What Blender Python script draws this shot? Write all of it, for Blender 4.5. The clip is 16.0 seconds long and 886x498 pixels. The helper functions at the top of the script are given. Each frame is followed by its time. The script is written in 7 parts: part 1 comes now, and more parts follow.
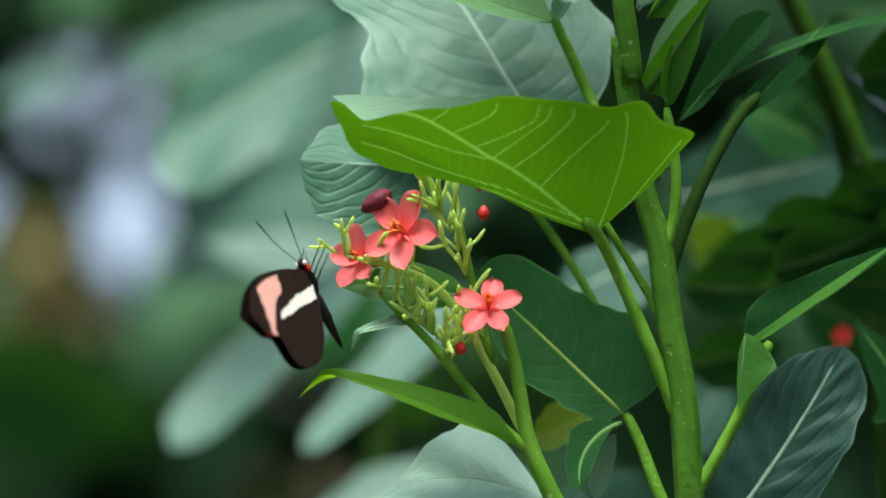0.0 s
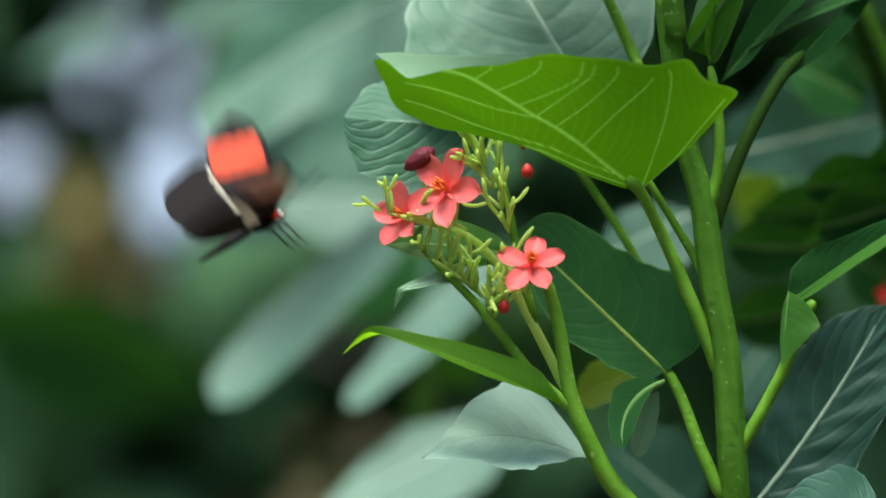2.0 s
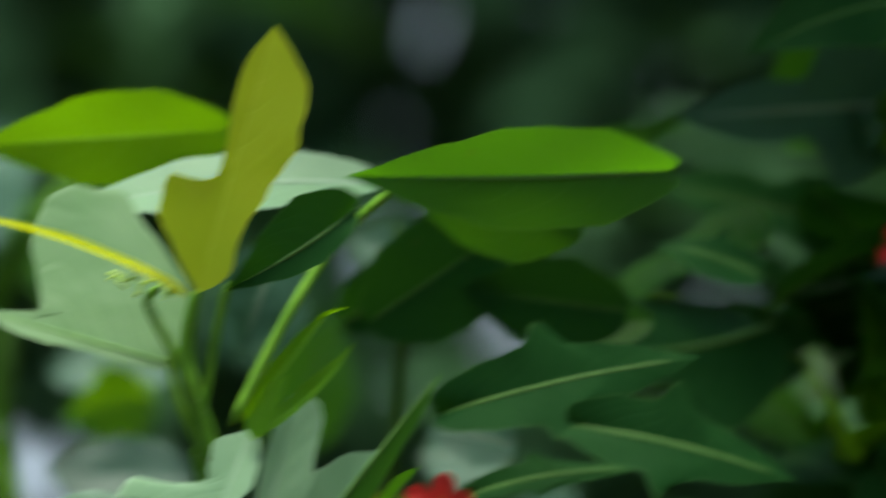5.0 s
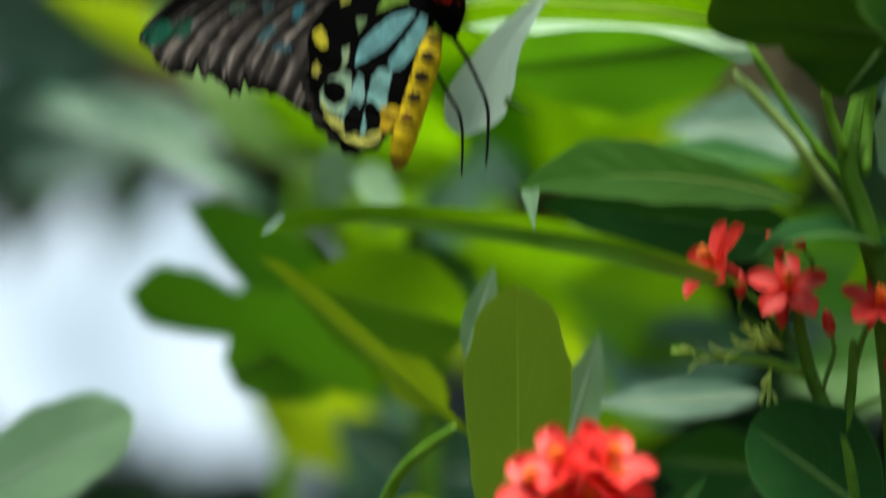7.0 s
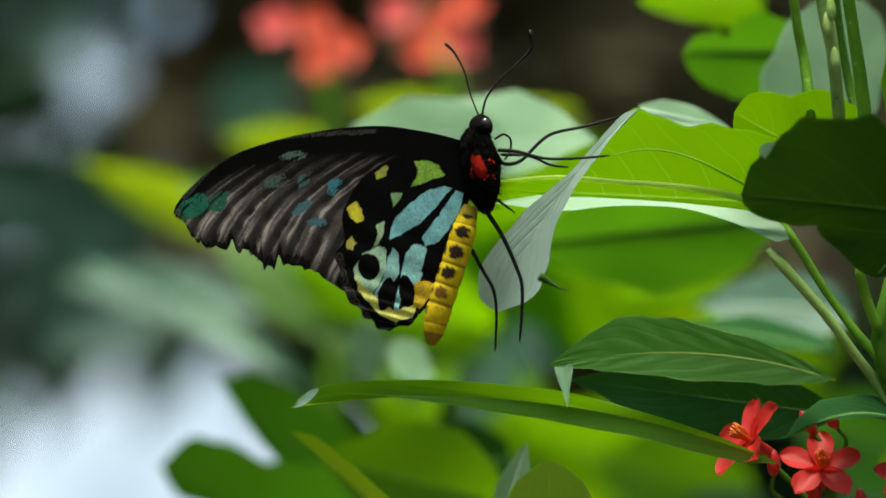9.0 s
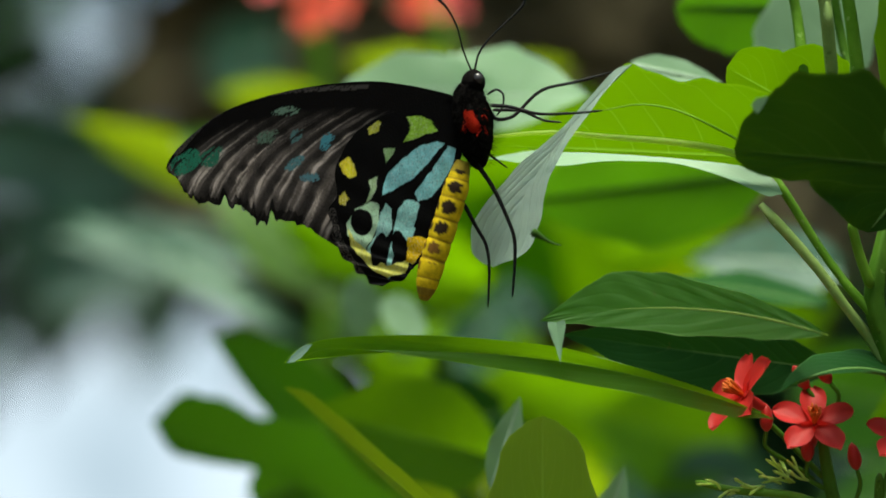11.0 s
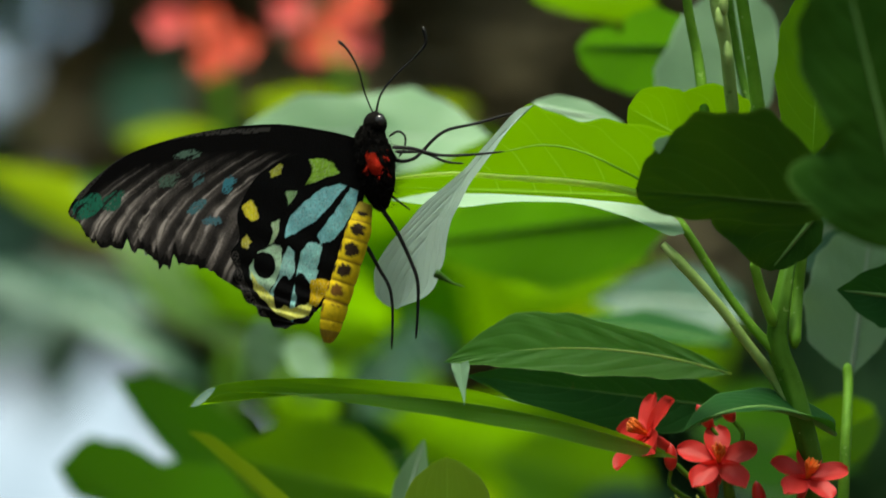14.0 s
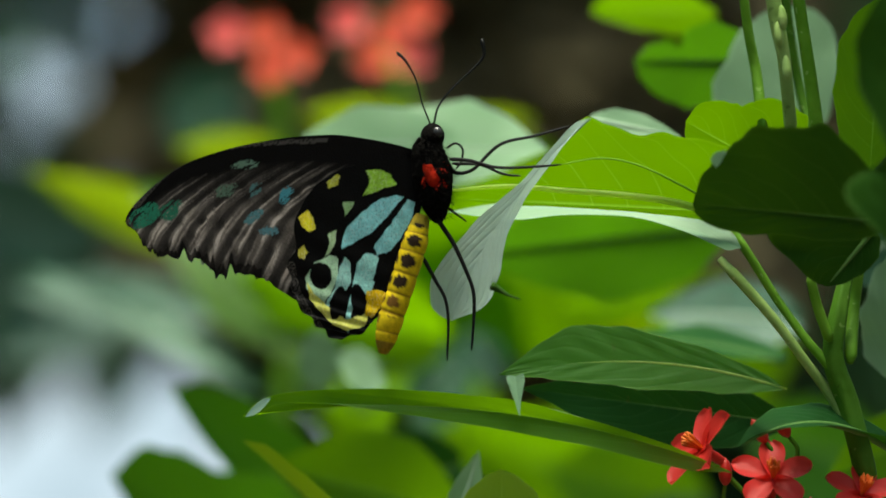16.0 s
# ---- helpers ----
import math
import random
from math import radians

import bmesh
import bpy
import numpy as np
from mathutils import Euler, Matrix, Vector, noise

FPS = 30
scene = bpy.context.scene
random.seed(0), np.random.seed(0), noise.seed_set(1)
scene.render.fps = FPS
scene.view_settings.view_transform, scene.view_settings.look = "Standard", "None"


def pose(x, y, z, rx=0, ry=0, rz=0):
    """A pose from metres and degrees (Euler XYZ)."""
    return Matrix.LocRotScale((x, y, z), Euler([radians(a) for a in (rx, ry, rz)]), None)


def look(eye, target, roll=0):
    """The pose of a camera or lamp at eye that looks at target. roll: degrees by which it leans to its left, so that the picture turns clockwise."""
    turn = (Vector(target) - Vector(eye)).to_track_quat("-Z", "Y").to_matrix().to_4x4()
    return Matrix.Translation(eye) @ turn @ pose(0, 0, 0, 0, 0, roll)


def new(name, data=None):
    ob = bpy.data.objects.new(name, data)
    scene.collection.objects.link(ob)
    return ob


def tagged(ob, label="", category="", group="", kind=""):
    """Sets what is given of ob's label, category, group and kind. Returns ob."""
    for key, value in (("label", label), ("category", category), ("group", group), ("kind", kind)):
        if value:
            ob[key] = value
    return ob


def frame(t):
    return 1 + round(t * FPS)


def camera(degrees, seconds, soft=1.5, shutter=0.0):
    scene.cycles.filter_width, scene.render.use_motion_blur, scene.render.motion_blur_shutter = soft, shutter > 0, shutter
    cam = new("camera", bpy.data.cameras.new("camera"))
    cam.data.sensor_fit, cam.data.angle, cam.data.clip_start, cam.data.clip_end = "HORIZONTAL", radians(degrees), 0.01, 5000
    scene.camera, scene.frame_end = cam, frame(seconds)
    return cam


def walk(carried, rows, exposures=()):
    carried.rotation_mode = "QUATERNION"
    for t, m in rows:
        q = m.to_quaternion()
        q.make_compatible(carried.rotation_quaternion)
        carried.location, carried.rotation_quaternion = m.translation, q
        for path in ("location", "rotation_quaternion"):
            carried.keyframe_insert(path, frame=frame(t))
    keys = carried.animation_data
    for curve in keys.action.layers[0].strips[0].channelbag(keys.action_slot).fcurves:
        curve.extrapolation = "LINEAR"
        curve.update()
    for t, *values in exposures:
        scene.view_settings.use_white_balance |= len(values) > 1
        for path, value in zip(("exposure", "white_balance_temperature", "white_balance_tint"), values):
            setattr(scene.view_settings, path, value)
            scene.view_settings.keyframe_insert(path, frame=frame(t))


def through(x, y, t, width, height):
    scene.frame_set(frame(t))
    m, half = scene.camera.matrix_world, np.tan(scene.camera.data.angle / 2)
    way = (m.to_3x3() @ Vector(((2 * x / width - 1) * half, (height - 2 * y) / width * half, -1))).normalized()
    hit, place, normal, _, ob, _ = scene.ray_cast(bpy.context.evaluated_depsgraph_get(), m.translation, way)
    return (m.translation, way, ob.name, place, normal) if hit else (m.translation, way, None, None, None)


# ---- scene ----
# Two shrubs in a butterfly garden; a small butterfly round the red flowers, a large one hanging from a leaf.
cam = camera(12.0, 16.0, soft=1.7, shutter=0.5)
cam.data.dof.use_dof = True
cam.data.dof.focus_distance = 0.975
cam.data.dof.aperture_fstop = 6.5
PATH = [
    (0, pose(0, 0, 1.3, 90.000, 0.000, 0.000)),
    (0.5, pose(0, 0, 1.3, 89.798, -0.108, -0.014)),
    (1, pose(0, 0, 1.3, 89.937, -0.404, 0.235)),
    (1.5, pose(0, 0, 1.3, 90.035, -0.436, 0.630)),
    (2, pose(0, 0, 1.3, 89.427, -0.135, 0.588)),
    (2.5, pose(0, 0, 1.3, 89.292, 0.006, 0.153)),
    (3, pose(0, 0, 1.3, 89.754, -0.039, -0.000)),
    (3.5, pose(0, 0, 1.3, 90.621, -0.130, -0.170)),
    (4, pose(0, 0, 1.3, 92.895, 0.038, -1.081)),
    (4.5, pose(0, 0, 1.3, 95.606, -0.027, -2.493)),
    (4.7, pose(0, 0, 1.3, 96.588, -0.012, -3.108)),
    (5.2, pose(0, 0, 1.3, 98.6, 0, -7.5)),
    (5.8, pose(0, 0, 1.3, 98.3, 0.1, -14.5)),
    (6.4, pose(0, 0, 1.3, 96, 0.1, -19.6)),
    (6.8, pose(0, 0, 1.3, 95.355, -0.038, -20.961)),
    (7, pose(0, 0, 1.3, 96.507, 0.369, -21.088)),
    (7.5, pose(0, 0, 1.3, 98.892, 0.168, -20.799)),
    (8, pose(0, 0, 1.3, 99.044, -0.038, -20.680)),
    (8.2, pose(0, 0, 1.3, 98.813, -0.050, -20.800)),
    (8.9, pose(0, 0, 1.3, 98.9, -0.2, -20.7)),
    (9.6, pose(0, 0, 1.3, 98.7, -0.2, -20.75)),
    (10.3, pose(0, 0, 1.3, 98.656, -0.147, -20.806)),
    (10.5, pose(0, 0, 1.3, 98.494, -0.028, -20.914)),
    (11, pose(0, 0, 1.3, 98.284, -0.132, -20.792)),
    (11.5, pose(0, 0, 1.3, 97.863, -0.118, -20.799)),
    (12, pose(0, 0, 1.3, 97.406, -0.001, -20.814)),
    (12.5, pose(0, 0, 1.3, 96.825, 0.038, -21.102)),
    (13, pose(0, 0, 1.3, 96.417, 0.075, -21.385)),
    (13.5, pose(0, 0, 1.3, 96.956, 0.357, -21.764)),
    (14, pose(0, 0, 1.3, 98.848, 0.565, -22.021)),
    (14.5, pose(0, 0, 1.3, 99.042, 0.343, -22.037)),
    (15, pose(0, 0, 1.3, 99.267, 0.088, -21.832)),
    (15.5, pose(0, 0, 1.3, 98.802, -0.246, -21.464)),
    (16, pose(0, 0, 1.3, 99.014, -0.091, -21.348)),
]
walk(cam, PATH, [(0.0, 1.64, 6040, 7), (4.0, 1.45, 6400, 6), (4.7, 1.38, 6500, 0), (6.8, 1.47, 6750, 1), (8.2, 1.49, 6740, 1), (10.3, 1.33, 6800, 1), (13.0, 1.33, 6800, 0), (14.0, 1.40, 6850, -1), (15.0, 1.26, 6850, -2), (15.5, 1.2, 6850, -1), (16.0, 1.32, 6850, -1)])

# ---- light: a bright hazy sky, the sun soft and high ----
world = bpy.data.worlds.new("sky")
scene.world = world
world.use_nodes = True
wn = world.node_tree.nodes
sky = wn.new("ShaderNodeTexSky")
sky.sky_type, sky.sun_disc = "NISHITA", False
SUN_EL, SUN_AZ = 79.0, 205.0
sky.sun_elevation, sky.sun_rotation = radians(SUN_EL), radians(SUN_AZ)
sky.air_density, sky.dust_density = 1.0, 2.5
world.node_tree.links.new(sky.outputs[0], wn["Background"].inputs[0])
wn["Background"].inputs[1].default_value = 0.12
sun = new("sun", bpy.data.lights.new("sun", "SUN"))
sun.data.energy, sun.data.angle, sun.data.color = 3.4, radians(30), (1.0, 0.95, 0.86)
sun.matrix_world = look((math.sin(radians(SUN_AZ)) * 4, math.cos(radians(SUN_AZ)) * 4, 4 * math.tan(radians(SUN_EL))), (0, 0, 0))


# ---- materials ----
def material(name):
    m = bpy.data.materials.new(name)
    m.use_nodes = True
    t = m.node_tree
    return m, t, t.nodes, t.links, t.nodes["Principled BSDF"]


def val(t, op, a, b=None, c=None):
    n = t.nodes.new("ShaderNodeMath")
    n.operation = op
    for i, v in enumerate((a, b, c)):
        if v is None:
            continue
        if isinstance(v, (int, float)):
            n.inputs[i].default_value = v
        else:
            t.links.new(v, n.inputs[i])
    return n.outputs[0]


def mixed(t, fac, a, b):
    n = t.nodes.new("ShaderNodeMix")
    n.data_type = "RGBA"
    for i, v in ((0, fac), (6, a), (7, b)):
        if isinstance(v, (int, float)):
            n.inputs[i].default_value = v
        elif isinstance(v, tuple):
            n.inputs[i].default_value = (*v, 1)
        else:
            t.links.new(v, n.inputs[i])
    return n.outputs[2]


def noisy(t, scale, detail=3.0, coord="Object"):
    c = t.nodes.new("ShaderNodeTexCoord")
    n = t.nodes.new("ShaderNodeTexNoise")
    n.inputs["Scale"].default_value, n.inputs["Detail"].default_value = scale, detail
    t.links.new(c.outputs[coord], n.inputs["Vector"])
    return n.outputs["Fac"]


def leaf_material(name, dark, light, vein, glow, through=0.4, rough=0.42, veins=9.0, relief=0.3, gloss=0.3, show=0.4, slope=0.3, fine=13.0, branch=0.6, drawn=False):
    """A leaf blade: side veins and midrib from its own along and across coordinates, blotches, fine pores."""
    m, t, nodes, links, p = material(name)
    uv = nodes.new("ShaderNodeUVMap")
    s = nodes.new("ShaderNodeSeparateXYZ")
    links.new(uv.outputs[0], s.inputs[0])
    along, across = s.outputs[0], val(t, "ABSOLUTE", s.outputs[1])
    bend = val(t, "MULTIPLY_ADD", val(t, "MULTIPLY", across, across), 0.8, val(t, "MULTIPLY", across, 0.6))
    ramp = val(t, "SUBTRACT", val(t, "MULTIPLY", along, veins), val(t, "MULTIPLY", bend, veins * slope))
    ramp = val(t, "MULTIPLY_ADD", noisy(t, 60.0, 2.0), 0.45, ramp)
    tri = val(t, "ABSOLUTE", val(t, "SUBTRACT", val(t, "FRACT", ramp), 0.5))
    side = val(t, "SMOOTH_MAX", val(t, "SUBTRACT", 1.0, val(t, "MULTIPLY", tri, fine)), 0.0, 0.1)
    mid = val(t, "SMOOTH_MAX", val(t, "SUBTRACT", 1.0, val(t, "MULTIPLY", across, 26.0)), 0.0, 0.1)
    side = val(t, "MULTIPLY", side, val(t, "SUBTRACT", 1.0, val(t, "MULTIPLY", across, 0.6)))
    lines = val(t, "MINIMUM", val(t, "ADD", val(t, "MULTIPLY", side, branch), mid), 1.0)
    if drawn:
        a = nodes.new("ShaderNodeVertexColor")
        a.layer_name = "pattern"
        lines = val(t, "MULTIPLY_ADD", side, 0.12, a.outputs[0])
    info = nodes.new("ShaderNodeObjectInfo")
    blot = val(t, "ADD", val(t, "MULTIPLY_ADD", noisy(t, 45.0, 4.0), 1.5, -0.4), val(t, "MULTIPLY", info.outputs["Random"], 0.4))
    base = mixed(t, blot, dark, light)
    pores = noisy(t, 900.0, 2.0)
    base = mixed(t, val(t, "MULTIPLY", val(t, "GREATER_THAN", pores, 0.66), 0.22), base, light)
    base = mixed(t, val(t, "MULTIPLY", lines, show), base, vein)
    rim = val(t, "MULTIPLY", val(t, "MAXIMUM", val(t, "SUBTRACT", across, 0.955), 0.0), 14.0)
    base = mixed(t, rim, base, vein)
    spots = val(t, "GREATER_THAN", noisy(t, 140.0, 3.0), 0.74)
    base = mixed(t, val(t, "MULTIPLY", spots, 0.5), base, (0.07, 0.055, 0.02))
    links.new(base, p.inputs["Base Color"])
    p.inputs["Roughness"].default_value = rough
    p.inputs["Specular IOR Level"].default_value = gloss
    bump = nodes.new("ShaderNodeBump")
    bump.inputs["Strength"].default_value = relief
    bump.inputs["Distance"].default_value = 0.0005
    swell = val(t, "SMOOTH_MIN", val(t, "MULTIPLY", tri, 5.0), 1.0, 0.35)
    links.new(val(t, "ADD", val(t, "ADD", val(t, "MULTIPLY", swell, 0.6), val(t, "MULTIPLY", pores, 0.15)), val(t, "ADD", val(t, "MULTIPLY", noisy(t, 160.0, 4.0), 1.6), val(t, "MULTIPLY", noisy(t, 48.0, 3.0), 6.0))), bump.inputs["Height"])
    links.new(bump.outputs[0], p.inputs["Normal"])
    tr = nodes.new("ShaderNodeBsdfTranslucent")
    links.new(mixed(t, val(t, "MULTIPLY", lines, min(1.0, show * 1.4)), mixed(t, blot, glow, tuple(0.8 * g for g in glow)), tuple(min(1, 1.5 * g + 0.08) for g in glow)), tr.inputs[0])
    mix = nodes.new("ShaderNodeMixShader")
    mix.inputs[0].default_value = through
    links.new(p.outputs[0], mix.inputs[1])
    links.new(tr.outputs[0], mix.inputs[2])
    links.new(mix.outputs[0], nodes["Material Output"].inputs[0])
    return m


MATURE = leaf_material("mature_leaf", (0.008, 0.041, 0.010), (0.019, 0.076, 0.018), (0.09, 0.21, 0.06), (0.05, 0.20, 0.006), 0.16, 0.55, gloss=0.03, show=0.32, relief=0.2, fine=24.0)
MID = leaf_material("mid_green_leaf", (0.026, 0.102, 0.010), (0.054, 0.165, 0.020), (0.18, 0.34, 0.08), (0.14, 0.42, 0.006), 0.42, 0.45, 7.0, gloss=0.22, show=0.2, relief=0.16, fine=24.0, slope=0.25)
GREY = leaf_material("glaucous_leaf", (0.024, 0.084, 0.052), (0.052, 0.138, 0.086), (0.12, 0.24, 0.16), (0.04, 0.18, 0.03), 0.18, 0.55, gloss=0.36, show=0.24, relief=0.36, fine=16.0, slope=0.22)
PALE = leaf_material("pale_leaf", (0.125, 0.250, 0.130), (0.195, 0.335, 0.195), (0.34, 0.50, 0.35), (0.20, 0.40, 0.14), 0.25, 0.5, gloss=0.28, show=0.22, relief=0.15, fine=24.0)
SAGE = leaf_material("sage_leaf", (0.070, 0.170, 0.060), (0.120, 0.235, 0.096), (0.22, 0.36, 0.18), (0.12, 0.32, 0.04), 0.3, 0.5, gloss=0.25, show=0.24, relief=0.25, fine=18.0)
WHITISH = leaf_material("whitish_leaf_underside", (0.270, 0.420, 0.320), (0.370, 0.530, 0.420), (0.50, 0.66, 0.54), (0.24, 0.42, 0.20), 0.25, 0.5, gloss=0.28, show=0.45, relief=0.4, fine=14.0)
SILVERY = leaf_material("silvery_leaf_underside", (0.41, 0.58, 0.46), (0.52, 0.69, 0.57), (0.58, 0.74, 0.62), (0.30, 0.46, 0.26), 0.25, 0.5, gloss=0.28, show=0.34, relief=0.4, fine=14.0)
FRESH = leaf_material("fresh_leaf", (0.038, 0.135, 0.008), (0.078, 0.205, 0.012), (0.26, 0.44, 0.06), (0.215, 0.465, 0.003), 0.58, 0.45, 8.0, gloss=0.2, show=0.38, slope=0.2, relief=0.2, fine=34.0)
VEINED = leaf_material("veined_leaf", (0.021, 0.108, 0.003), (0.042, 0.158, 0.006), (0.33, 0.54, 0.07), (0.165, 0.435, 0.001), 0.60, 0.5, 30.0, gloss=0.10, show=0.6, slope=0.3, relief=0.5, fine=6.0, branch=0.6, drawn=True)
QUILTED = leaf_material("quilted_leaf", (0.038, 0.116, 0.068), (0.078, 0.186, 0.110), (0.17, 0.30, 0.20), (0.05, 0.21, 0.03), 0.18, 0.55, gloss=0.4, show=0.3, relief=0.5, fine=9.0, slope=0.3)
YOUNG = leaf_material("young_leaf", (0.15, 0.215, 0.006), (0.235, 0.290, 0.010), (0.36, 0.40, 0.06), (0.56, 0.62, 0.006), 0.45, 0.55, 8.0, gloss=0.08, show=0.3, relief=0.2, fine=26.0)
OLIVE = leaf_material("olive_leaf", (0.085, 0.175, 0.010), (0.145, 0.255, 0.016), (0.26, 0.36, 0.06), (0.42, 0.62, 0.010), 0.55, 0.42, 8.0, gloss=0.25, show=0.3, relief=0.2, fine=26.0)
TEAL = leaf_material("blue_green_leaf", (0.011, 0.038, 0.026), (0.028, 0.076, 0.052), (0.13, 0.22, 0.17), (0.05, 0.18, 0.03), 0.12, 0.45, gloss=0.25, show=0.3, relief=0.5, fine=18.0, slope=0.25)
# DEEP: leaf green darkened so that the colour itself holds the shade
DEEP = leaf_material("shade_dark_leaf", (0.008, 0.036, 0.004), (0.022, 0.074, 0.006), (0.08, 0.17, 0.03), (0.08, 0.22, 0.002), 0.09, 0.5, 7.0, gloss=0.06, show=0.3, relief=0.3, fine=20.0)
FAR_LEAF = leaf_material("hedge_leaf", (0.032, 0.092, 0.038), (0.066, 0.150, 0.064), (0.06, 0.13, 0.04), (0.05, 0.15, 0.012), 0.2, 0.6, gloss=0.06)
DRY_LEAF = leaf_material("dry_leaf", (0.080, 0.070, 0.036), (0.145, 0.125, 0.066), (0.17, 0.14, 0.07), (0.12, 0.08, 0.02), 0.2, 0.7, gloss=0.1)


def plain_material(name, c1, c2, rough, scale, bump=0.3, through=0.0, gloss=0.3):
    m, t, nodes, links, p = material(name)
    links.new(mixed(t, noisy(t, scale, 5.0), c1, c2), p.inputs["Base Color"])
    p.inputs["Roughness"].default_value = rough
    p.inputs["Specular IOR Level"].default_value = gloss
    b = nodes.new("ShaderNodeBump")
    b.inputs["Strength"].default_value, b.inputs["Distance"].default_value = bump, 0.0006
    links.new(noisy(t, scale * 4, 4.0), b.inputs["Height"])
    links.new(b.outputs[0], p.inputs["Normal"])
    if through:
        tr = nodes.new("ShaderNodeBsdfTranslucent")
        tr.inputs[0].default_value = (*[min(1, 1.5 * v) for v in c2], 1)
        mix = nodes.new("ShaderNodeMixShader")
        mix.inputs[0].default_value = through
        links.new(p.outputs[0], mix.inputs[1])
        links.new(tr.outputs[0], mix.inputs[2])
        links.new(mix.outputs[0], nodes["Material Output"].inputs[0])
    return m


def stem_material(name, c1, c2, speck):
    """Green bark: broad mottling, pale lenticels, a slight grain."""
    m, t, nodes, links, p = material(name)
    base = mixed(t, val(t, "MULTIPLY_ADD", noisy(t, 110.0, 5.0), 2.2, -0.6), c1, c2)
    base = mixed(t, val(t, "MULTIPLY", val(t, "GREATER_THAN", noisy(t, 620.0, 1.0), 0.71), 0.4), base, speck)
    base = mixed(t, val(t, "MULTIPLY", val(t, "GREATER_THAN", noisy(t, 260.0, 3.0), 0.68), 0.45), base, tuple(0.45 * v for v in c1))
    links.new(base, p.inputs["Base Color"])
    p.inputs["Roughness"].default_value = 0.55
    p.inputs["Specular IOR Level"].default_value = 0.12
    b = nodes.new("ShaderNodeBump")
    b.inputs["Strength"].default_value, b.inputs["Distance"].default_value = 0.5, 0.0005
    links.new(noisy(t, 420.0, 4.0), b.inputs["Height"])
    links.new(b.outputs[0], p.inputs["Normal"])
    return m


STEM = stem_material("green_stem", (0.040, 0.122, 0.008), (0.088, 0.212, 0.018), (0.30, 0.44, 0.14))
# lighter copy of the petiole green: light on lit stalks put into the colour
LIT_PETIOLE = stem_material("lit_petiole", (0.170, 0.310, 0.060), (0.340, 0.480, 0.150), (0.50, 0.62, 0.30))
PETIOLE = stem_material("petiole", (0.074, 0.200, 0.010), (0.160, 0.345, 0.030), (0.34, 0.50, 0.16))
BRACT = plain_material("bract", (0.330, 0.500, 0.070), (0.560, 0.700, 0.210), 0.5, 150.0, through=0.4)
RIB = plain_material("midrib", (0.260, 0.420, 0.060), (0.380, 0.500, 0.120), 0.45, 120.0, through=0.65)
DARK_RIB = plain_material("green_midrib", (0.070, 0.170, 0.035), (0.120, 0.240, 0.060), 0.5, 120.0, gloss=0.15)
PALE_RIB = plain_material("pale_midrib", (0.190, 0.300, 0.200), (0.280, 0.390, 0.280), 0.5, 120.0)
# stem green darkened: the shade is put into its colour
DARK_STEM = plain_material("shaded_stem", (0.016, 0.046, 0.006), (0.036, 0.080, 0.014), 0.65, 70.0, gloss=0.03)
PETAL = plain_material("petal_red", (0.600, 0.020, 0.020), (0.740, 0.048, 0.042), 0.5, 200.0, 0.15, 0.3)
PETAL_PINK = plain_material("petal_coral", (0.900, 0.100, 0.105), (0.950, 0.200, 0.190), 0.5, 200.0, 0.15, 0.35)
PETAL_CORAL = plain_material("petal_orange", (0.780, 0.075, 0.040), (0.860, 0.160, 0.080), 0.5, 200.0, 0.15, 0.35)
STAMEN = plain_material("stamen", (0.700, 0.070, 0.010), (0.850, 0.240, 0.030), 0.5, 300.0)
BUD = plain_material("bud_red", (0.350, 0.012, 0.010), (0.520, 0.025, 0.018), 0.4, 200.0)
DRY = plain_material("withered_petal", (0.070, 0.006, 0.012), (0.170, 0.012, 0.025), 0.55, 300.0, 0.8)
SOIL = plain_material("soil", (0.035, 0.026, 0.018), (0.090, 0.070, 0.048), 0.9, 6.0, 0.8)
BLACK = plain_material("insect_black", (0.003, 0.003, 0.003), (0.008, 0.008, 0.008), 0.5, 700.0, 0.5, gloss=0.15)
FUR = plain_material("black_fur", (0.002, 0.002, 0.002), (0.007, 0.006, 0.005), 0.9, 900.0, 1.0, gloss=0.05)
RED_FUR = plain_material("red_fur", (0.280, 0.006, 0.004), (0.620, 0.035, 0.012), 0.85, 900.0, 1.0, gloss=0.05)
EYE = plain_material("insect_eye", (0.015, 0.015, 0.015), (0.04, 0.04, 0.04), 0.15, 300.0, 0.1)
WHITE = plain_material("white_scales", (0.60, 0.58, 0.48), (0.80, 0.78, 0.66), 0.7, 500.0)


def scale_material(name, through=0.12, rough=0.55):
    """Wing scales: the pattern from the mesh's colours, dusty grain over it."""
    m, t, nodes, links, p = material(name)
    a = nodes.new("ShaderNodeVertexColor")
    a.layer_name = "pattern"
    grain = noisy(t, 2600.0, 2.0)
    col = mixed(t, val(t, "MULTIPLY", grain, 0.45), a.outputs[0], (0.004, 0.004, 0.004))
    links.new(col, p.inputs["Base Color"])
    p.inputs["Roughness"].default_value = rough
    p.inputs["Specular IOR Level"].default_value = 0.06
    b = nodes.new("ShaderNodeBump")
    b.inputs["Strength"].default_value, b.inputs["Distance"].default_value = 0.35, 0.0003
    links.new(grain, b.inputs["Height"])
    links.new(b.outputs[0], p.inputs["Normal"])
    tr = nodes.new("ShaderNodeBsdfTranslucent")
    links.new(col, tr.inputs[0])
    mix = nodes.new("ShaderNodeMixShader")
    mix.inputs[0].default_value = through
    links.new(p.outputs[0], mix.inputs[1])
    links.new(tr.outputs[0], mix.inputs[2])
    links.new(mix.outputs[0], nodes["Material Output"].inputs[0])
    return m


WING = scale_material("wing_scales")


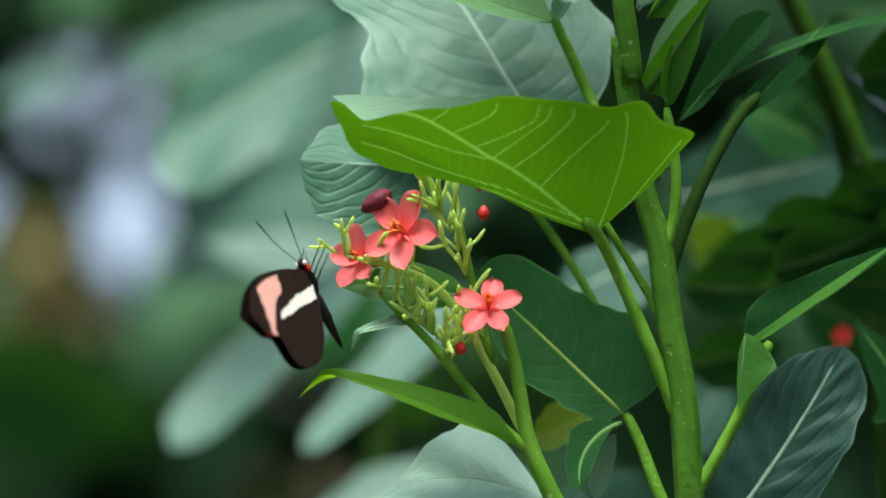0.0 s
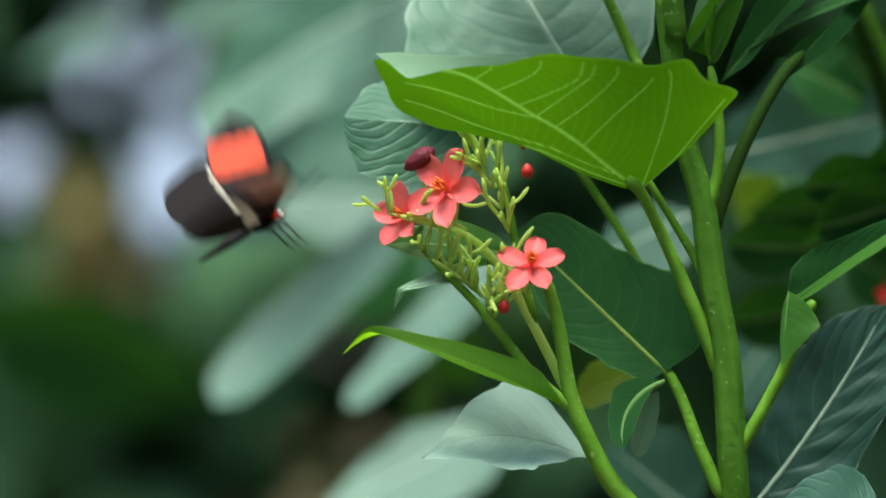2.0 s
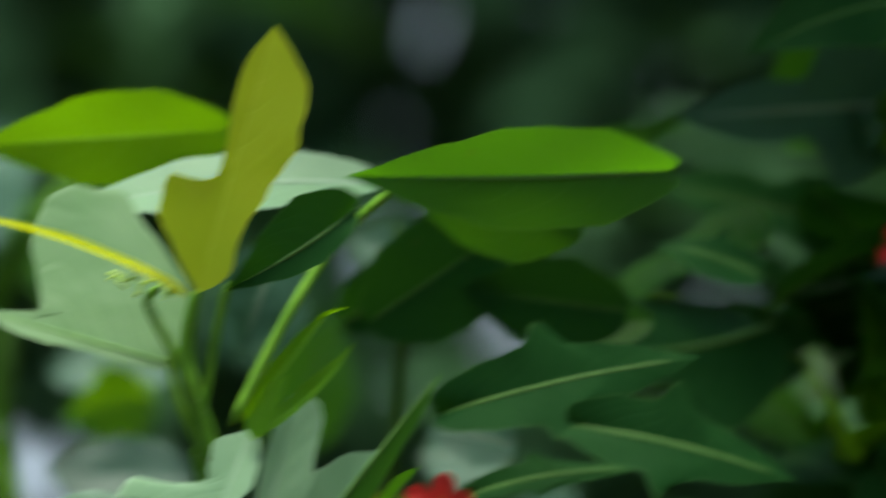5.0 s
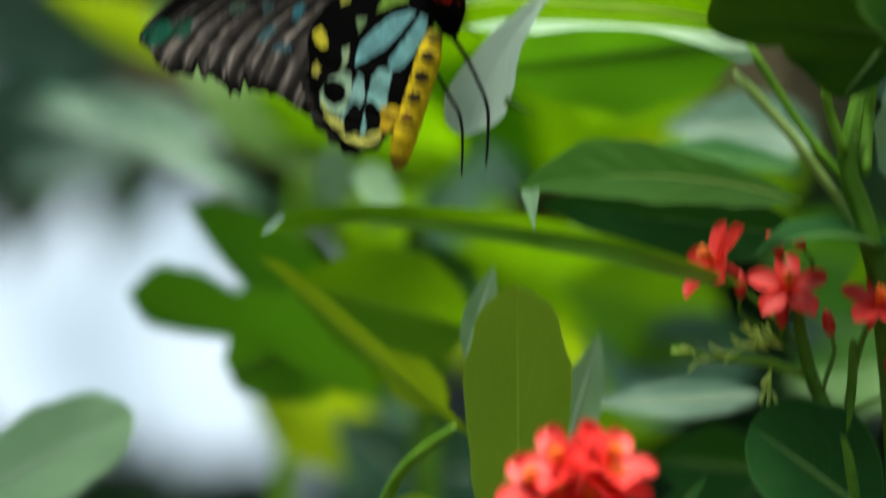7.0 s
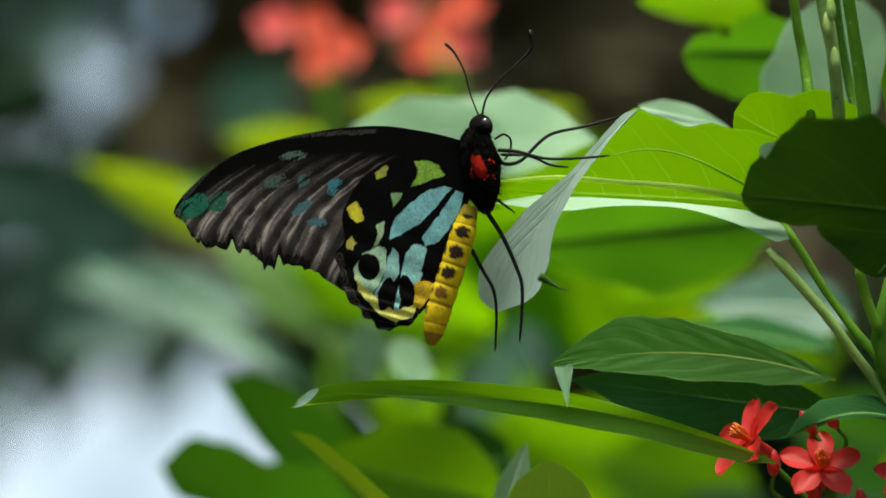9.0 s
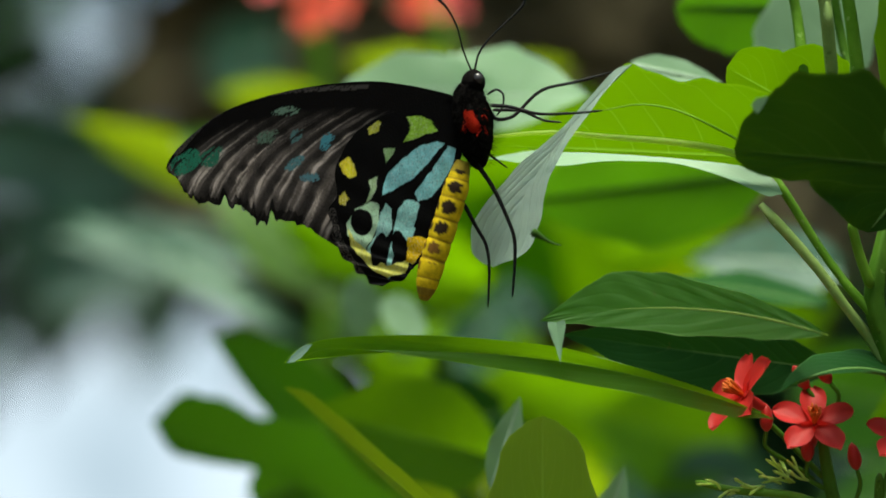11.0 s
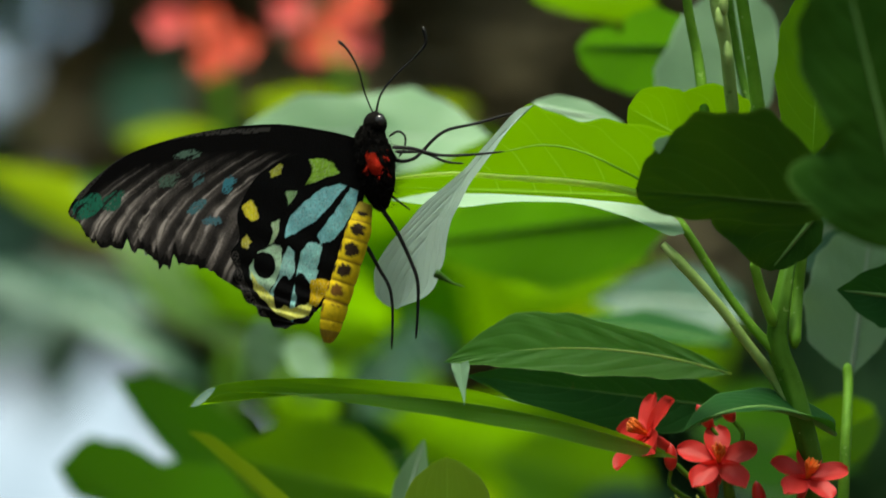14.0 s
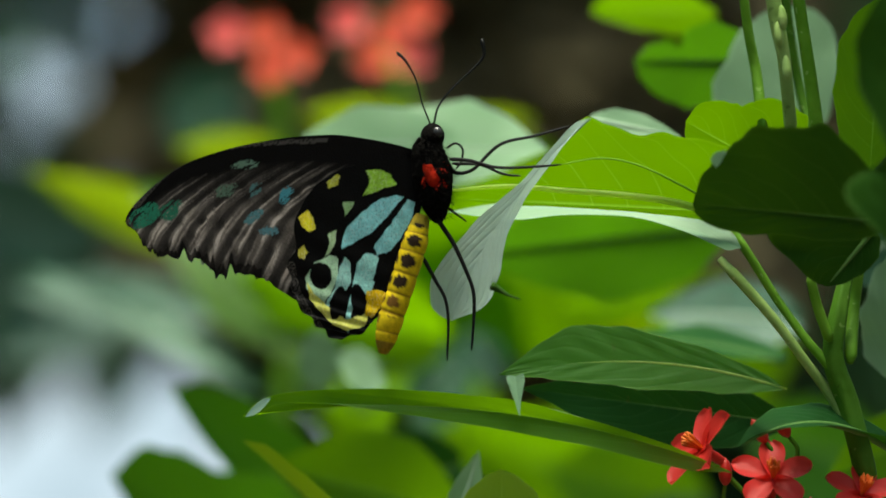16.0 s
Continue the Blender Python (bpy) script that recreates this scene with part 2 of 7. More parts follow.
# ---- builders ----
def thing(name, at, label, category, group="", kind=""):
    ob = new(name)
    ob.empty_display_size = 0.01
    ob.location = at
    return tagged(ob, label, category, group, kind)


def part(name, verts, faces, mat, parent, label="", uvs=None, colours=None, smooth=True):
    """One mesh part, given in the world's metres, hung under its thing or part."""
    me = bpy.data.meshes.new(name)
    me.from_pydata([tuple(v) for v in verts], [], faces)
    me.materials.append(mat)
    if smooth:
        me.polygons.foreach_set("use_smooth", [True] * len(me.polygons))
    if uvs is not None:
        lay = me.uv_layers.new(name="UVMap")
        idx = np.zeros(len(me.loops), dtype=np.int32)
        me.loops.foreach_get("vertex_index", idx)
        lay.data.foreach_set("uv", np.asarray(uvs, dtype=np.float32)[idx].ravel())
    if colours is not None:
        c = me.color_attributes.new("pattern", "FLOAT_COLOR", "POINT")
        c.data.foreach_set("color", np.asarray(colours, dtype=np.float32).ravel())
    ob = new(name, me)
    if parent is not None:
        ob.parent = parent
        place = Vector()
        up = parent
        while up is not None:
            place += up.location
            up = up.parent
        me.transform(Matrix.Translation(-place))
    return tagged(ob, label)


def spline(points, n, calm=False):
    """n points along a smooth curve through the points given (Catmull-Rom); calm: no overshoot between uneven points."""
    p = np.asarray(points, dtype=float)
    q = np.vstack([2 * p[0] - p[1], p, 2 * p[-1] - p[-2]])
    u = np.linspace(0, len(p) - 1 - 1e-9, n)
    i = u.astype(int)
    h = (u - i)[:, None]
    a, b, c, d = q[i], q[i + 1], q[i + 2], q[i + 3]
    if calm:
        step = np.linalg.norm(np.diff(q, axis=0), axis=1)
        m = (q[2:] - q[:-2]) / 2
        size = np.linalg.norm(m, axis=1)
        m = m * np.minimum(1, 1.1 * np.minimum(step[:-1], step[1:]) / np.maximum(size, 1e-9))[:, None]
        return (2 * h ** 3 - 3 * h ** 2 + 1) * b + (h ** 3 - 2 * h ** 2 + h) * m[i] + (3 * h ** 2 - 2 * h ** 3) * c + (h ** 3 - h ** 2) * m[i + 1]
    return 0.5 * (2 * b + (c - a) * h + (2 * a - 5 * b + 4 * c - d) * h ** 2 + (3 * b - a - 3 * c + d) * h ** 3)


def tube_mesh(points, radii, n=16, sides=8, rough=0.0, ridge=0.0):
    c = spline(points, n, True)
    r = np.interp(np.linspace(0, 1, n), np.linspace(0, 1, len(radii)), radii)
    r[0] *= 0.6
    r[-1] *= 0.45
    verts, faces = [], []
    for k in range(n):
        d = Vector(c[min(k + 1, n - 1)] - c[max(k - 1, 0)]).normalized()
        s = d.cross(Vector((0.31, 0.9, 0.2))).normalized()
        w = d.cross(s)
        for j in range(sides):
            a = 2 * math.pi * j / sides
            rr = r[k] * (1 + rough * random.uniform(-1, 1) + ridge * math.cos(5 * a + 0.02 * k))
            verts.append(Vector(c[k]) + (s * math.cos(a) + w * math.sin(a)) * rr)
    for k in range(n - 1):
        for j in range(sides):
            a, b = k * sides + j, k * sides + (j + 1) % sides
            faces.append((a, b, b + sides, a + sides))
    faces.append(tuple(range(sides - 1, -1, -1)))
    faces.append(tuple(range((n - 1) * sides, n * sides)))
    return verts, faces


def tube(name, points, radii, mat, parent, label="", n=16, sides=8, rough=0.0, ridge=0.0):
    v, f = tube_mesh(points, radii, n, sides, rough, ridge)
    return part(name, v, f, mat, parent, label)


def joined(name, meshes, mat, parent, label=""):
    verts, faces = [], []
    for v, f in meshes:
        o = len(verts)
        verts += v
        faces += [tuple(i + o for i in q) for q in f]
    return part(name, verts, faces, mat, parent, label)


def ball_mesh(at, axis, length, width, n=9, sides=10, power=1.0, tip=0.0):
    """A spindle or bead along an axis, blunt below, pointed above by tip."""
    axis = Vector(axis).normalized()
    pts, radii = [], []
    for k in range(n):
        s = k / (n - 1)
        pts.append(Vector(at) + axis * (length * (s - 0.5)))
        radii.append(max(0.02, math.sin(math.pi * min(1, max(0.03, s))) ** (0.5 * power)) * width / 2 * (1 - tip * s))
    return tube_mesh(pts, radii, n, sides)


OVATE = [(0, 0), (0.0, 0.10), (0.18, 0.27), (0.45, 0.33), (0.7, 0.23), (0.9, 0.08), (1, 0)]
LANCE = [(0, 0), (0.1, 0.08), (0.35, 0.15), (0.6, 0.14), (0.85, 0.06), (1, 0)]
FIDDLE = [(0, 0), (-0.04, 0.14), (0.1, 0.28), (0.26, 0.24), (0.4, 0.17), (0.6, 0.20), (0.82, 0.12), (1, 0)]
BLUNT = [(0, 0), (0.05, 0.08), (0.25, 0.20), (0.6, 0.25), (0.85, 0.2), (0.96, 0.1), (1, 0)]
LOBED = [(0, 0), (-0.06, 0.14), (0.1, 0.30), (0.34, 0.42), (0.40, 0.33), (0.44, 0.16), (0.65, 0.17), (0.85, 0.1), (1, 0)]


def line_distance(x, y, points):
    """How far each point lies from a smooth line."""
    c = spline([(p[0], p[1], 0) for p in points], 40)[:, :2]
    best = np.full(len(x), 1e9)
    for p, q in zip(c[:-1], c[1:]):
        d = q - p
        s = np.clip(((x - p[0]) * d[0] + (y - p[1]) * d[1]) / (d @ d + 1e-12), 0, 1)
        best = np.minimum(best, (x - p[0] - s * d[0]) ** 2 + (y - p[1] - s * d[1]) ** 2)
    return np.sqrt(best)


def leaf(parent, mat, base, tip, normal, right, left=None, wide=1.0, sag=0.0, swing=0.0, fold=0.0, cup=0.0, wave=0.045, curl=0.0,
         name="leaf", label="", rib=0.0008, n=26, across=9, rib_mat=None, hook=0.0, veins=(), ripple=0.0008):
    """A leaf blade from its base to its tip. right, left: outlines as fractions (along, out) of its length; normal: the way its face looks;
    sag: arch along the normal; swing: bend to its right; fold: degrees by which the halves rise; cup: more rise towards the edge; curl, hook: the tip's turn down, gentle or sharp; ripple: relief between the side veins."""
    left = left or right
    b, e = Vector(base), Vector(tip)
    length = (e - b).length
    ax = (e - b).normalized()
    nrm = Vector(normal)
    nrm = (nrm - ax * nrm.dot(ax)).normalized()
    side = ax.cross(nrm)
    ph = random.uniform(0, 6.28)

    def rib_at(s):
        arch = 4 * s * (1 - s)
        return b + ax * (length * s) + nrm * (length * (sag * arch - curl * max(0, s - 0.6) ** 2 * 6 - hook * max(0, s - 0.8) ** 2 * 25)) - ax * (length * hook * 0.35 * max(0, s - 0.85) / 0.15) + side * (length * swing * arch)

    verts, uvs, faces = [], [], []
    for sign, outline in ((1, right), (-1, left)):
        o = spline([(p[0], p[1] * wide, 0) for p in outline], n)
        start = len(verts)
        for k in range(n):
            s = k / (n - 1)
            root = rib_at(s)
            reach = max(0.0, o[k][1]) * length * (1 + 0.035 * math.sin(s * 31 + ph) + 0.02 * math.sin(s * 57 + 2 * ph))
            lift = math.radians(fold)
            shift = (o[k][0] - s) * length
            for j in range(across):
                v = j / (across - 1)
                out = reach * v
                h = math.sin(lift) * out + cup * out * v + wave * reach * v * v * math.sin(s * 17 + ph + sign)
                h += ripple * length * (math.sin(s * 6.28 * 9 - v * 5) + 0.5 * math.sin(s * 6.28 * 5 - v * 9 + ph)) * v * (1 - v)
                verts.append(root + side * (sign * math.cos(lift) * out) + nrm * h + ax * (shift * v))
                uvs.append((s, sign * v))
        for k in range(n - 1):
            for j in range(across - 1):
                a = start + k * across + j
                q = (a, a + 1, a + across + 1, a + across)
                faces.append(q if sign > 0 else q[::-1])
    shade = None
    if veins:
        w = np.array([tuple(q - b) for q in verts]) / length
        x, y = w @ np.array(ax), w @ np.array(side)
        far = np.zeros(len(verts))
        for width, line in veins:
            far = np.maximum(far, np.clip(1.5 - line_distance(x, y, line) / width, 0, 1))
        shade = np.stack([far, far, far, np.ones(len(far))], axis=1)
    ob = part(name, verts, faces, mat, parent, label, uvs, shade)
    if rib and mat not in (FRESH, YOUNG, OLIVE, VEINED):
        pts = [rib_at(s) - nrm * (0.0002) for s in (0, 0.2, 0.4, 0.6, 0.8, 0.97)]
        tube("midrib", pts, [rib, rib * 0.8, rib * 0.25], rib_mat or (PALE_RIB if mat in (GREY, PALE, WHITISH, SILVERY, TEAL, QUILTED) else DARK_RIB), ob, n=14, sides=6)
    return ob


def petal_mesh(at, axis, up, length, width):
    """One petal: narrow claw, broad rounded blade, cupped."""
    axis, up = Vector(axis).normalized(), Vector(up).normalized()
    side = axis.cross(up).normalized()
    verts, faces = [], []
    n, m = 13, 7
    for k in range(n):
        s = k / (n - 1)
        w = width * (0.20 + 0.80 * math.sin(math.pi / 2 * min(1, s / 0.62))) * (1 if s < 0.62 else math.sqrt(max(0.012, 1 - ((s - 0.62) / 0.385) ** 2)))
        for j in range(m):
            v = j / (m - 1) * 2 - 1
            verts.append(Vector(at) + axis * length * s + side * (w * v / 2) + up * (length * (0.10 * v * v + 0.10 * s - 0.22 * s * s + 0.015 * math.sin(7 * v + 9 * s))))
    for k in range(n - 1):
        for j in range(m - 1):
            a = k * m + j
            faces.append((a, a + 1, a + m + 1, a + m))
    return verts, faces


def flower(parent, at, face, size=0.0125, turn=0.0, mat=None, open_up=0.35, petals=5, spread=1.0):
    """A five-petalled flower that looks towards face: a green tube and calyx, petals, a tuft of stamens."""
    mat = mat or PETAL
    f = Vector(face).normalized()
    s = f.cross(Vector((0.1, 0.2, 1))).normalized()
    u = s.cross(f)
    at = Vector(at)
    ob = tube("flower", [at - f * size * 0.75, at - f * size * 0.35, at + f * size * 0.02], [size * 0.06, size * 0.12, size * 0.10], BUD, parent, "coral red five-petalled flower", n=8)
    for k in range(petals):
        a = turn + 2 * math.pi * k / petals * spread + random.uniform(-0.12, 0.12)
        d = s * math.cos(a) + u * math.sin(a)
        up = (f - d * open_up * 0.6).normalized()
        v, q = petal_mesh(at, (d + f * (open_up + random.uniform(-0.1, 0.1))), up, size * random.uniform(0.92, 1.06), size * 0.62)
        part("petal", v, q, mat, ob)
    tuft = []
    for k in range(13):
        a = 2.4 * k
        d = (f + (s * math.cos(a) + u * math.sin(a)) * (0.14 + 0.04 * k / 3)).normalized()
        tuft.append(tube_mesh([at, at + d * size * 0.3, at + d * size * 0.6], [size * 0.026, size * 0.022, size * 0.055], 6, 5))
    joined("stamen_tuft", tuft, STAMEN, ob)
    return ob


def bud(parent, at, axis, length=0.006, width=0.0034, mat=None):
    v, f = ball_mesh(at, axis, length, width, tip=0.35)
    return part("bud", v, f, mat or BUD, parent, "closed red flower bud")


def twigs(parent, spine, count, reach, radius=0.00042, towards=(0, 0, 1), name="bract", mat=None):
    """The spent, forked flower stalks along a branch of the cluster."""
    c = spline(spine, 40)
    for k in range(count):
        p = Vector(c[random.randint(4, 39)])
        d = (Vector(towards) + Vector([random.gauss(0, 0.55) for _ in range(3)])).normalized()
        l = reach * random.uniform(0.5, 1.15)
        bend = Vector([random.gauss(0, 0.16) for _ in range(3)]) * l
        pts = [p, p + d * l * 0.5 + bend * 0.5, p + d * l]
        meshes = [tube_mesh(pts, [radius, radius * 0.9, radius * 1.15], 8, 6)]
        if random.random() < 0.55:
            q = Vector(pts[1])
            e = (d + Vector([random.gauss(0, 0.7) for _ in range(3)])).normalized()
            meshes.append(tube_mesh([q, q + e * l * 0.25, q + e * l * 0.45 + d * l * 0.1], [radius * 0.8, radius * 0.75, radius], 6, 6))
        joined(name, meshes, mat or BRACT, parent)


# ---- ground and hedge ----
def ground():
    n, verts, faces = 60, [], []
    radii = [0.0] + [0.4 * 1.2 ** k for k in range(48)]
    for r in radii:
        for j in range(n):
            a = 2 * math.pi * j / n
            h = 0.02 * math.sin(3 * a + r) * min(1, r) if r < 30 else 0
            verts.append((r * math.cos(a), r * math.sin(a), h))
    for k in range(len(radii) - 1):
        for j in range(n):
            a, b = k * n + j, k * n + (j + 1) % n
            faces.append((a, b, b + n, a + n))
    tagged(part("ground", verts, faces, SOIL, None), "dark bare garden soil under the shrubs", "ground", kind="structure")


def foliage(name, count, radius, azimuth, height, size, mat, label, openings=(), thin=(), droop=0.5, seed=3):
    """A wall of single leaves round the clearing, with openings through which the sky shows."""
    rng = random.Random(seed)
    verts, faces, uvs = [], [], []
    made = 0
    while made < count:
        az, r = math.radians(rng.uniform(*azimuth)), rng.uniform(*radius)
        z = rng.uniform(*height)
        p = Vector((-math.sin(az) * r, math.cos(az) * r, z))
        l = size * rng.uniform(0.6, 1.25)
        d = Vector((rng.gauss(0, 0.6), rng.gauss(0, 0.6), -droop + rng.gauss(0, 0.5))).normalized()
        m = p + d * l * 0.5
        ma, el = math.degrees(math.atan2(-m.x, m.y)), math.degrees(math.atan2(m.z - 1.3, r))
        g = math.degrees(l / r) * 0.33
        if any(((ma - a) / (ra + g)) ** 2 + ((el - e) / (re + g)) ** 2 < 1 for a, e, ra, re in openings):
            made += 1
            continue
        if any(((ma - a) / ra) ** 2 + ((el - e) / re) ** 2 < 1 and rng.random() > keep for a, e, ra, re, keep in thin):
            made += 1
            continue
        nrm = Vector((rng.gauss(0, 0.5) + math.sin(az) * 0.5, rng.gauss(0, 0.5) - math.cos(az) * 0.5, 0.7 + rng.gauss(0, 0.4))).normalized()
        s = d.cross(nrm).normalized()
        nrm = s.cross(d)
        o = len(verts)
        for u, w, h in ((0, 0, 0), (0.3, 0.2, 0.04), (0.65, 0.19, 0.03), (1, 0, -0.08)):
            verts.append(p + d * l * u + nrm * l * h)
            uvs.append((u, 0))
            if w:
                for sg in (-1, 1):
                    verts.append(p + d * l * u + s * (sg * w * l) + nrm * l * (h + 0.05))
                    uvs.append((u, sg))
        faces += [(o, o + 3, o + 1), (o, o + 1, o + 2), (o + 1, o + 3, o + 6), (o + 1, o + 6, o + 4), (o + 1, o + 4, o + 5), (o + 1, o + 5, o + 2), (o + 4, o + 6, o + 7), (o + 4, o + 7, o + 5)]
        made += 1
    tagged(part(name, verts, faces, mat, None, uvs=uvs), label, "foliage", kind="stuff")


def backdrop():
    """The bright hazy sky low over the far side of the garden."""
    m, t, nodes, links, p = material("hazy_sky")
    em = nodes.new("ShaderNodeEmission")
    links.new(mixed(t, val(t, "MULTIPLY_ADD", noisy(t, 0.45, 2.0), 2.4, -0.6), (0.32, 0.42, 0.53), (0.72, 0.83, 1.0)), em.inputs[0])
    em.inputs[1].default_value = 0.52
    links.new(em.outputs[0], nodes["Material Output"].inputs[0])
    verts, faces = [], []
    for k in range(41):
        a = radians(-50 + 2 * k)
        for z in (0.0, 6.0, 14.0):
            verts.append((-math.sin(a) * 60, math.cos(a) * 60, z))
    for k in range(40):
        for j in range(2):
            b = k * 3 + j
            faces.append((b, b + 3, b + 4, b + 1))
    tagged(part("backdrop", verts, faces, m, None), "bright hazy sky low over the garden", "sky", kind="structure")


ground()
backdrop()
OPENINGS = [(4.3, 0.05, 0.20, 0.26), (6.4, 0.45, 0.15, 0.18), (5.3, 2.15, 0.06, 0.0), (4.6, 2.6, -0.24, -0.06), (1.0, 4.8, 0.14, 0.2), (0.14, 4.94, 0.02, 0.1), (2.0, 3.7, -0.1, -0.15), (1.7, 3.6, -0.1, -0.1), (2.7, 8.06, -0.08, -0.12), (2.1, 8.75, 0.0, 0.0),
            (-4.65, 7.7, 0.1, 0.1), (-6.05, 6.98, -0.08, -0.08), (-15.6, 10.6, -0.40, -0.28), (-16.4, 11.6, -0.44, -0.34), (-17.3, 10.3, -0.48, -0.4), (-15.1, 8.9, -0.38, -0.3), (-15.2, 11.9, -0.4, -0.3), (-15.9, 5.1, 1.6, 1.15), (-18.3, 4.9, 1.35, 1.0)]
THIN = [(4.9, 1.6, 1.4, 1.8, 0.6), (-16.5, 7.6, 2.6, 1.6, 0.4), (-16.2, 10.0, 2.0, 2.2, 0.52), (-17.5, 5.2, 2.6, 1.8, 0.35), (-19.0, 10.9, 0.7, 0.7, 0.3), (-17.0, 11.2, 1.5, 1.2, 0.42), (-15.3, 11.2, 1.3, 1.6, 0.86)]
foliage("hedge", 42000, (2.8, 4.2), (-48, 26), (0.0, 2.9), 0.12, FAR_LEAF, "dense dark green leafy hedge behind the shrubs", OPENINGS, THIN)
foliage("dry_undergrowth", 3400, (2.6, 2.85), (-25.6, -17.6), (1.72, 2.12), 0.09, DRY_LEAF, "brown dry twigs and leaves in the undergrowth", seed=7)
AMBER = leaf_material("yellowing_leaf", (0.22, 0.17, 0.06), (0.32, 0.25, 0.09), (0.4, 0.3, 0.1), (0.3, 0.22, 0.05), 0.3, 0.6, gloss=0.15)
foliage("yellowing_leaves", 16, (2.76, 2.84), (5.35, 5.8), (1.26, 1.33), 0.05, AMBER, "yellowed leaves in the hedge", seed=9)
foliage("fallen_leaves", 12, (2.72, 2.85), (1.2, 3.4), (1.07, 1.15), 0.08, DRY_LEAF, "brown dead leaves low in the hedge", seed=10)
# out of view: crowns added to block low sky light and deepen shadows
foliage("tree_belt", 11000, (3.6, 5.2), (26, 312), (1.2, 5.0), 0.30, FAR_LEAF, "added unseen tree crowns that screen low sky light round the clearing", seed=15)
foliage("tree_belt", 4000, (4.3, 5.4), (-48, 26), (2.9, 5.0), 0.30, FAR_LEAF, "added unseen tree crowns that screen low sky light behind the hedge", seed=16)
# added hedge behind and beside the camera, never in view
foliage("hedge_around", 5000, (3.4, 4.6), (26, 312), (0.0, 1.5), 0.2, FAR_LEAF, "added unseen leafy hedge round the clearing", seed=5)

# ---- the first shrub ----
shrub = thing("flowering_shrub", (0.0518, 0.975, 0.0), "upright green shrub with fiddle-shaped leaves and red flowers", "shrub", "flowering shrubs")
tube("stem", [(0.068, 0.985, 0.0), (0.070, 0.98, 0.6), (0.0593, 0.9792, 1.1997), (0.0571, 0.9752, 1.2416), (0.0554, 0.9752, 1.2654), (0.0522, 0.9752, 1.2837), (0.05, 0.9752, 1.3007), (0.0463, 0.9752, 1.3137), (0.0437, 0.9752, 1.3281), (0.0412, 0.9752, 1.349), (0.0436, 0.9735, 1.3391), (0.0403, 0.9723, 1.3639), (0.0344, 0.9711, 1.39), (0.0352, 0.9701, 1.3914), (0.0335, 0.9694, 1.3992), (0.0319, 0.9686, 1.4083), (0.0313, 0.968, 1.4154)],
     [0.006, 0.0050, 0.0036, 0.0034, 0.0033, 0.0031, 0.0029, 0.0027, 0.0026, 0.0025, 0.0025, 0.0024, 0.0022, 0.0020, 0.0019, 0.0018, 0.0016], STEM, shrub, "ridged green stem with pale specks", n=90, sides=30, rough=0.012, ridge=0.07)
tube("petiole", [(0.0322, 0.9659, 1.3068), (0.0354, 0.9677, 1.3035), (0.0398, 0.9732, 1.2954), (0.0443, 0.9752, 1.2856), (0.0513, 0.9752, 1.2693), (0.0549, 0.9752, 1.2602)], [0.0016, 0.0014, 0.0017, 0.0022], PETIOLE, shrub)
tube("petiole", [(0.036, 0.9772, 1.3085), (0.0389, 0.9772, 1.3039), (0.0442, 0.9792, 1.2954), (0.0492, 0.9792, 1.2869), (0.0522, 0.9752, 1.2785)], [0.0009, 0.001, 0.0013], PETIOLE, shrub)
tube("petiole", [(0.0184, 1.0051, 1.3141), (0.0292, 1.0051, 1.2986), (0.0353, 1.0051, 1.2885), (0.0455, 1.0052, 1.2711)], [0.0011, 0.0011, 0.0011], PETIOLE, shrub)
tube("petiole", [(0.0517, 0.9752, 1.3327), (0.0538, 0.9752, 1.319), (0.0534, 0.9752, 1.3072), (0.0506, 0.9752, 1.2981)], [0.0012, 0.0013, 0.0015], PETIOLE, shrub)
tube("petiole", [(0.0405, 0.9813, 1.263), (0.0431, 0.9807, 1.2606), (0.0464, 0.9792, 1.2534), (0.0496, 0.9772, 1.2444), (0.0554, 0.9752, 1.2314)], [0.0012, 0.0014, 0.0018], PETIOLE, shrub)
tube("petiole", [(0.0757, 0.9753, 1.2786), (0.0737, 0.9753, 1.2744), (0.069, 0.9753, 1.2629), (0.0625, 0.9752, 1.2504), (0.0573, 0.9752, 1.2419)], [0.0013, 0.0014, 0.0016], PETIOLE, shrub)
tube("petiole", [(0.0258, 0.9952, 1.3556), (0.0276, 0.9952, 1.3513), (0.0307, 0.9952, 1.3446), (0.0348, 0.9952, 1.3353), (0.0418, 0.9852, 1.3178)], [0.0012, 0.0013, 0.0016], PETIOLE, shrub)
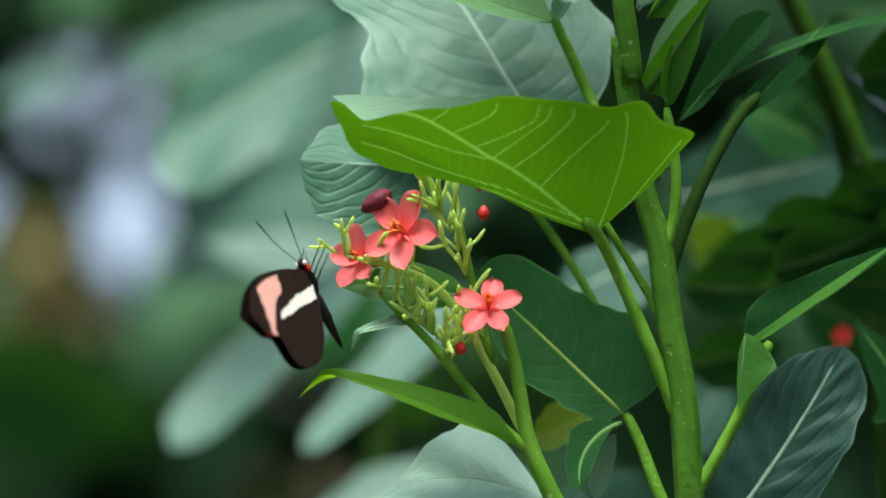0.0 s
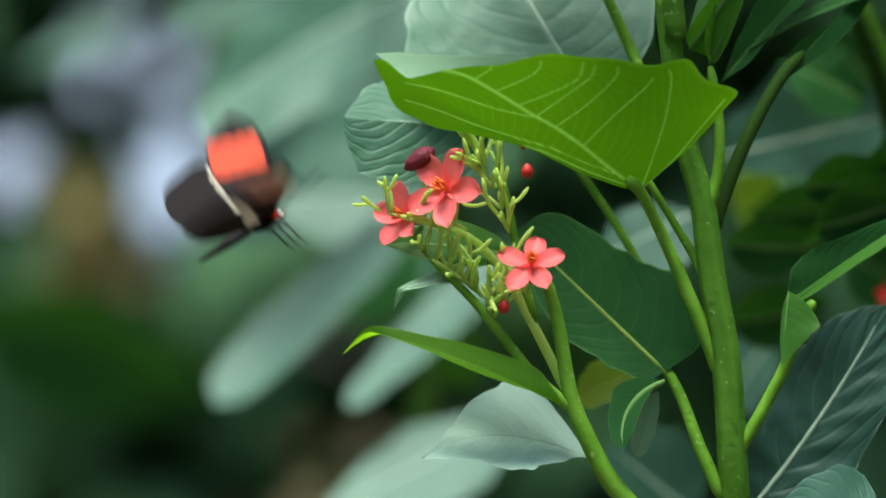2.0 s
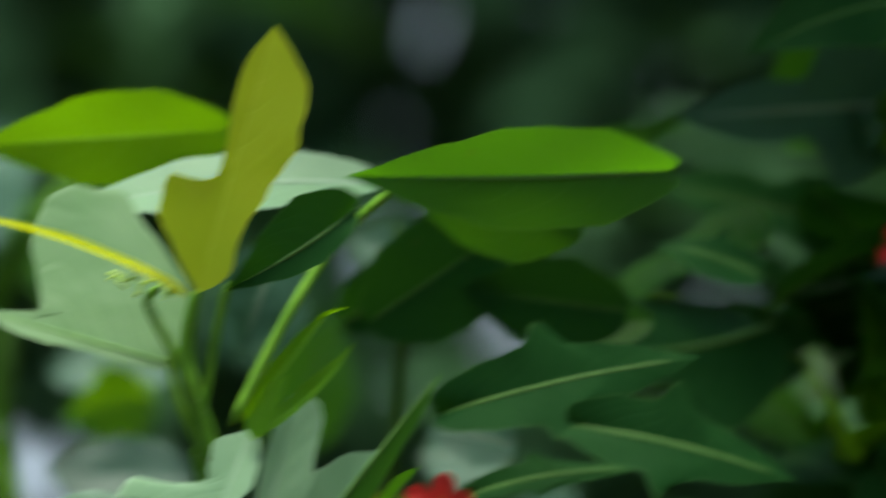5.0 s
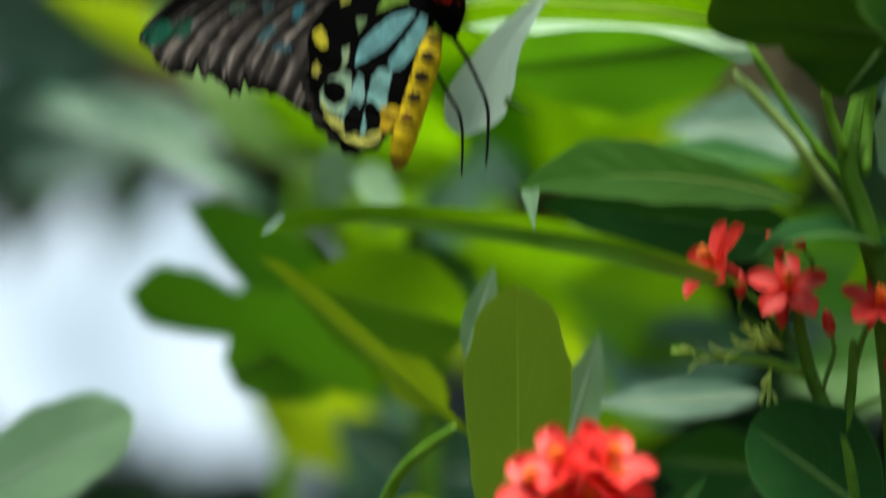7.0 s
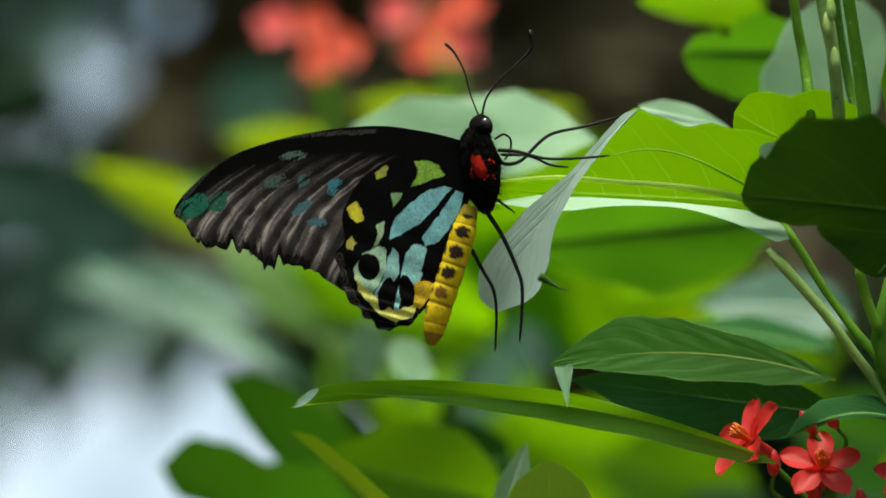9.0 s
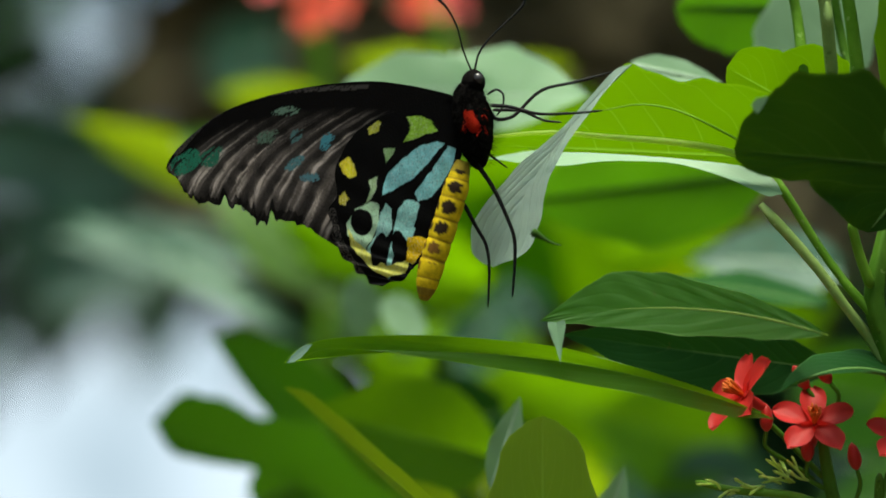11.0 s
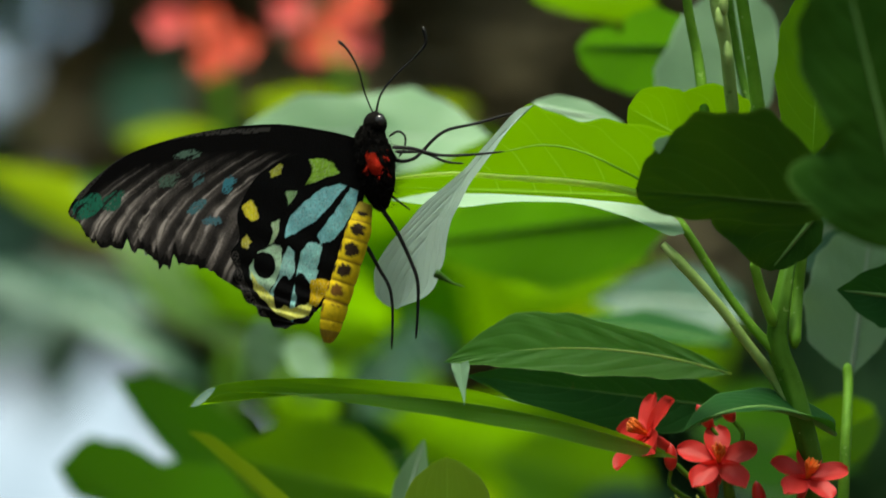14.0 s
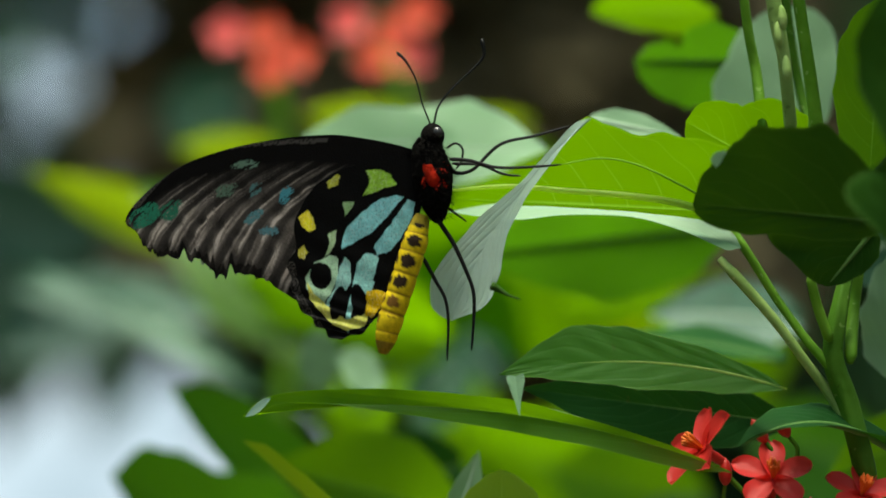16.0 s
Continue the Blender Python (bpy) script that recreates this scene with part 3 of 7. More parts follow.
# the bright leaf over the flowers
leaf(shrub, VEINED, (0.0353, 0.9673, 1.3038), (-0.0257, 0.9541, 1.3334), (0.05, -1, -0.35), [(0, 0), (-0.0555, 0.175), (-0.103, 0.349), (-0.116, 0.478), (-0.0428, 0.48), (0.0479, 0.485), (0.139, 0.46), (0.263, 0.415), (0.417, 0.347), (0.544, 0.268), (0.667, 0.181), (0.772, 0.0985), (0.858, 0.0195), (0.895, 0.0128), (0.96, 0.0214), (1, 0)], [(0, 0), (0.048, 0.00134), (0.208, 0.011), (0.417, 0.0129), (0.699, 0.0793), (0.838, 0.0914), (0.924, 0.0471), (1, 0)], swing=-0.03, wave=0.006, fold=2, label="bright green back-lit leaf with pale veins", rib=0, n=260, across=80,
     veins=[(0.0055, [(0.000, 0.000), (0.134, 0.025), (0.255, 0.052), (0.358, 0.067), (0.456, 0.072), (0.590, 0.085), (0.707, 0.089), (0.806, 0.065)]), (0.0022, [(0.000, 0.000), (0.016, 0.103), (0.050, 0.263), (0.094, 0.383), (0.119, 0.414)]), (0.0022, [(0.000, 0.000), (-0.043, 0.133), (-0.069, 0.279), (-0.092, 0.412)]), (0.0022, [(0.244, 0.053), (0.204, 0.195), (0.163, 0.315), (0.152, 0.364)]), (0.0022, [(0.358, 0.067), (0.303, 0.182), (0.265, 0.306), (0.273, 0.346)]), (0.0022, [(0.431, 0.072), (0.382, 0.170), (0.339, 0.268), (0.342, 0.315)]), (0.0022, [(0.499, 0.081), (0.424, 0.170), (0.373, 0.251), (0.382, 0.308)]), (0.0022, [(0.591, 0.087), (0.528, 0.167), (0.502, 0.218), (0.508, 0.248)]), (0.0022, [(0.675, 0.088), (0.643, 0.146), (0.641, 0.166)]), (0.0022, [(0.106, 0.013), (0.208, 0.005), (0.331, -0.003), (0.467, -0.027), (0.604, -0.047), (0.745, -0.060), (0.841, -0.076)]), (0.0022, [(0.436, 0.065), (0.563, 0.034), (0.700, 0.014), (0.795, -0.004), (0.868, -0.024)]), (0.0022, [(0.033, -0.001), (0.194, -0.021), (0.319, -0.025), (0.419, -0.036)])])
leaf(shrub, PALE, (0.0208, 0.9872, 1.3347), (-0.0256, 0.973, 1.3354), (0, -1, 0.7), [(0, 0), (0.286, 0.00504), (0.575, 0), (0.802, 0), (0.878, 0.0107), (1, 0)], [(0, 0), (0.293, 0.04), (0.587, 0.1), (0.821, 0.162), (0.922, 0.0931), (1, 0)], fold=2, rib=0, wave=0.01)
# leaves behind it
leaf(shrub, QUILTED, (0.0197, 0.9993, 1.3326), (-0.0073, 1.027, 1.3786), (0.1, -1, 0.28), [(0, 0), (-0.128, 0.159), (-0.0693, 0.329), (0.111, 0.443), (0.371, 0.472), (0.618, 0.473), (0.824, 0.452), (0.968, 0.318), (1.01, 0.159), (1, 0)], [(0, 0), (0.0767, 0.286), (0.221, 0.587), (0.378, 0.547), (0.496, 0.457), (0.624, 0.414), (0.741, 0.433), (0.911, 0.463), (1.06, 0.45), (1.06, 0.329), (1.02, 0.141), (1, 0)], fold=8, wave=0.03, label="large grey-green lobed leaf with a sky sheen", rib=0.0008, n=60, across=14, ripple=0.004)
leaf(shrub, QUILTED, (0.0021, 1.0048, 1.319), (-0.0339, 0.9942, 1.3209), (-0.1, -1, 0.5), [(0, 0), (0.221, 0.469), (0.564, 0.384), (0.775, 0.308), (0.917, 0.127), (1, 0)], [(0, 0), (0.18, 0.343), (0.441, 0.375), (0.719, 0.4), (0.893, 0.331), (0.981, 0.144), (1, 0)], fold=-14, wave=0.02, label="grey-green leaf folded along its midrib", rib=0.0004, n=40, across=12, ripple=0.006)
leaf(shrub, SAGE, (0.0253, 0.9822, 1.3531), (-0.0287, 0.959, 1.3703), (0, -0.75, 0.8), [(0, 0), (0.0618, 0.195), (0.216, 0.254), (0.456, 0.193), (0.678, 0.145), (0.851, 0.0842), (1, 0)], [(0, 0), (0.119, 0.0616), (0.344, 0.112), (0.534, 0.0876), (0.717, 0.00945), (0.882, 0), (1, 0)], swing=-0.008, fold=10, wave=0.03, label="long pale green leaf with a hooked tip", rib=0.0005, n=34, ripple=0.004)
leaf(shrub, FRESH, (-0.0108, 0.9677, 1.366), (-0.0499, 0.9517, 1.3623), (0.05, -0.8, 0.6), [(0, 0), (0.214, 0.0547), (0.455, 0.0611), (0.672, 0.0741), (0.848, 0.0257), (0.94, 0), (1, 0)], [(0, 0), (0.18, 0.0486), (0.417, 0.0298), (0.628, 0), (0.794, 0), (0.955, 0.0596), (1, 0)], swing=0.189, fold=8, wave=0.01, label="narrow green leaf with a hooked tip", n=40)
leaf(shrub, MATURE, (0.0417, 0.9794, 1.2618), (0.0075, 1, 1.2945), (0.2, -1, 0.05), [(0, 0), (-0.0163, 0.209), (0.149, 0.319), (0.335, 0.352), (0.492, 0.278), (0.658, 0.254), (0.95, 0.168), (1, 0)], [(0, 0), (0.039, 0.1), (0.205, 0.163), (0.426, 0.206), (0.653, 0.174), (1, 0)], fold=5, wave=0.02, label="broad dark green leaf with a pale midrib", rib=0.0006, rib_mat=RIB, n=60, ripple=0.005)
leaf(shrub, MID, (0.0049, 0.985, 1.2886), (-0.0251, 0.9809, 1.2912), (-0.1, -0.8, 0.7), OVATE, OVATE, wide=0.7, fold=10, sag=0.05)
leaf(shrub, PALE, (-0.0017, 0.981, 1.2834), (-0.0225, 0.9709, 1.2796), (0, -0.6, 1), LANCE, LANCE, wide=0.7, sag=0.06, fold=12, hook=0.2)
leaf(shrub, FRESH, (0.0174, 0.973, 1.2543), (-0.0326, 0.9629, 1.2732), (0.25, -0.75, 1), [(0, 0), (0.05, 0.03), (0.2, 0.10), (0.6, 0.06), (0.85, 0.03), (1, 0)], [(0, 0), (0.1, 0.06), (0.3, 0.12), (0.6, 0.08), (0.85, 0.03), (1, 0)], sag=0.04, hook=0.16, fold=25, label="narrow arching green leaf with a hooked tip", rib=0.0006)
leaf(shrub, WHITISH, (0.0239, 0.983, 1.2418), (-0.0148, 0.9662, 1.242), (0, -0.8, 1), [(0, 0), (0.0616, 0.251), (0.145, 0.339), (0.302, 0.4), (0.488, 0.313), (0.732, 0.112), (0.883, 0), (1, 0)], [(0, 0), (0.137, 0.157), (0.315, 0.292), (0.492, 0.381), (0.655, 0.247), (0.858, 0.135), (1, 0)], swing=0.201, fold=8, wave=0.03, label="pale grey-green leaf with sunken veins", rib=0.0005, n=60, across=14, ripple=0.007)
leaf(shrub, MATURE, (0.0415, 0.9783, 1.2598), (0.0318, 0.9699, 1.2442), (-0.3, -1, 0.3), [(0, 0), (0.117, 0.163), (0.366, 0.262), (0.729, 0.156), (0.97, 0.0332), (1, 0)], [(0, 0), (0.121, 0.106), (0.448, 0.16), (0.768, 0.162), (1, 0)], swing=0.204, fold=18, wave=0.03)
leaf(shrub, PALE, (0.0404, 0.9832, 1.257), (0.0351, 0.9827, 1.2419), (0.3, -1, 0.3), [(0, 0), (0.132, 0.132), (0.54, 0.182), (0.872, 0.135), (1, 0)], [(0, 0), (0.271, 0.097), (0.648, 0.142), (0.921, 0.106), (1, 0)], fold=6, wave=0.02, rib=0)
leaf(shrub, OLIVE, (0.0381, 1.0286, 1.2613), (0.022, 1.0187, 1.2541), (0, -1, 0.3), [(0, 0), (0.16, 0.154), (0.495, 0.305), (0.821, 0.205), (1, 0)], [(0, 0), (0.304, 0.192), (0.764, 0.229), (1.02, 0.155), (1, 0)], fold=6, rib=0)
leaf(shrub, GREY, (0.0909, 0.9731, 1.228), (0.0666, 0.9652, 1.2307), (0, -1, 0.6), [(0, 0), (0.0427, 0.311), (0.226, 0.483), (0.585, 0.403), (0.859, 0.177), (1, 0)], [(0, 0), (0.175, 0.0727), (0.565, 0.108), (0.834, 0.0754), (1, 0)], fold=6, rib=0.0003)
leaf(shrub, TEAL, (0.0603, 0.9954, 1.2258), (0.095, 1.0002, 1.2771), (-0.1, -1, 0.1), [(0, 0), (0.113, 0.153), (0.385, 0.221), (0.636, 0.206), (0.846, 0.173), (0.967, 0.0907), (1, 0)], [(0, 0), (0.0925, 0.129), (0.308, 0.205), (0.554, 0.229), (0.773, 0.19), (0.918, 0.109), (1, 0)], swing=0.029, fold=8, label="large blue-green leaf with a pale midrib", rib=0.0008, n=60, across=14, wave=0.10, ripple=0.015)
leaf(shrub, MATURE, (0.07, 0.9758, 1.2788), (0.1054, 0.9662, 1.3015), (-0.2, -1, 0.1), [(0, 0), (0.1, 0.03), (0.5, 0.04), (1, 0)], [(0, 0), (0.05, 0.08), (0.18, 0.16), (0.45, 0.13), (0.8, 0.06), (1, 0)], fold=6, label="folded dark green leaf with a light upper side", rib=0)
leaf(shrub, MID, (0.0678, 0.9738, 1.2752), (0.1065, 0.9642, 1.3034), (-0.4, -0.7, 1), [(0, 0), (0.1, 0.03), (0.3, 0.055), (0.6, 0.06), (1, 0)], [(0, 0), (0.1, 0.02), (0.5, 0.02), (1, 0)], fold=4, sag=0.02, rib=0)
leaf(shrub, MID, (0.0697, 0.9718, 1.2807), (0.0677, 0.9678, 1.2634), (-0.3, -1, 0.2), [(0, 0), (0.2, 0.05), (0.6, 0.05), (1, 0)], [(0, 0), (0.1, 0.2), (0.42, 0.45), (0.75, 0.2), (1, 0)], fold=6, rib=0.0003)
leaf(shrub, MID, (0.0517, 0.9756, 1.3332), (0.0623, 0.9757, 1.3666), (0.5, -1, -0.1), [(0, 0), (0.05, 0.03), (0.3, 0.06), (0.7, 0.05), (1, 0)], [(0, 0), (0.08, 0.10), (0.25, 0.17), (0.5, 0.13), (0.8, 0.06), (1, 0)], fold=14, sag=0.04)
leaf(shrub, MID, (0.0619, 0.9863, 1.3593), (0.0858, 0.9773, 1.3878), (0.4, -1, 0.1), [(0, 0), (0.218, 0.045), (0.515, 0.0459), (0.841, 0), (1, 0)], [(0, 0), (0.252, 0.0287), (0.614, 0.0601), (0.874, 0.0749), (1, 0)], fold=14)
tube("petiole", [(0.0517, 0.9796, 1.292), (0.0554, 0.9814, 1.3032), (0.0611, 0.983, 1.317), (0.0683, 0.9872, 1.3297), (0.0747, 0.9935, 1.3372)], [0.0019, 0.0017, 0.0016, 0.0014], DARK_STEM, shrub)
leaf(shrub, MATURE, (0.0669, 0.9873, 1.3277), (0.0923, 1.0043, 1.3551), (0.5, -0.5, 0.2), [(0, 0), (0.186, 0.0336), (0.51, 0.0989), (0.838, 0.0785), (1, 0)], [(0, 0), (0.3, 0.0828), (0.519, 0.0234), (0.774, 0), (1, 0)], fold=12, wave=0.02, label="narrow dark leaf seen edge on", rib=0.0003)
leaf(shrub, MATURE, (0.0612, 0.9974, 1.3372), (0.1275, 0.9902, 1.3576), (0, -0.5, 0.8), [(0, 0), (0.166, 0.0416), (0.392, 0.0486), (0.61, 0.0635), (0.801, 0.0746), (1, 0)], [(0, 0), (0.155, 0.0239), (0.404, 0.0312), (0.624, 0.0234), (0.815, 0.000795), (1, 0)], swing=-0.122, fold=20, label="narrow dark leaf seen edge on", rib=0.0003)
leaf(shrub, MATURE, (0.0556, 0.998, 1.3298), (0.0778, 1.0004, 1.3559), (-0.3, -1, -0.1), [(0, 0), (0.236, 0.0668), (0.56, 0.0512), (0.85, 0.0889), (1, 0)], [(0, 0), (0.238, 0.0871), (0.517, 0.157), (0.815, 0.161), (0.959, 0.0877), (1, 0)], fold=16, rib=0.0003)
leaf(shrub, MATURE, (0.027, 0.9953, 1.3536), (-0.0024, 1.005, 1.3656), (0.1, -0.9, 0.5), LANCE, LANCE, wide=0.8, fold=10, rib=0.0004)
leaf(shrub, PALE, (0.0267, 0.9933, 1.3538), (0.0333, 0.9854, 1.3658), (-0.2, -0.9, 0.7), LANCE, OVATE, wide=0.9, fold=10, rib=0.0003)
leaf(shrub, MATURE, (0.0422, 1.0055, 1.3348), (0.0414, 1.0055, 1.3537), (0, -1, -0.3), LANCE, LANCE, wide=0.8, fold=10, rib=0.0004)
leaf(shrub, PALE, (0.0461, 0.9602, 1.3947), (0.0299, 0.9479, 1.3552), (0.1, -1, 0.5), [(0, 0), (0.125, 0.14), (0.276, 0.139), (0.366, 0.127), (0.46, 0.293), (0.501, 0.478), (0.64, 0.49), (0.579, 0.355), (0.643, 0.275), (0.809, 0.298), (0.937, 0.246), (1.01, 0.114), (1, 0)], [(0, 0), (0.101, 0.0846), (0.293, 0.11), (0.47, 0.0461), (0.593, 0.00595), (0.719, 0.00729), (0.82, 0.00525), (1, 0)], fold=6, label="pale insect-eaten leaf", rib=0.0003, n=60)
leaf(shrub, FRESH, (0.0441, 0.9583, 1.3951), (0.0536, 0.9506, 1.4065), (-0.3, -1, 0.3), [(0, 0), (0.0143, 0.293), (0.385, 0.312), (0.7, 0.175), (1, 0)], [(0, 0), (0.259, 0.0645), (0.699, 0.0493), (1, 0)], fold=8)
leaf(shrub, PALE, (0.0451, 0.9824, 1.3562), (0.0591, 0.9925, 1.4069), (0.1, -1, 0.3), [(0, 0), (0.166, 0.0982), (0.388, 0.131), (0.579, 0.147), (0.79, 0.132), (0.946, 0.11), (1, 0)], [(0, 0), (0.153, 0.0396), (0.361, 0.055), (0.568, 0.0777), (0.784, 0.074), (0.94, 0.0494), (1, 0)], fold=10, wave=0.05, ripple=0.006, n=50, across=12, label="grey-green leaf with sunken side veins", rib=0.0004)
leaf(shrub, PALE, (0.046, 0.9923, 1.3563), (0.0795, 1.0025, 1.3939), (0.1, -1, 0.3), [(0, 0), (0.218, 0.0622), (0.459, 0.0661), (0.664, 0.0493), (0.84, 0.0402), (1, 0)], [(0, 0), (0.211, 0.0686), (0.487, 0.129), (0.694, 0.165), (0.874, 0.108), (1, 0)], fold=12, wave=0.05, ripple=0.006, n=50, across=12, rib=0.0004)
leaf(shrub, MID, (0.0471, 0.9762, 1.3364), (0.0624, 0.9642, 1.359), (-0.2, -1, -0.1), [(0, 0), (0.0972, 0.165), (0.424, 0.112), (0.717, 0.0532), (1, 0)], [(0, 0), (0.0995, 0.0928), (0.395, 0.113), (0.756, 0.0807), (1, 0)], fold=8)
leaf(shrub, SAGE, (0.0466, 0.972, 1.3408), (0.0668, 0.951, 1.3562), (-0.3, -1, 0.3), [(0, 0), (0.297, 0.0586), (0.637, 0.064), (0.84, 0.078), (0.944, 0.0849), (1, 0)], [(0, 0), (0.21, 0.0351), (0.473, 0.0494), (0.728, 0.109), (0.845, 0.105), (0.933, 0.0332), (1, 0)], swing=-0.254, fold=4, wave=0.02, label="pale leaf folded back at the tip", rib=0)
leaf(shrub, MID, (0.0475, 0.9774, 1.3533), (0.0897, 0.9617, 1.4085), (0.4, -1, 0.1), [(0, 0), (0.0801, 0.0675), (0.223, 0.0941), (0.369, 0.103), (0.492, 0.0791), (0.639, 0.0586), (0.812, 0.0416), (1, 0)], [(0, 0), (0.0725, 0.0202), (0.243, 0), (0.418, 0), (0.587, 0), (0.778, 0), (1, 0)], fold=16)
# the young top
leaf(shrub, YOUNG, (0.0333, 0.9573, 1.4253), (0.0514, 0.9701, 1.4909), (0.1, -1, 0.3), [(0, 0), (0.0804, 0.0759), (0.238, 0.0849), (0.407, 0.13), (0.545, 0.173), (0.695, 0.181), (0.852, 0.14), (1, 0)], [(0, 0), (0.103, 0.106), (0.217, 0.187), (0.313, 0.213), (0.378, 0.196), (0.345, 0.128), (0.303, 0.0617), (0.393, 0.0507), (0.52, 0.0452), (0.663, 0.0596), (0.831, 0.0645), (1, 0)], fold=5, wave=0.02, label="young yellow-green two-lobed leaf", rib=0.0005, n=50)
leaf(shrub, SAGE, (0.0312, 0.9713, 1.4097), (-0.0171, 0.9771, 1.4236), (0, -1, 0.5), [(0, 0), (0.108, 0.363), (0.318, 0.61), (0.517, 0.763), (0.739, 0.811), (0.868, 0.672), (0.88, 0.438), (0.783, 0.244), (0.612, 0.119), (0.78, 0.0634), (1, 0)], [(0, 0), (0.197, 0.0653), (0.47, 0.0587), (0.708, 0.0792), (0.882, 0.0458), (1, 0)], fold=4, wave=0.02, label="pale lobed young leaf", n=50)
leaf(shrub, YOUNG, (0.0319, 0.966, 1.4253), (-0.0252, 0.9577, 1.4432), (0.1, -0.3, 1), LANCE, LANCE, wide=0.33, fold=30, sag=0.05, hook=0.05, label="narrow folded young leaf")
leaf(shrub, MATURE, (0.0708, 0.973, 1.4485), (0.0396, 0.9664, 1.4272), (0, -0.9, -0.3), OVATE, LANCE, wide=0.9, fold=12, sag=0.18)
leaf(shrub, PALE, (0.0819, 1.0006, 1.4575), (0.0011, 1.0157, 1.452), (0, -0.8, 0.7), LANCE, LANCE, wide=0.9, fold=4, sag=0.06)
leaf(shrub, MID, (0.1476, 0.9886, 1.4606), (0.0688, 0.9823, 1.4572), (0, -0.9, -0.4), OVATE, OVATE, wide=0.5, fold=8, sag=0.05, label="broad green leaf seen from below")
leaf(shrub, MATURE, (0.0798, 1.0548, 1.4313), (0.1194, 1.0504, 1.4586), (0, -0.9, -0.4), OVATE, OVATE, wide=1.0, fold=8, rib=0.0004)
leaf(shrub, MATURE, (0.1454, 1.0516, 1.4345), (0.1025, 1.0529, 1.44), (0, -0.9, -0.4), OVATE, OVATE, wide=0.9, fold=8, rib=0.0004)
leaf(shrub, FRESH, (0.0433, 1.0407, 1.4776), (-0.0202, 1.0446, 1.4733), (0, -0.9, -0.4), OVATE, OVATE, wide=0.6, fold=8)
leaf(shrub, FRESH, (0.0449, 0.9753, 1.3973), (0.0663, 0.9609, 1.4248), (-0.4, -1, 0.4), LANCE, LANCE, wide=0.4, fold=24, sag=0.06, hook=0.12)
leaf(shrub, FRESH, (0.0466, 0.9696, 1.3941), (0.0692, 0.9559, 1.4148), (-0.4, -1, 0.6), LANCE, LANCE, wide=0.5, fold=20, sag=-0.08)
tube("petiole", [(0.0811, 0.9908, 1.456), (0.0671, 0.9931, 1.4425), (0.0546, 0.986, 1.4225), (0.0424, 0.9795, 1.3977)], [0.0012, 0.0013, 0.0016], PETIOLE, shrub)
tube("petiole", [(0.0343, 0.9695, 1.3979), (0.0363, 0.9686, 1.407), (0.038, 0.9675, 1.4174), (0.0405, 0.9662, 1.4292)], [0.0014, 0.0011, 0.0010], PETIOLE, shrub)
tube("petiole", [(0.033, 0.9703, 1.4006), (0.0318, 0.9681, 1.4135), (0.032, 0.9672, 1.4226), (0.0348, 0.9664, 1.4294)], [0.0014, 0.0013, 0.0011], PETIOLE, shrub)
tube("petiole", [(0.0321, 0.9689, 1.4057), (0.0271, 0.9682, 1.4148), (0.022, 0.9675, 1.4245), (0.0249, 0.967, 1.4284)], [0.0014, 0.0011, 0.0009], PETIOLE, shrub)
tube("petiole", [(0.0317, 0.9716, 1.4086), (0.0289, 0.9745, 1.4116), (0.025, 0.9785, 1.413)], [0.0014, 0.0012, 0.0008], PETIOLE, shrub)
tube("petiole", [(0.0346, 0.9702, 1.3914), (0.0301, 0.9695, 1.4005), (0.0277, 0.9688, 1.4083), (0.0271, 0.9683, 1.4135)], [0.0013, 0.0010, 0.0004], PETIOLE, shrub)
twigs(shrub, [(0.0319, 0.9669, 1.4259), (0.0272, 0.9669, 1.4278), (0.0141, 0.9673, 1.4303)], 8, 0.0045, 0.0004, (-0.2, -0.3, -0.4), mat=BRACT)
tube("stem", [(0.0378, 0.9648, 1.3871), (0.0349, 0.9636, 1.3961), (0.032, 0.9618, 1.405), (0.0309, 0.9611, 1.4115), (0.0316, 0.9596, 1.4191), (0.0331, 0.9581, 1.4268)], [0.0021, 0.0023, 0.0022, 0.0019, 0.0016, 0.0012], STEM, shrub, n=30, sides=20, rough=0.012, ridge=0.06)
leaf(shrub, FRESH, (0.1787, 1.1767, 1.4531), (0.1423, 1.1829, 1.4431), (0, -1, -0.3), [(0, 0), (0.31, 0.134), (0.758, 0.086), (1, 0)], [(0, 0), (0.171, 0.307), (0.585, 0.231), (1, 0)], fold=4, n=16, across=6)
# the flower cluster
tube("flower_stalk", [(0.0562, 0.9752, 1.2066), (0.0299, 0.9751, 1.2353), (0.0227, 0.9751, 1.2483), (0.0194, 0.9751, 1.2574), (0.0167, 0.9751, 1.2731), (0.014, 0.9751, 1.2836)], [0.0026, 0.0024, 0.0021, 0.0017, 0.0014], PETIOLE, shrub, n=24)
tube("flower_stalk", [(0.0213, 0.9751, 1.2522), (0.0115, 0.975, 1.2607), (0.0036, 0.975, 1.2704), (-0.0029, 0.975, 1.2783), (-0.0148, 0.9749, 1.29)], [0.0016, 0.0013, 0.0012, 0.0009], PETIOLE, shrub)
tube("flower_stalk", [(0.0201, 0.9791, 1.2546), (0.0122, 0.981, 1.2703), (0.0049, 0.981, 1.2834), (-0.0017, 0.979, 1.2913), (-0.0089, 0.977, 1.2952), (-0.0226, 0.9749, 1.2984)], [0.0014, 0.0012, 0.0011, 0.0009, 0.0007], BRACT, shrub)
tube("flower_stalk", [(0.0115, 0.981, 1.2729), (0.0075, 0.981, 1.2887), (0.0048, 0.979, 1.3018), (0.0022, 0.979, 1.3136)], [0.0012, 0.0011, 0.0009, 0.0006], PETIOLE, shrub)
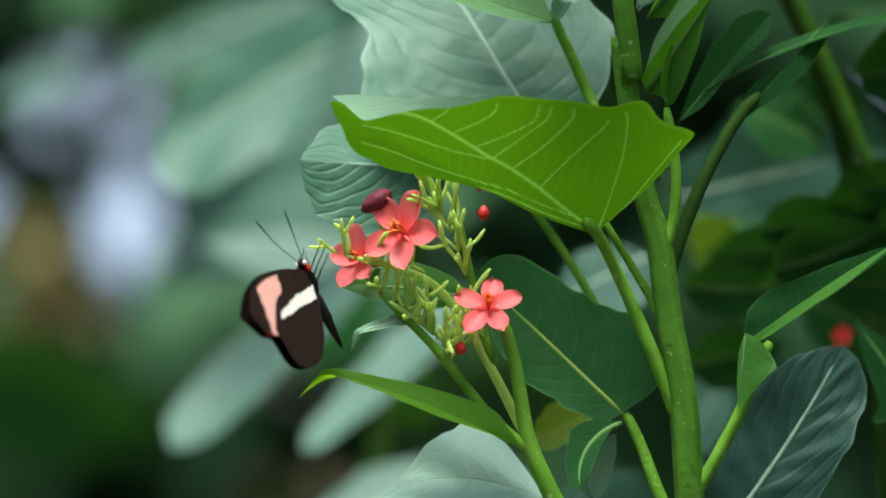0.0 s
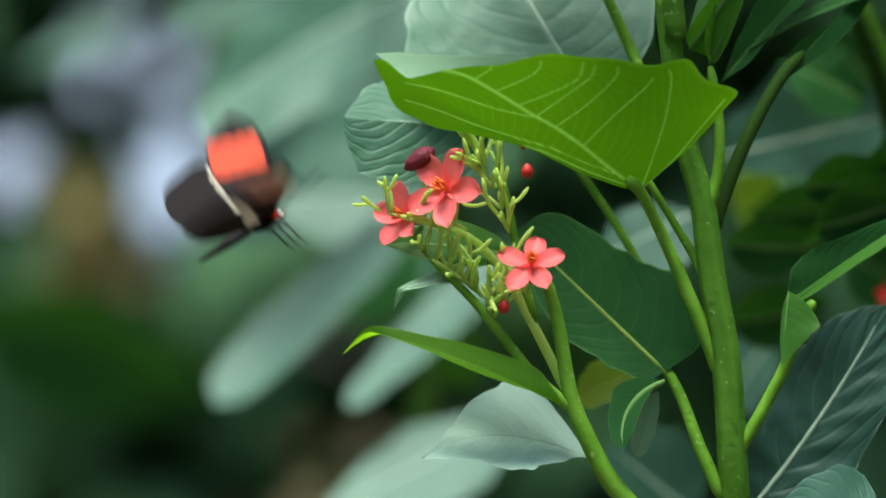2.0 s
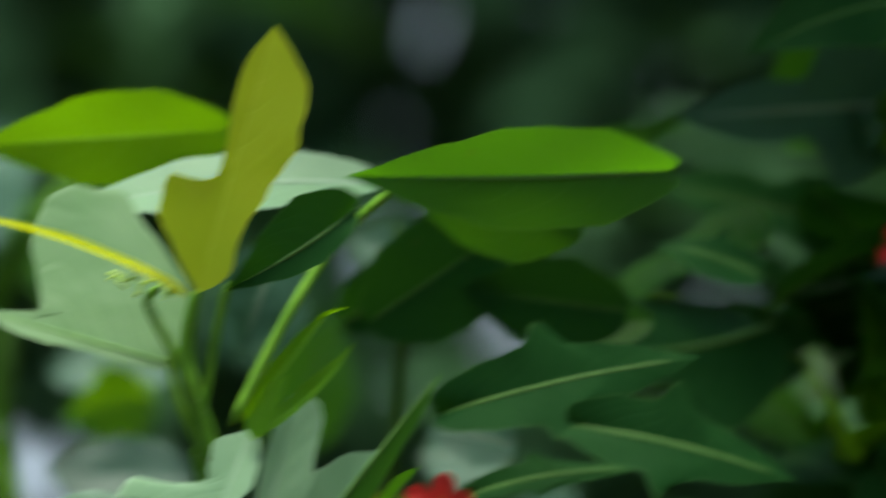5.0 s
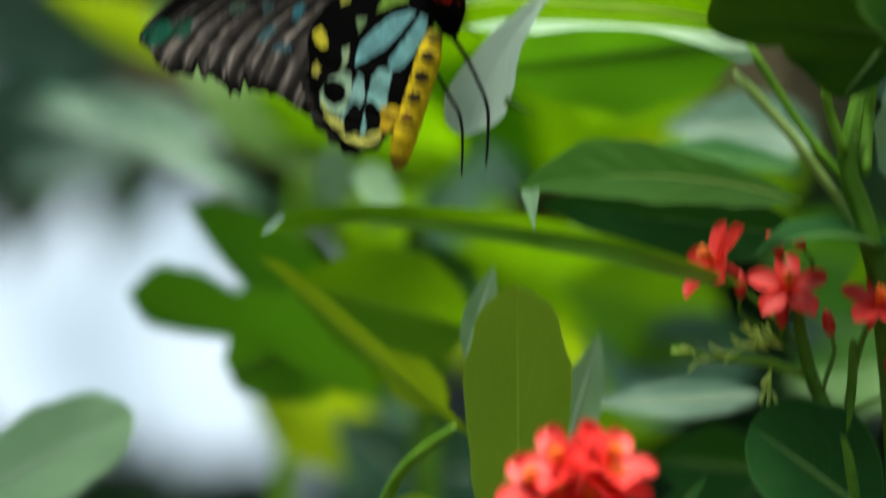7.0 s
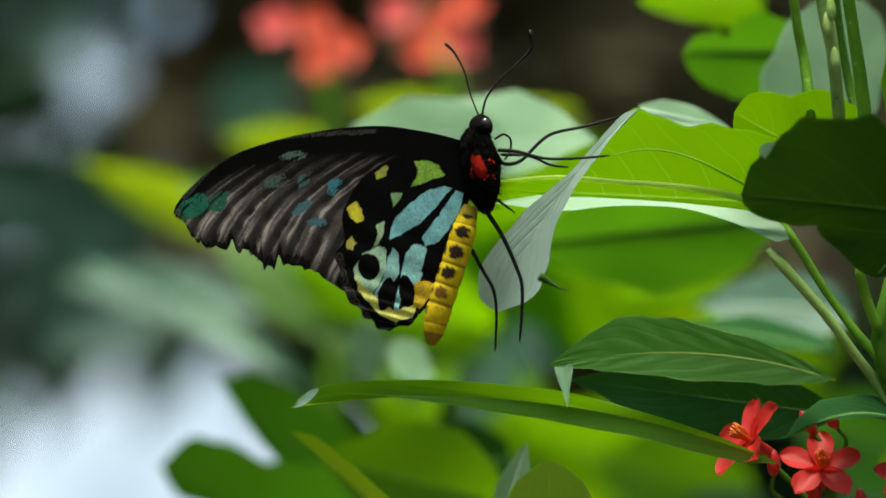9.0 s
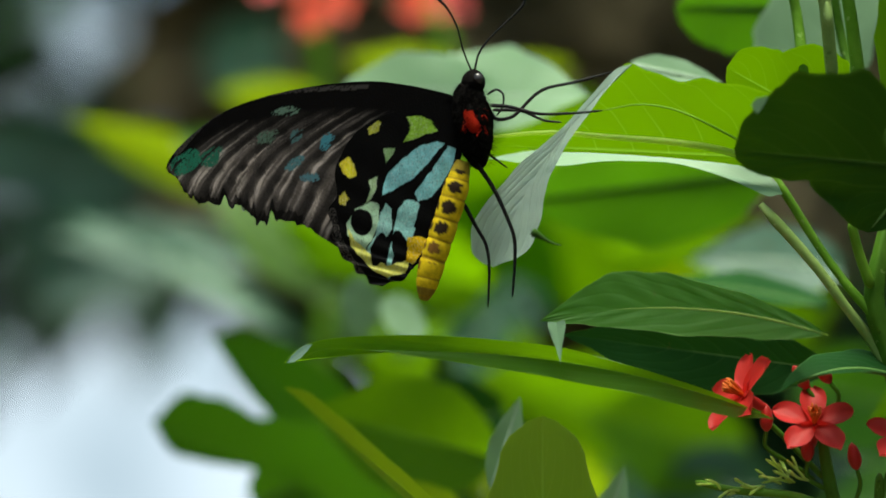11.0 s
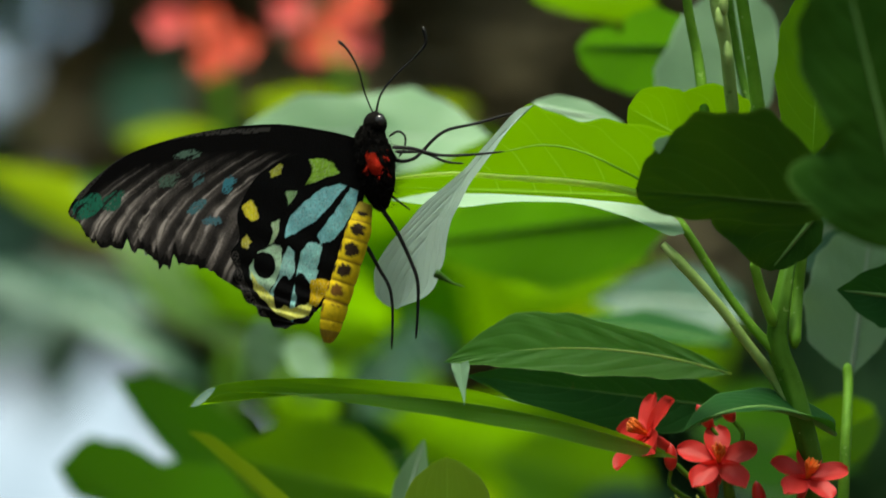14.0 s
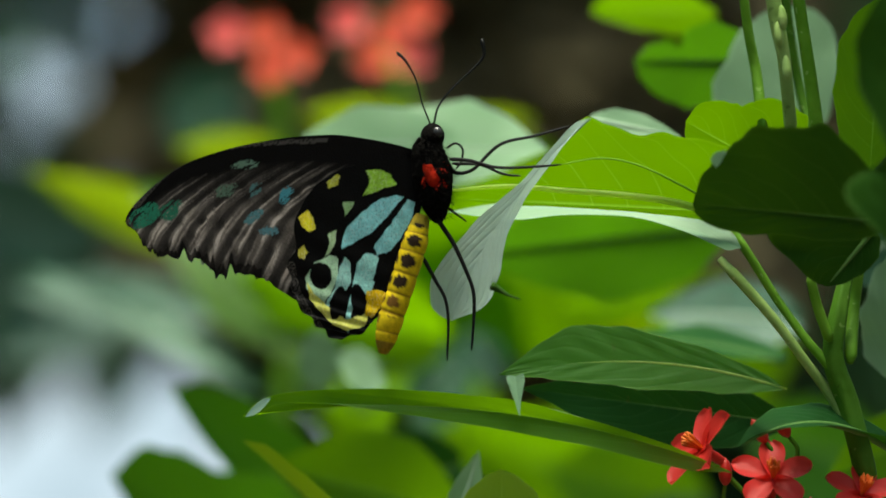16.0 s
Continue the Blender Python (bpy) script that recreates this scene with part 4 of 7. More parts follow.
twigs(shrub, [(0.0062, 0.975, 1.2914), (0.0028, 0.975, 1.3018), (-0.0018, 0.975, 1.3109)], 20, 0.012, 0.00055, (-0.1, -0.3, 1))
twigs(shrub, [(-0.0017, 0.975, 1.294), (-0.0122, 0.975, 1.2965), (-0.0252, 0.9749, 1.2991)], 12, 0.009, 0.0005, (-0.5, -0.3, 0.8))
twigs(shrub, [(0.0036, 0.975, 1.2731), (-0.0043, 0.975, 1.2822), (-0.0148, 0.9749, 1.29)], 26, 0.012, 0.00055, (0.0, -0.3, 1))
twigs(shrub, [(0.0114, 0.975, 1.2783), (0.0036, 0.975, 1.2835), (0.001, 0.975, 1.273)], 14, 0.012, 0.00055, (-0.1, -0.3, 1))
flower(shrub, (-0.0085, 0.971, 1.3038), (-0.5, -0.85, 0.25), 0.0102, 0.75, PETAL_PINK, 0.45)
flower(shrub, (0.0104, 0.971, 1.2862), (0.0, -1, 0.75), 0.0083, 0.31, PETAL_PINK, 0.25)
flower(shrub, (-0.0185, 0.9789, 1.2975), (-0.5, -0.7, 0.2), 0.0085, 0.2, PETAL_PINK, 0.6)
bud(shrub, (-0.0155, 0.973, 1.3109), (-0.6, 0, -0.4), 0.0085, 0.0055, DRY)
bud(shrub, (0.008, 0.9751, 1.3156), (0.3, 0, -1), 0.005, 0.003)
bud(shrub, (0.0094, 0.9751, 1.3084), (0, 0, 1), 0.0036, 0.0034)
bud(shrub, (0.0041, 0.972, 1.2771), (0, 0, 1), 0.0034, 0.0033)

# ---- shrubs behind ----
def back_shrub(at, label):
    return thing("background_shrub", at, label, "shrub", "shrubs behind")


behind = back_shrub((-0.02, 1.4, 0.0), "grey-green broad-leaved shrub behind the flowers")
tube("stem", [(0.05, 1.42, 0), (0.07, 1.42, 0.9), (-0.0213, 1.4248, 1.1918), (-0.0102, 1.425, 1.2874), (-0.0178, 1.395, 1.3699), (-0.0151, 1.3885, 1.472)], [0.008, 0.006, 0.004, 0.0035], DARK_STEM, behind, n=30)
for b, e, nr, w, mt in (
        ((0.129, 1.2256, 1.3291), (0.0699, 1.2253, 1.3223), (0, -1, 0.0), 1.1, GREY),
        ((-0.0173, 1.3749, 1.3026), (-0.0799, 1.3747, 1.3023), (0, -1, 0.5), 1.0, GREY), ((-0.0217, 1.4249, 1.2912), (-0.0636, 1.4247, 1.2604), (0, -1, 0.2), 1.0, MATURE),
        ((0.0987, 1.1754, 1.301), (0.0719, 1.1753, 1.2978), (0, -1, -0.4), 1.1, MATURE), ((0.0627, 1.0953, 1.2906), (0.0891, 1.0954, 1.2892), (0, -1, -0.3), 0.9, MATURE),
        ((0.1396, 1.1756, 1.3028), (0.1019, 1.1754, 1.2932), (0, -1, -0.3), 1.1, MATURE), ((0.1019, 1.1754, 1.2869), (0.1303, 1.1755, 1.2712), (0, -1, -0.3), 1.1, MATURE), ((0.066, 1.1253, 1.2692), (0.0916, 1.1254, 1.2753), (0, -1, -0.3), 1.1, MATURE), ((0.1143, 1.1755, 1.3279), (0.0922, 1.1754, 1.3498), (0, -1, -0.2), 1.2, MATURE),
        ((-0.2605, 2.1739, 1.2449), (-0.1379, 2.1744, 1.2046), (0, -1, -0.5), 0.9, MATURE),
        ((-0.0345, 1.4749, 1.3284), (-0.0956, 1.4746, 1.2866), (0, -1, 0.3), 0.8, TEAL), ((-0.0439, 1.5249, 1.3498), (-0.0969, 1.5246, 1.3066), (0, -1, 0.2), 0.9, TEAL), ((-0.0105, 1.4749, 1.2751), (-0.0502, 1.4748, 1.3026), (0, -1, 0.6), 1.0, GREY),
        ((-0.1661, 1.9733, 1.3826), (-0.2189, 1.9727, 1.3611), (0, -0.7, 1), 0.5, GREY), ((-0.2237, 2.0727, 1.2446), (-0.1429, 2.0736, 1.2117), (0, -0.9, -0.4), 0.9, MATURE),
        ((-0.1102, 1.5654, 1.541), (-0.0382, 1.5642, 1.5204), (0, -0.9, 0.5), 1.0, MID), ((-0.0844, 1.5685, 1.497), (-0.0275, 1.565, 1.5078), (0, -0.9, 0.6), 1.0, GREY), ((-0.0988, 1.6679, 1.5161), (-0.13, 1.6706, 1.5025), (0, -0.9, 0.6), 1.3, GREY),
        ((-0.0083, 1.4621, 1.5223), (0.0318, 1.4659, 1.4655), (0, -0.9, 0.5), 0.8, MID), ((0.0321, 1.3175, 1.4399), (0.0038, 1.3197, 1.4309), (0, -0.9, -0.2), 1.3, MID), ((0.0001, 1.2685, 1.4412), (0.0411, 1.2669, 1.4398), (0, -0.9, 0.6), 0.7, GREY), ((0.0604, 1.3154, 1.4489), (0.0707, 1.3113, 1.4861), (0, -0.9, 0.6), 1.2, GREY),
        ((-0.0607, 1.4733, 1.4315), (-0.0233, 1.4705, 1.4435), (0, -0.9, 0.6), 1.0, GREY), ((0.0721, 1.2676, 1.4179), (0.0853, 1.2629, 1.4605), (0, -0.9, -0.2), 0.9, MID),
        
         
         ((0.0294, 1.2195, 1.4297), (0.0064, 1.2202, 1.4247), (0, -1, -0.2), 1.4, FRESH),
        ((-0.0092, 1.2614, 1.5111), (-0.0617, 1.2696, 1.4651), (0, -1, 0.4), 1.0, GREY), ((0.0239, 1.2679, 1.4399), (0.0086, 1.2695, 1.4331), (0, -1, -0.2), 1.4, FRESH),
        ((0.0573, 1.0632, 1.451), (0.0489, 1.0665, 1.4266), (0, -1, 0.3), 1.3, GREY), ((0.1067, 1.1606, 1.4573), (0.0815, 1.1607, 1.4682), (0, -1, 0.3), 1.3, GREY)):
    leaf(behind, mt, b, e, nr, OVATE, OVATE, wide=w, fold=7, sag=0.06, n=16, across=6)
leaf(behind, GREY, (0.0621, 1.1382, 1.3134), (0.1203, 1.1534, 1.3275), (0, -1, 0.05), [(0, 0), (0.189, 0.12), (0.528, 0.174), (0.839, 0.118), (1, 0)], [(0, 0), (0.116, 0.176), (0.444, 0.204), (0.785, 0.152), (1, 0)], fold=7, n=20, across=7)
leaf(behind, OLIVE, (0.0838, 1.194, 1.3855), (0.1037, 1.1918, 1.3942), (0, -1, -0.4), [(0, 0), (0.19, 0.215), (0.622, 0.331), (1, 0)], [(0, 0), (0.293, 0.411), (0.753, 0.366), (1, 0)], fold=5, n=16, across=6)
leaf(behind, PALE, (0.1436, 1.3413, 1.3536), (0.1543, 1.3395, 1.3662), (0, -1, 0.6), [(0, 0), (0.282, 0.348), (0.669, 0.298), (1, 0)], [(0, 0), (0.33, 0.299), (0.755, 0.305), (1, 0)], fold=5, n=16, across=6)
leaf(behind, PALE, (0.1543, 1.3397, 1.3626), (0.1686, 1.3374, 1.3733), (0, -1, 0.6), [(0, 0), (0.319, 0.265), (0.718, 0.32), (1, 0)], [(0, 0), (0.261, 0.199), (0.651, 0.221), (1, 0)], fold=5, n=16, across=6)
leaf(behind, GREY, (0.1409, 1.2892, 1.3897), (0.1614, 1.2854, 1.4086), (0, -1, 0.6), [(0, 0), (0.162, 0.254), (0.599, 0.328), (1, 0)], [(0, 0), (0.273, 0.276), (0.687, 0.272), (1, 0)], fold=5, n=16, across=6)
leaf(behind, GREY, (0.1053, 1.1903, 1.4102), (0.1307, 1.1876, 1.4115), (0, -1, 0.5), [(0, 0), (0.17, 0.379), (0.726, 0.456), (1, 0)], [(0, 0), (0.201, 0.281), (0.64, 0.285), (1, 0)], fold=5, n=16, across=6)
leaf(behind, MID, (-0.0132, 1.2539, 1.4235), (-0.0823, 1.2425, 1.4093), (0, -0.8, 0.5), [(0, 0), (0.244, 0.141), (0.488, 0.137), (0.744, 0.0756), (1, 0)], [(0, 0), (0.15, 0.0655), (0.404, 0.0173), (0.7, 0.0472), (1, 0)], fold=5, n=20, across=7)
leaf(behind, TEAL, (0.0399, 1.1549, 1.4006), (-0.0005, 1.1556, 1.4014), (0, -1, 0.4), [(0, 0), (0.195, 0.233), (0.543, 0.269), (0.85, 0.176), (1, 0)], [(0, 0), (0.19, 0.176), (0.534, 0.235), (0.842, 0.168), (1, 0)], fold=5, n=20, across=7, rib=0)
leaf(behind, GREY, (-0.0535, 1.3144, 1.4091), (-0.1201, 1.3104, 1.4043), (0, -0.9, 0.4), [(0, 0), (0.283, 0.118), (0.574, 0.104), (0.84, 0.0481), (1, 0)], [(0, 0), (0.217, 0.0891), (0.556, 0.0335), (0.846, 0.0716), (1, 0)], fold=5, n=20, across=7)
leaf(behind, GREY, (-0.0169, 1.3379, 1.3733), (-0.0887, 1.2766, 1.3271), (0, -1, 0.25), [(0, 0), (0.151, 0.117), (0.389, 0.139), (0.583, 0.131), (0.777, 0.0963), (0.908, 0.0449), (1, 0)], [(0, 0), (0.237, 0.189), (0.448, 0.189), (0.668, 0.202), (0.849, 0.197), (0.98, 0.187), (1.02, 0.109), (1, 0)], swing=0.022, fold=8, wave=0.04, label="broad drooping grey-green leaf", n=60, across=14, ripple=0.006)
leaf(behind, GREY, (-0.0426, 1.4168, 1.3852), (-0.1064, 1.3947, 1.3596), (0, -1, 0.2), [(0, 0), (0.296, 0.112), (0.614, 0.116), (0.86, 0.0842), (1, 0)], [(0, 0), (0.189, 0.142), (0.482, 0.148), (0.812, 0.116), (1, 0)], fold=3, n=20, across=7)
leaf(behind, GREY, (-0.0047, 1.4498, 1.3251), (-0.0678, 1.4284, 1.3074), (0, -1, 0.3), [(0, 0), (0.138, 0.291), (0.481, 0.354), (0.818, 0.26), (1, 0)], [(0, 0), (0.279, 0.421), (0.638, 0.411), (0.934, 0.235), (1, 0)], fold=4, n=20, across=7)
leaf(behind, GREY, (0.0549, 1.1187, 1.2984), (0.0302, 1.1195, 1.2864), (0, -1, 0.5), [(0, 0), (0.295, 0.289), (0.711, 0.31), (1, 0)], [(0, 0), (0.192, 0.425), (0.628, 0.457), (0.971, 0.277), (1, 0)], fold=4, n=20, across=7)
leaf(behind, GREY, (0.0568, 1.1255, 1.2168), (0.0324, 1.1177, 1.2369), (0, -1, 0.4), [(0, 0), (0.229, 0.409), (0.636, 0.45), (0.92, 0.235), (1, 0)], [(0, 0), (0.367, 0.274), (0.785, 0.299), (0.959, 0.143), (1, 0)], fold=4, n=20, across=7)
leaf(behind, GREY, (0.0828, 1.1967, 1.2661), (0.0676, 1.1968, 1.2436), (0, -1, 0.4), [(0, 0), (0.198, 0.296), (0.625, 0.293), (1, 0)], [(0, 0), (0.392, 0.267), (0.866, 0.304), (1, 0)], fold=4, n=20, across=7)
leaf(behind, OLIVE, (0.0844, 1.197, 1.3046), (0.0692, 1.198, 1.303), (0, -1, 0), [(0, 0), (0.258, 0.555), (0.8, 0.401), (1, 0)], [(0, 0), (0.273, 0.604), (0.794, 0.549), (1, 0)], fold=4, n=20, across=7)
leaf(behind, GREY, (-0.0202, 1.3198, 1.2998), (-0.0825, 1.2759, 1.2399), (-0.3, -1, 1), [(0, 0), (0.163, 0.105), (0.449, 0.12), (0.683, 0.129), (0.817, 0.116), (0.926, 0.086), (1, 0)], [(0, 0), (0.212, 0.0896), (0.467, 0.0963), (0.717, 0.103), (0.863, 0.0906), (0.956, 0.0655), (1, 0)], fold=4, wave=0.01, label="long grey-green blade out of the shade", n=24, across=7, rib=0)
leaf(behind, GREY, (0.0063, 1.2999, 1.2876), (-0.0412, 1.2579, 1.2399), (-0.3, -1, 1), [(0, 0), (0.186, 0.0817), (0.46, 0.0935), (0.731, 0.0757), (0.864, 0.0669), (0.956, 0.0462), (1, 0)], [(0, 0), (0.227, 0.117), (0.488, 0.123), (0.708, 0.1), (0.861, 0.0694), (0.962, 0.0527), (1, 0)], fold=4, wave=0.01, label="long grey-green blade out of the shade", n=24, across=7, rib=0)
leaf(behind, GREY, (0.0095, 1.2684, 1.2369), (-0.0508, 1.2456, 1.2079), (-0.3, -1, 0.8), [(0, 0), (0.159, 0.11), (0.391, 0.192), (0.667, 0.15), (1, 0)], [(0, 0), (0.261, 0.244), (0.443, 0.269), (0.757, 0.241), (1, 0)], fold=4, n=20, across=7)
leaf(behind, MID, (-0.0007, 1.2993, 1.2562), (-0.0195, 1.2793, 1.2638), (0, -1, 0.2), [(0, 0), (0.408, 0.15), (0.764, 0.122), (1, 0)], [(0, 0), (0.0756, 0.396), (0.503, 0.5), (0.836, 0.27), (1, 0)], fold=4, n=20, across=7)
flower(behind, (-0.0729, 1.1708, 1.4274), (0, -1, 0.4), 0.0095, 0.3, PETAL_PINK)
bud(behind, (-0.092, 1.1697, 1.4257), (0.2, 0, 1), 0.009, 0.007)
bud(behind, (-0.0776, 1.1716, 1.4169), (0.2, 0, 1), 0.008, 0.006)
bud(behind, (-0.0998, 1.1707, 1.4094), (0.2, 0, 1), 0.007, 0.006)
bud(behind, (-0.0941, 1.1706, 1.4152), (0.2, 0, 1), 0.006, 0.005)
leaf(behind, OLIVE, (-0.053, 1.1829, 1.4181), (-0.0696, 1.1819, 1.4203), (0, -1, 0.2), [(0, 0), (0.319, 0.251), (0.793, 0.23), (1, 0)], [(0, 0), (0.254, 0.237), (0.727, 0.258), (1, 0)], fold=5, n=16, across=6)
twigs(behind, [(-0.0777, 1.1722, 1.4114), (-0.0855, 1.1719, 1.4083), (-0.0917, 1.1711, 1.4113)], 10, 0.012, 0.0008, (-0.2, -0.3, 1))
tube("flower_stalk", [(-0.0726, 1.1718, 1.4227), (-0.0626, 1.1923, 1.4104), (-0.0411, 1.2728, 1.3957), (-0.0221, 1.3735, 1.3775)], [0.002, 0.0022, 0.003], PETIOLE, behind)
tube("petiole", [(-0.0096, 1.274, 1.3901), (-0.0136, 1.2721, 1.4105), (-0.0196, 1.2687, 1.4479), (-0.0113, 1.2657, 1.4752), (0.0097, 1.2621, 1.5025)], [0.0044, 0.0042, 0.0038], STEM, behind)
tube("petiole", [(-0.0103, 1.2721, 1.3957), (-0.0172, 1.2709, 1.423), (-0.0275, 1.2698, 1.4469), (-0.0348, 1.2636, 1.5043)], [0.0042, 0.0038, 0.003], PETIOLE, behind)

right = back_shrub((0.16, 1.12, 0.0), "dark green shrub with hooked lobed leaves and a red flower")
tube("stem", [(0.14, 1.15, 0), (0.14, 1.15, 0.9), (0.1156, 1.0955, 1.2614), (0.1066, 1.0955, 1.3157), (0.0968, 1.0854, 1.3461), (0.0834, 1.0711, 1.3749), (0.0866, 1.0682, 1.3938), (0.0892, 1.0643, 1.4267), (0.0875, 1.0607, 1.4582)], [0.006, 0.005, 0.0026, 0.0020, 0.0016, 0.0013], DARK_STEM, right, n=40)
tube("stem", [(0.1095, 1.0734, 1.3188), (0.0993, 1.0724, 1.3432), (0.0863, 1.0712, 1.3706)], [0.002, 0.002, 0.0018], STEM, right)
flower(right, (0.0946, 1.0204, 1.3817), (-0.05, -1, 0.15), 0.0092, 0.35, PETAL, 0.3)
twigs(right, [(0.0858, 1.0309, 1.3748), (0.0956, 1.031, 1.3693), (0.1025, 1.0308, 1.3721)], 12, 0.009, 0.0006, (0, -0.3, 1), mat=PETIOLE)
flower(right, (0.1035, 1.0949, 1.2775), (0, -1, 0.2), 0.003, 0.2, PETAL)
HOOK = [(0, 0), (0.0, 0.1), (0.2, 0.2), (0.35, 0.22), (0.42, 0.34), (0.52, 0.2), (0.75, 0.13), (1, 0)]
for b, e, nr, w, mt in (
        ((0.0935, 1.0163, 1.4038), (0.1579, 1.0112, 1.4183), (0, -1, 0.25), 0.7, MATURE), ((0.1239, 1.0049, 1.4008), (0.1797, 1.0035, 1.3875), (0, -1, 0.25), 0.8, MATURE),
        ((0.1015, 1.0282, 1.3848), (0.1444, 1.025, 1.3919), (0, -1, 0.7), 0.5, MATURE), ((0.1206, 1.0492, 1.3683), (0.1614, 1.0449, 1.3866), (0, -1, 0.6), 0.6, MATURE),
        ((0.1204, 1.0855, 1.4029), (0.0969, 1.0863, 1.4072), (0, -1, 0.5), 1.3, GREY), ((0.0908, 1.0834, 1.4349), (0.117, 1.08, 1.4525), (0, -0.8, -0.4), 1.1, MATURE),
        ((0.076, 1.1041, 1.4373), (0.1013, 1.1008, 1.4537), (0, -0.8, -0.4), 1.1, MATURE), ((0.1406, 1.0799, 1.4423), (0.1171, 1.0806, 1.4467), (0, -0.8, -0.4), 1.2, MATURE),
        ((0.13, 1.0188, 1.4525), (0.0856, 1.0202, 1.4606), (0, -0.7, -0.5), 0.8, MID), ((0.1525, 1.0602, 1.4326), (0.1295, 1.0618, 1.4297), (0, -0.8, 0.2), 0.8, MID),
        ((0.1778, 1.0376, 1.4415), (0.1509, 1.0381, 1.4498), (0, -0.8, 0.5), 1.0, MATURE), ((0.0997, 1.0916, 1.3587), (0.1364, 1.0907, 1.3617), (0, -0.4, 1), 0.5, MATURE),
        ((0.0816, 1.0753, 1.3052), (0.1047, 1.0754, 1.3096), (0, -1, -0.5), 1.2, MATURE), ((0.0846, 1.0754, 1.2951), (0.1133, 1.0755, 1.3053), (0, -1, -0.5), 1.2, MATURE),
        ((0.1336, 1.072, 1.3375), (0.1123, 1.073, 1.326), (0, -0.9, 0.4), 1.0, MATURE), ((0.122, 1.0255, 1.2502), (0.0999, 1.0254, 1.2831), (-0.2, -0.9, 0.4), 0.8, MATURE),
        ((0.1707, 1.0695, 1.3427), (0.1258, 1.069, 1.3683), (0, -1, -0.3), 1.0, MATURE), ((0.1079, 1.0922, 1.3446), (0.1533, 1.0892, 1.3551), (0, -1, -0.3), 1.0, MATURE), ((0.1737, 1.1059, 1.38), (0.1408, 1.1071, 1.3828), (0, -1, -0.3), 1.2, MATURE),
        ((0.1013, 1.1354, 1.3284), (0.0784, 1.1354, 1.339), (0, -0.9, 0.4), 1.3, MATURE)):
    leaf(right, mt, b, e, nr, HOOK if mt is MATURE else OVATE, HOOK if w < 1 and mt is MATURE else OVATE, wide=w, fold=10, sag=0.08, n=22, across=7)
# dark leaves turned downwards, added to stand in for the black shade here
leaf(right, MATURE, (0.0884, 1.0864, 1.3026), (0.112, 1.0741, 1.3112), (0, -1, -0.6), [(0, 0), (0.358, 0.219), (0.756, 0.245), (1, 0)], [(0, 0), (0.346, 0.205), (0.783, 0.367), (1, 0)], fold=12, n=18, across=6)
leaf(right, MATURE, (0.0811, 1.0869, 1.2895), (0.1091, 1.0745, 1.2982), (0, -1, -0.6), [(0, 0), (0.39, 0.139), (0.759, 0.21), (1, 0)], [(0, 0), (0.313, 0.246), (0.725, 0.275), (1, 0)], fold=12, n=18, across=6)
leaf(right, MATURE, (0.1343, 1.0817, 1.3055), (0.1091, 1.0745, 1.3026), (0, -1, -0.6), [(0, 0), (0.335, 0.424), (0.741, 0.348), (1, 0)], [(0, 0), (0.186, 0.362), (0.665, 0.364), (1, 0)], fold=12, n=18, across=6)
leaf(right, MATURE, (0.1359, 1.0815, 1.291), (0.099, 1.0754, 1.2911), (0, -1, -0.6), [(0, 0), (0.354, 0.227), (0.752, 0.226), (1, 0)], [(0, 0), (0.288, 0.228), (0.69, 0.228), (1, 0)], fold=12, n=18, across=6)
leaf(right, MATURE, (0.1217, 1.0831, 1.3171), (0.1376, 1.0709, 1.3255), (0, -1, -0.6), [(0, 0), (0.289, 0.173), (0.686, 0.31), (1, 0)], [(0, 0), (0.429, 0.344), (0.977, 0.41), (1, 0)], fold=12, n=18, across=6)
leaf(right, MATURE, (0.1, 1.0853, 1.3142), (0.1206, 1.0731, 1.3169), (0, -1, -0.6), [(0, 0), (0.236, 0.263), (0.706, 0.257), (1, 0)], [(0, 0), (0.327, 0.328), (0.82, 0.402), (1, 0)], fold=12, n=18, across=6)

middle = back_shrub((0.225, 1.1, 0.0), "dark green leafy shrub between the two flowering ones")
tube("stem", [(0.225, 1.1, 0), (0.228, 1.1, 0.7), (0.226, 1.11, 1.25), (0.230, 1.1, 1.6)], [0.006, 0.005, 0.003, 0.002], STEM, middle, n=24)


def bush(parent, centre, spread, count, size, mats, seed):
    """Leaves all round a stem, their tips outwards and down."""
    rng = random.Random(seed)
    for k in range(count):
        a = k * 2.4
        c = Vector(centre) + Vector([rng.gauss(0, 0.35) * v for v in spread])
        d = Vector((math.cos(a) * 0.8, math.sin(a) * 0.8, rng.uniform(-0.6, 0.5))).normalized()
        l = size * rng.uniform(0.7, 1.2)
        leaf(parent, rng.choice(mats), c, c + d * l, (rng.gauss(0, 0.3), -0.5 + rng.gauss(0, 0.3), rng.uniform(-0.3, 1.0)), rng.choice((OVATE, FIDDLE, LOBED)), None, wide=rng.uniform(0.7, 1.0), fold=rng.uniform(3, 18), sag=rng.uniform(0.02, 0.14), n=16, across=6)


bush(middle, (0.228, 1.1, 1.44), (0.03, 0.06, 0.30), 34, 0.055, (MATURE, MATURE, FRESH, GREY), 11)
# leaves above the view, added only to shade the right shrub
bush(right, (0.19, 1.08, 1.63), (0.24, 0.22, 0.08), 64, 0.085, (MATURE, MATURE, FRESH), 12)
bush(middle, (0.222, 1.13, 1.45), (0.06, 0.10, 0.10), 30, 0.06, (MATURE, MATURE, MID), 14)
flower(middle, (0.232, 1.06, 1.44), (-0.2, -1, 0.3), 0.010, 0.3, PETAL, 0.3)
